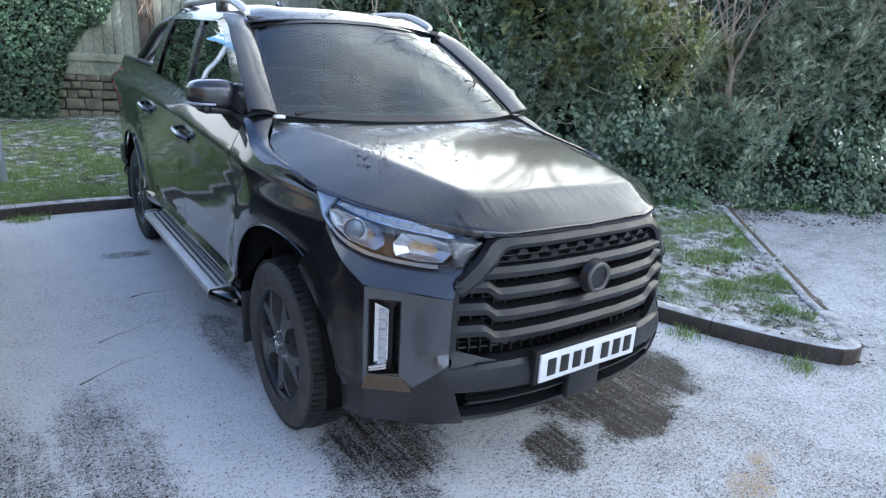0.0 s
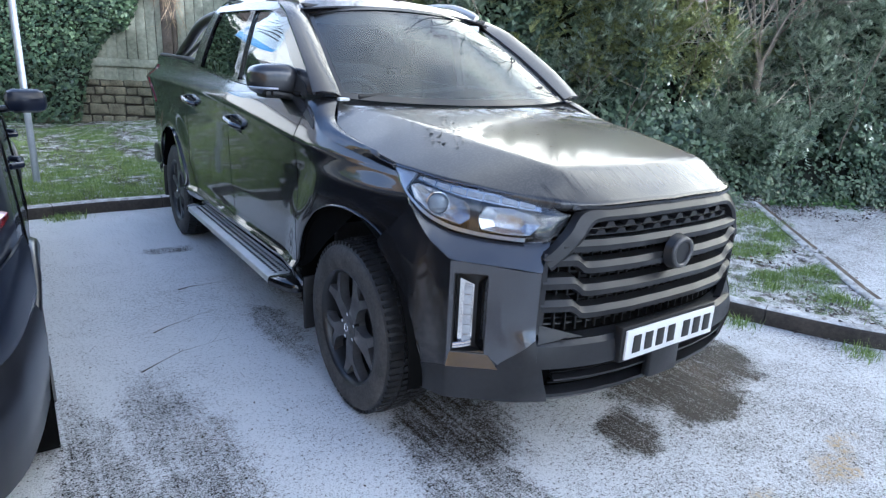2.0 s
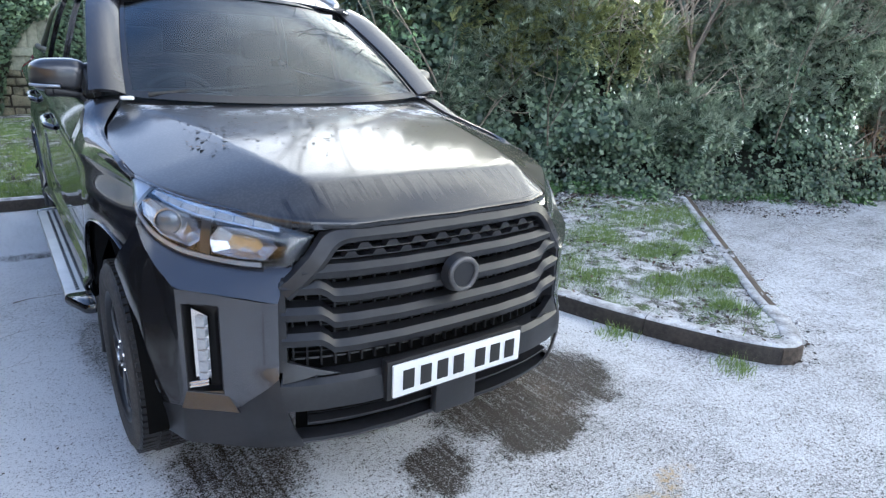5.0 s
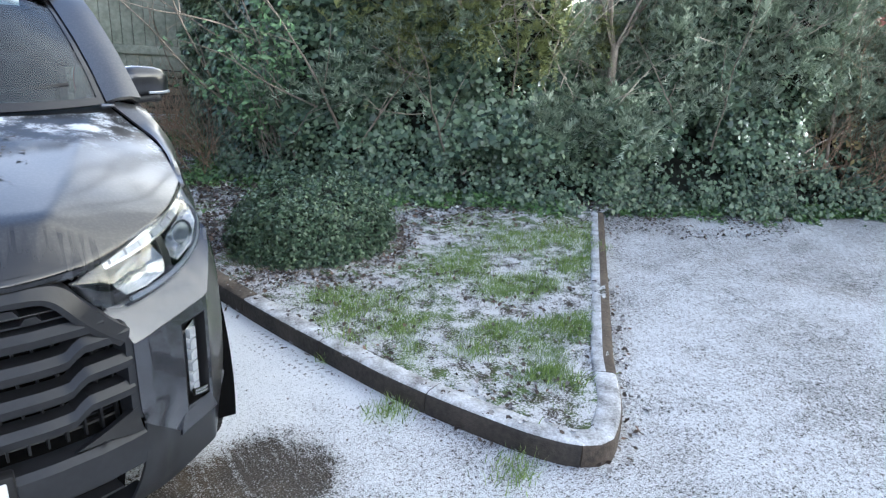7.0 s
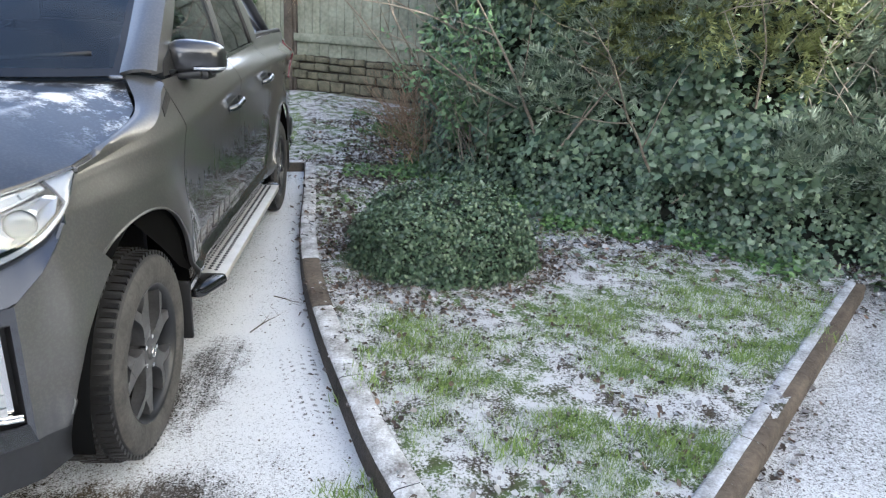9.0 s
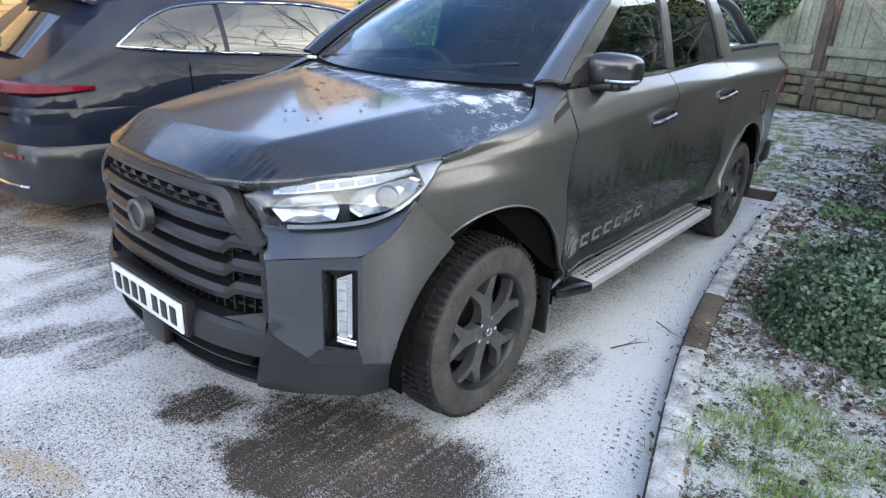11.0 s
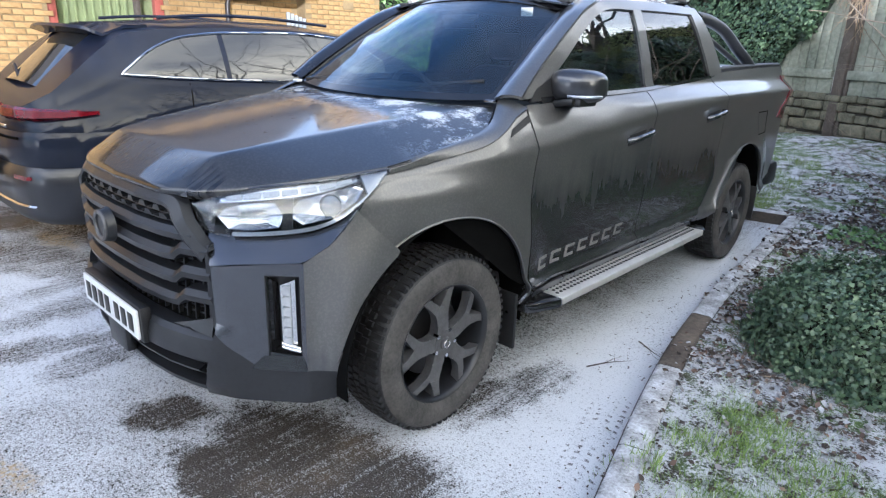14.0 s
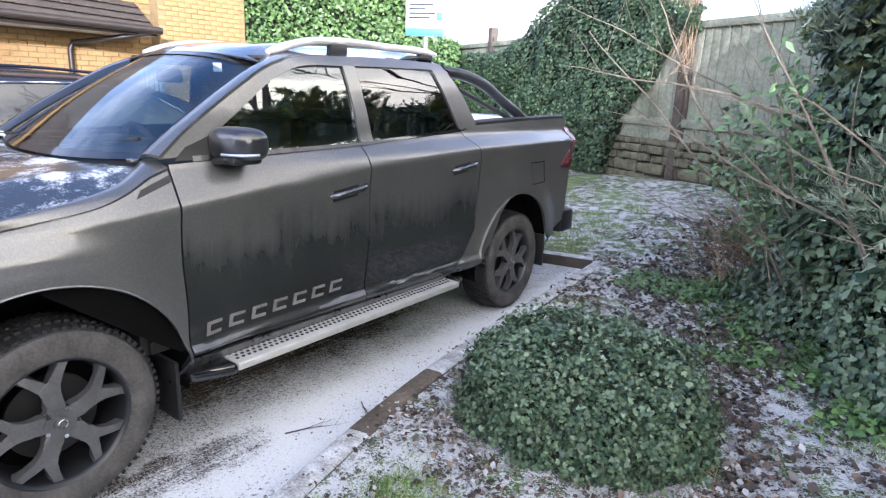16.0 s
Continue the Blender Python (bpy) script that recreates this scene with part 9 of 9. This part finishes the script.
M_WEED = mat("straggling_weed", (0.14, 0.14, 0.05), 0.7, 0.0, 0.3, 2, second=(0.34, 0.31, 0.13), island=True)
M_TANLEAF = mat("tan_dead_leaf", (0.070, 0.044, 0.031), 0.75, 0.0, 0.3, 2.0, second=(0.235, 0.160, 0.115), island=True)
M_RIMELEAF = mat("rimed_dead_leaf", (0.16, 0.14, 0.125), 0.85, 0.0, 0.3, 2.0, second=(0.50, 0.51, 0.53), island=True)
# green patches of the island: centre and half lengths
LUSH = [(3.70, 1.02, 0.66, 0.34), (4.30, 1.10, 0.50, 0.34), (3.60, 0.58, 0.36, 0.22), (2.95, 0.40, 0.42, 0.24), (2.27, 0.62, 0.40, 0.20), (1.90, 0.73, 0.18, 0.12), (2.37, -0.02, 0.22, 0.11), (2.36, -0.52, 0.11, 0.05), (2.86, -0.22, 0.18, 0.12),
        (2.85, 0.85, 0.40, 0.18), (2.02, 0.25, 0.26, 0.16), (1.70, 0.48, 0.16, 0.10)]


def build_lawn():
    # grass blades in patches; frost-white blades between them
    at, size, fat, fsize = [], [], [], []
    tries = 0
    while len(at) < 78000 and tries < 520000:
        tries += 1
        if rng.random() < 0.62:
            y = rng.uniform(-1.0, 4.4)
            a, b = island_half(y)
            if b - a < 0.28:
                continue
            x = rng.uniform(a + 0.10, min(b - 0.10, a + 3.2))
        else:
            x, y = rng.uniform(-5.5, 2.2), rng.uniform(4.2, 8.6)
            if y < np.interp(x, np.array(KERB_BACK)[:, 0], np.array(KERB_BACK)[:, 1]) + 0.14:
                continue
        g = 0.55 * wave(x, y, 0, 1.9, 40) + 0.45 * wave(x, y, 0, 5.0, 12)
        if y < 2.4 and x > 1.2:
            near = max(math.exp(-(((x - cx) / rx) ** 2 + ((y - cy) / ry) ** 2)) for cx, cy, rx, ry in LUSH)
            g += 0.80 * near - 0.13
        else:
            g += -0.16 + 0.52 * smooth01(0.3, -1.4, x)
        if g < 0.02 + rng.uniform(-0.12, 0.30):
            continue
        lush = smooth01(0.12, 0.55, g)
        z = turf_z(x, y)
        if rng.random() < 0.30 * (1 - lush):
            fat.append((x, y, z - 0.004))
            fsize.append(rng.uniform(0.02, 0.045))
        else:
            at.append((x, y, z - 0.004))
            size.append(rng.uniform(0.016, 0.034) + 0.028 * lush * rng.random())
    # the strip behind the bays, greener along its kerb
    n_more = 0
    while n_more < 42000:
        x, y = rng.uniform(-5.2, 0.7), 3.9 + 4.4 * rng.random() ** 1.5
        edge = np.interp(x, np.array(KERB_BACK)[:, 0], np.array(KERB_BACK)[:, 1]) + 0.14
        if y < edge or wave(x, y, 0, 2.6, 21) * 0.6 + wave(x, y, 0, 6.0, 33) * 0.4 < -0.30 + 0.16 * (y - edge) + rng.uniform(-0.15, 0.25):
            continue
        at.append((x, y, turf_z(x, y) - 0.004))
        size.append(rng.uniform(0.030, 0.062))
        n_more += 1
    # a few lush tufts
    for cx, cy in ((1.82, -0.92), (1.60, -0.33), (2.39, -0.63), (1.85, 0.58), (3.46, 0.44), (1.62, 0.25), (2.7, -0.1), (2.2, -0.2), (4.0, 0.7), (2.52, 1.80), (2.45, 1.90), (2.60, 1.66), (-1.7, 3.98), (-1.6, 3.99)):
        for _ in range(170):
            x, y = cx + rng.normal(0, 0.06), cy + rng.normal(0, 0.05)
            inside = x > island_half(y)[0] and -1.0 < y < 3.9
            at.append((x, y, (turf_z(x, y) if inside else 0.0) - 0.004))
            size.append(rng.uniform(0.035, 0.075))
    blade = BLADE_SHAPE[:, [0, 2, 1]] * np.array((0.8, 1.0, 1.0))
    scatter("grass", at, np.tile((0, 0, 1.0), (len(at), 1)), np.array(size), blade, BLADE_FACES, M_GRASS, "short winter grass in uneven green tufts", "grass", tip=0.38)
    scatter("frosted_grass", fat, np.tile((0, 0, 1.0), (len(fat), 1)), np.array(fsize), blade, BLADE_FACES, M_FROSTGRASS, "frost-white grass blades between the green tufts", "grass", tip=0.6)
    # dead leaves
    at, size = [], []
    while len(at) < 15500:
        k = rng.random()
        if k < 0.18:        # litter strewn round the mound
            a0, r0 = rng.uniform(0, 6.28), 1.0 + abs(rng.normal(0, 0.35))
            x, y = 2.10 + 0.66 * r0 * math.cos(a0), 1.72 + 0.52 * r0 * math.sin(a0)
            if y > 2.6 or x < island_half(y)[0] + 0.08:
                continue
        elif k < 0.52:
            if rng.random() < 0.45:
                i = rng.integers(70, 150)
                x, y = HEDGE[i] + HEDGE_OUT[i] * rng.uniform(0.2, 1.1) + rng.normal(0, 0.06, 2)
            else:
                y = rng.uniform(2.0, 4.6)
                a, b = island_half(y)
                x = rng.uniform(a, min(b, a + 1.6))
        elif k < 0.60:
            y = rng.uniform(-0.7, 1.5)
            a, b = island_half(y)
            x = rng.uniform(a, b)
        elif k < 0.74:
            x, y = rng.uniform(0.8, 2.4), rng.uniform(4.2, 6.6)
        elif k < 0.96:
            i = rng.integers(60, 200)
            d = rng.uniform(0.15, 0.55)
            x, y = HEDGE[i] + HEDGE_OUT[i] * d + rng.normal(0, 0.06, 2)
        else:
            i = rng.integers(0, 100)
            x, y = full[i] + rng.normal(0, 0.05, 2) + (0.06, 0.02)
        if wave(x, y, 0, 2.2, 90) < rng.uniform(-0.5, 0.25):
            continue
        a, b = island_half(y)
        inside = (a - 0.04 < x < b and -1.0 < y < 4.5) or y > 4.5
        at.append((x, y, (turf_z(x, y) if inside else ground_z(x, y)) + rng.uniform(0.003, 0.02)))
        size.append(0.72 * (rng.uniform(0.018, 0.060) + (0.03 if rng.random() < 0.12 else 0) if y > 1.6 else rng.uniform(0.012, 0.050)))
    at, size = np.array(at), np.array(size)
    rime = rng.random(len(at)) < 0.42
    tan = ~rime & (rng.random(len(at)) < np.where(np.hypot((at[:, 0] - 2.10) / 0.95, (at[:, 1] - 1.60) / 0.8) < 1, 0.32, 0.12))
    scatter("tan_leaves", at[tan], np.tile((0, 0, 1.0), (tan.sum(), 1)), size[tan], DEAD_SHAPE, DEAD_FACES, M_TANLEAF, "reddish tan dead leaves lying among the darker litter", "leaf litter", tip=0.45)
    rest = ~rime & ~tan
    scatter("dead_leaves", at[rest], np.tile((0, 0, 1.0), (rest.sum(), 1)), size[rest], DEAD_SHAPE, DEAD_FACES, M_DEADLEAF, "brown dead leaves strewn on the frosty ground", "leaf litter", tip=0.35)
    scatter("frosted_leaves", at[rime], np.tile((0, 0, 1.0), (rime.sum(), 1)), size[rime], DEAD_SHAPE, DEAD_FACES, M_RIMELEAF, "dead leaves white with frost among the brown ones", "leaf litter", tip=0.35)
    # wet leaves and creeping ivy between the hedge's end and the fence
    wet, creep = [], []
    while len(wet) < 3400:
        x, y = rng.uniform(1.32, 2.75), rng.uniform(2.2, 7.0)
        if wave(x, y, 0, 1.6, 44) < rng.uniform(-0.35, 0.25) - 0.35 * smooth01(1.3, 2.1, x):
            continue
        wet.append((x, y, turf_z(x, y) + rng.uniform(0.004, 0.03)))
    while len(creep) < 1900:
        x, y = rng.uniform(1.35, 2.7), rng.uniform(2.9, 7.1)
        if wave(x, y, 0, 1.3, 61) < rng.uniform(0.0, 0.35) - 0.30 * smooth01(5.4, 6.4, y):
            continue
        creep.append((x, y, turf_z(x, y) + rng.uniform(0.006, 0.06)))
    scatter("wet_leaves", wet, np.tile((0, 0, 1.0), (len(wet), 1)), rng.uniform(0.02, 0.055, len(wet)), DEAD_SHAPE, DEAD_FACES, M_DEADLEAF, "dark wet dead leaves on the ground near the fence", "leaf litter", tip=0.5)
    scatter("creeping_ivy", creep, np.tile((0, 0, 1.0), (len(creep), 1)), rng.uniform(0.025, 0.055, len(creep)), IVY_SHAPE, IVY_FACES, M_IVYLOW, "green ivy creeping over the ground near the fence", "ivy", tip=0.5)
    # crumbs of leaf and grit on the asphalt
    at, size = [], []
    for _ in range(1500):
        if rng.random() < 0.5:
            i = rng.integers(0, 110)
            x, y = full[i] - np.array((0.10, 0.05)) + rng.normal(0, 0.12, 2)
        else:
            x, y = rng.uniform(-2.5, 6.0), rng.uniform(-3.0, 1.0)
        a, b = island_half(min(4.5, max(-1.0, y)))
        if (a - 0.08 < x < b + 0.1 and y > -1.1) or abs(x) < 0.8 and y > -0.4:
            continue
        at.append((x, y, ground_z(x, y) + 0.004))
        size.append(rng.uniform(0.004, 0.014))
    scatter("leaf_crumbs", at, np.tile((0, 0, 1.0), (len(at), 1)), np.array(size), DEAD_SHAPE, DEAD_FACES, M_DEADLEAF, "dark crumbs of leaf scattered on the frost", "leaf litter", tip=0.25)
    # weeds at the foot of the brick wall
    v = []
    for cx, cy, n_, hgt in ((-6.45, -0.35, 90, 0.55), (-6.4, 0.05, 60, 0.4), (-6.45, -1.1, 50, 0.35)):
        for _ in range(n_):
            v.append((cx + rng.normal(0, 0.10), cy + rng.normal(0, 0.16), 0.12 + abs(rng.normal(0, 0.35)) * hgt))
    scatter("wall_weeds", v * 2, np.tile((0.9, 0, 0.2), (2 * len(v), 1)), rng.uniform(0.06, 0.20, 2 * len(v)), BLADE_SHAPE, BLADE_FACES, M_WEED, "straggling weeds growing at the foot of the brick wall", "weeds", tip=0.5, stretch=(0, 0, 1.0))


build_lawn()


def build_tree_belt():
    """Evergreen belt added out of view on the sunward side, behind the camera's way, and bare trees: they shade the car
    park and show in the glass.
    """
    belt = thing("tree_belt", (13, -8.5, 0), "dense dark evergreen tree belt, out of view, shading the car park", "tree belt")
    n = 60
    verts = []
    c, d, o = np.array((13.2, -8.6)), np.array((0.53, 0.85)), np.array((-0.85, 0.53))
    for v in np.linspace(0, 1, 9):
        for s in np.linspace(-22, 11, n):
            # unseen sun blocker; its height drops at one end so sun reaches the hedge
            h = 5.9 - 2.0 * smooth01(1.1, 2.1, s) - 1.1 * smooth01(2.1, 3.3, s) + 0.35 * wave(s, 0, 0, 0.5) + 0.25 * wave(s, 0, 0, 1.7)
            b = 0.8 * math.sin(math.pi * (0.15 + 0.85 * v)) + 0.6 * wave(s, v * 3, 0, 0.6, 3)
            p = c + d * s + o * b
            verts.append((p[0], p[1], v * h))
    for s in np.linspace(-22, 11, n):
        p = c + d * s - o * 2.5
        verts.append((p[0], p[1], 5.2 - 2.0 * smooth01(1.1, 2.1, s) - 1.1 * smooth01(2.1, 3.3, s)))
    for s in np.linspace(-22, 11, n):
        p = c + d * s - o * 2.6
        verts.append((p[0], p[1], 0.0))
    link_mesh("mass", verts, grid_faces(11, n), M_CORE, belt, smooth=60)
    at, nr = [], []
    for _ in range(9000):
        s, v = rng.uniform(-22, 11), rng.uniform(0, 1.04)
        h = 5.9 - 2.0 * smooth01(1.1, 2.1, s) - 1.1 * smooth01(2.1, 3.3, s) + 0.35 * wave(s, 0, 0, 0.5) + 0.25 * wave(s, 0, 0, 1.7)
        b = 0.8 * math.sin(math.pi * min(1, 0.15 + 0.85 * v)) + 0.6 * wave(s, v * 3, 0, 0.6, 3)
        p = c + d * s + o * (b + rng.uniform(-0.1, 0.25))
        at.append((p[0], p[1], v * h))
        nr.append((o[0], o[1], 0.4))
    scatter("foliage", at, nr, rng.uniform(0.15, 0.38, len(at)), OVAL_SHAPE, OVAL_FACES, M_IVY, parent=belt, tip=0.6)
    rnd = random.Random(33)
    for x, y, hgt in ((8.5, -5.0, 6.5), (5.0, -9.5, 7.5), (-1.0, -11.0, 7.0), (-6.5, -9.0, 7.5), (10.5, -1.5, 5.5), (6.4, 5.6, 10.5), (3.9, 7.6, 9.0), (9.4, 4.6, 9.5)):
        tree = thing("bare_tree", (x, y, 0), "tall leafless winter tree beyond the car park", "tree")
        tube("trunk", [(x, y, -0.1), (x + 0.05, y, hgt * 0.2), (x, y + 0.08, hgt * 0.42)], [0.17, 0.13, 0.10], M_BARK, tree, sides=10)
        behind = y > 3.0
        for _ in range(7 if behind else 8):
            v, f = [], []
            z0 = hgt * (rnd.uniform(0.34, 0.42) if behind else rnd.uniform(0.22, 0.42))
            a = rnd.uniform(0, 6.28)
            twig_mesh(v, f, (x, y, z0), (math.cos(a) * 0.7, math.sin(a) * 0.7, 1.0), hgt * rnd.uniform(0.4, 0.6), 0.045 if behind else 0.06, 2 if behind or x > 8 else 3, rnd, 0.22, 0.01, 4)
            link_mesh("limb", v, f, M_BARK, tree, smooth=60)["kind"] = "stuff"


build_tree_belt()
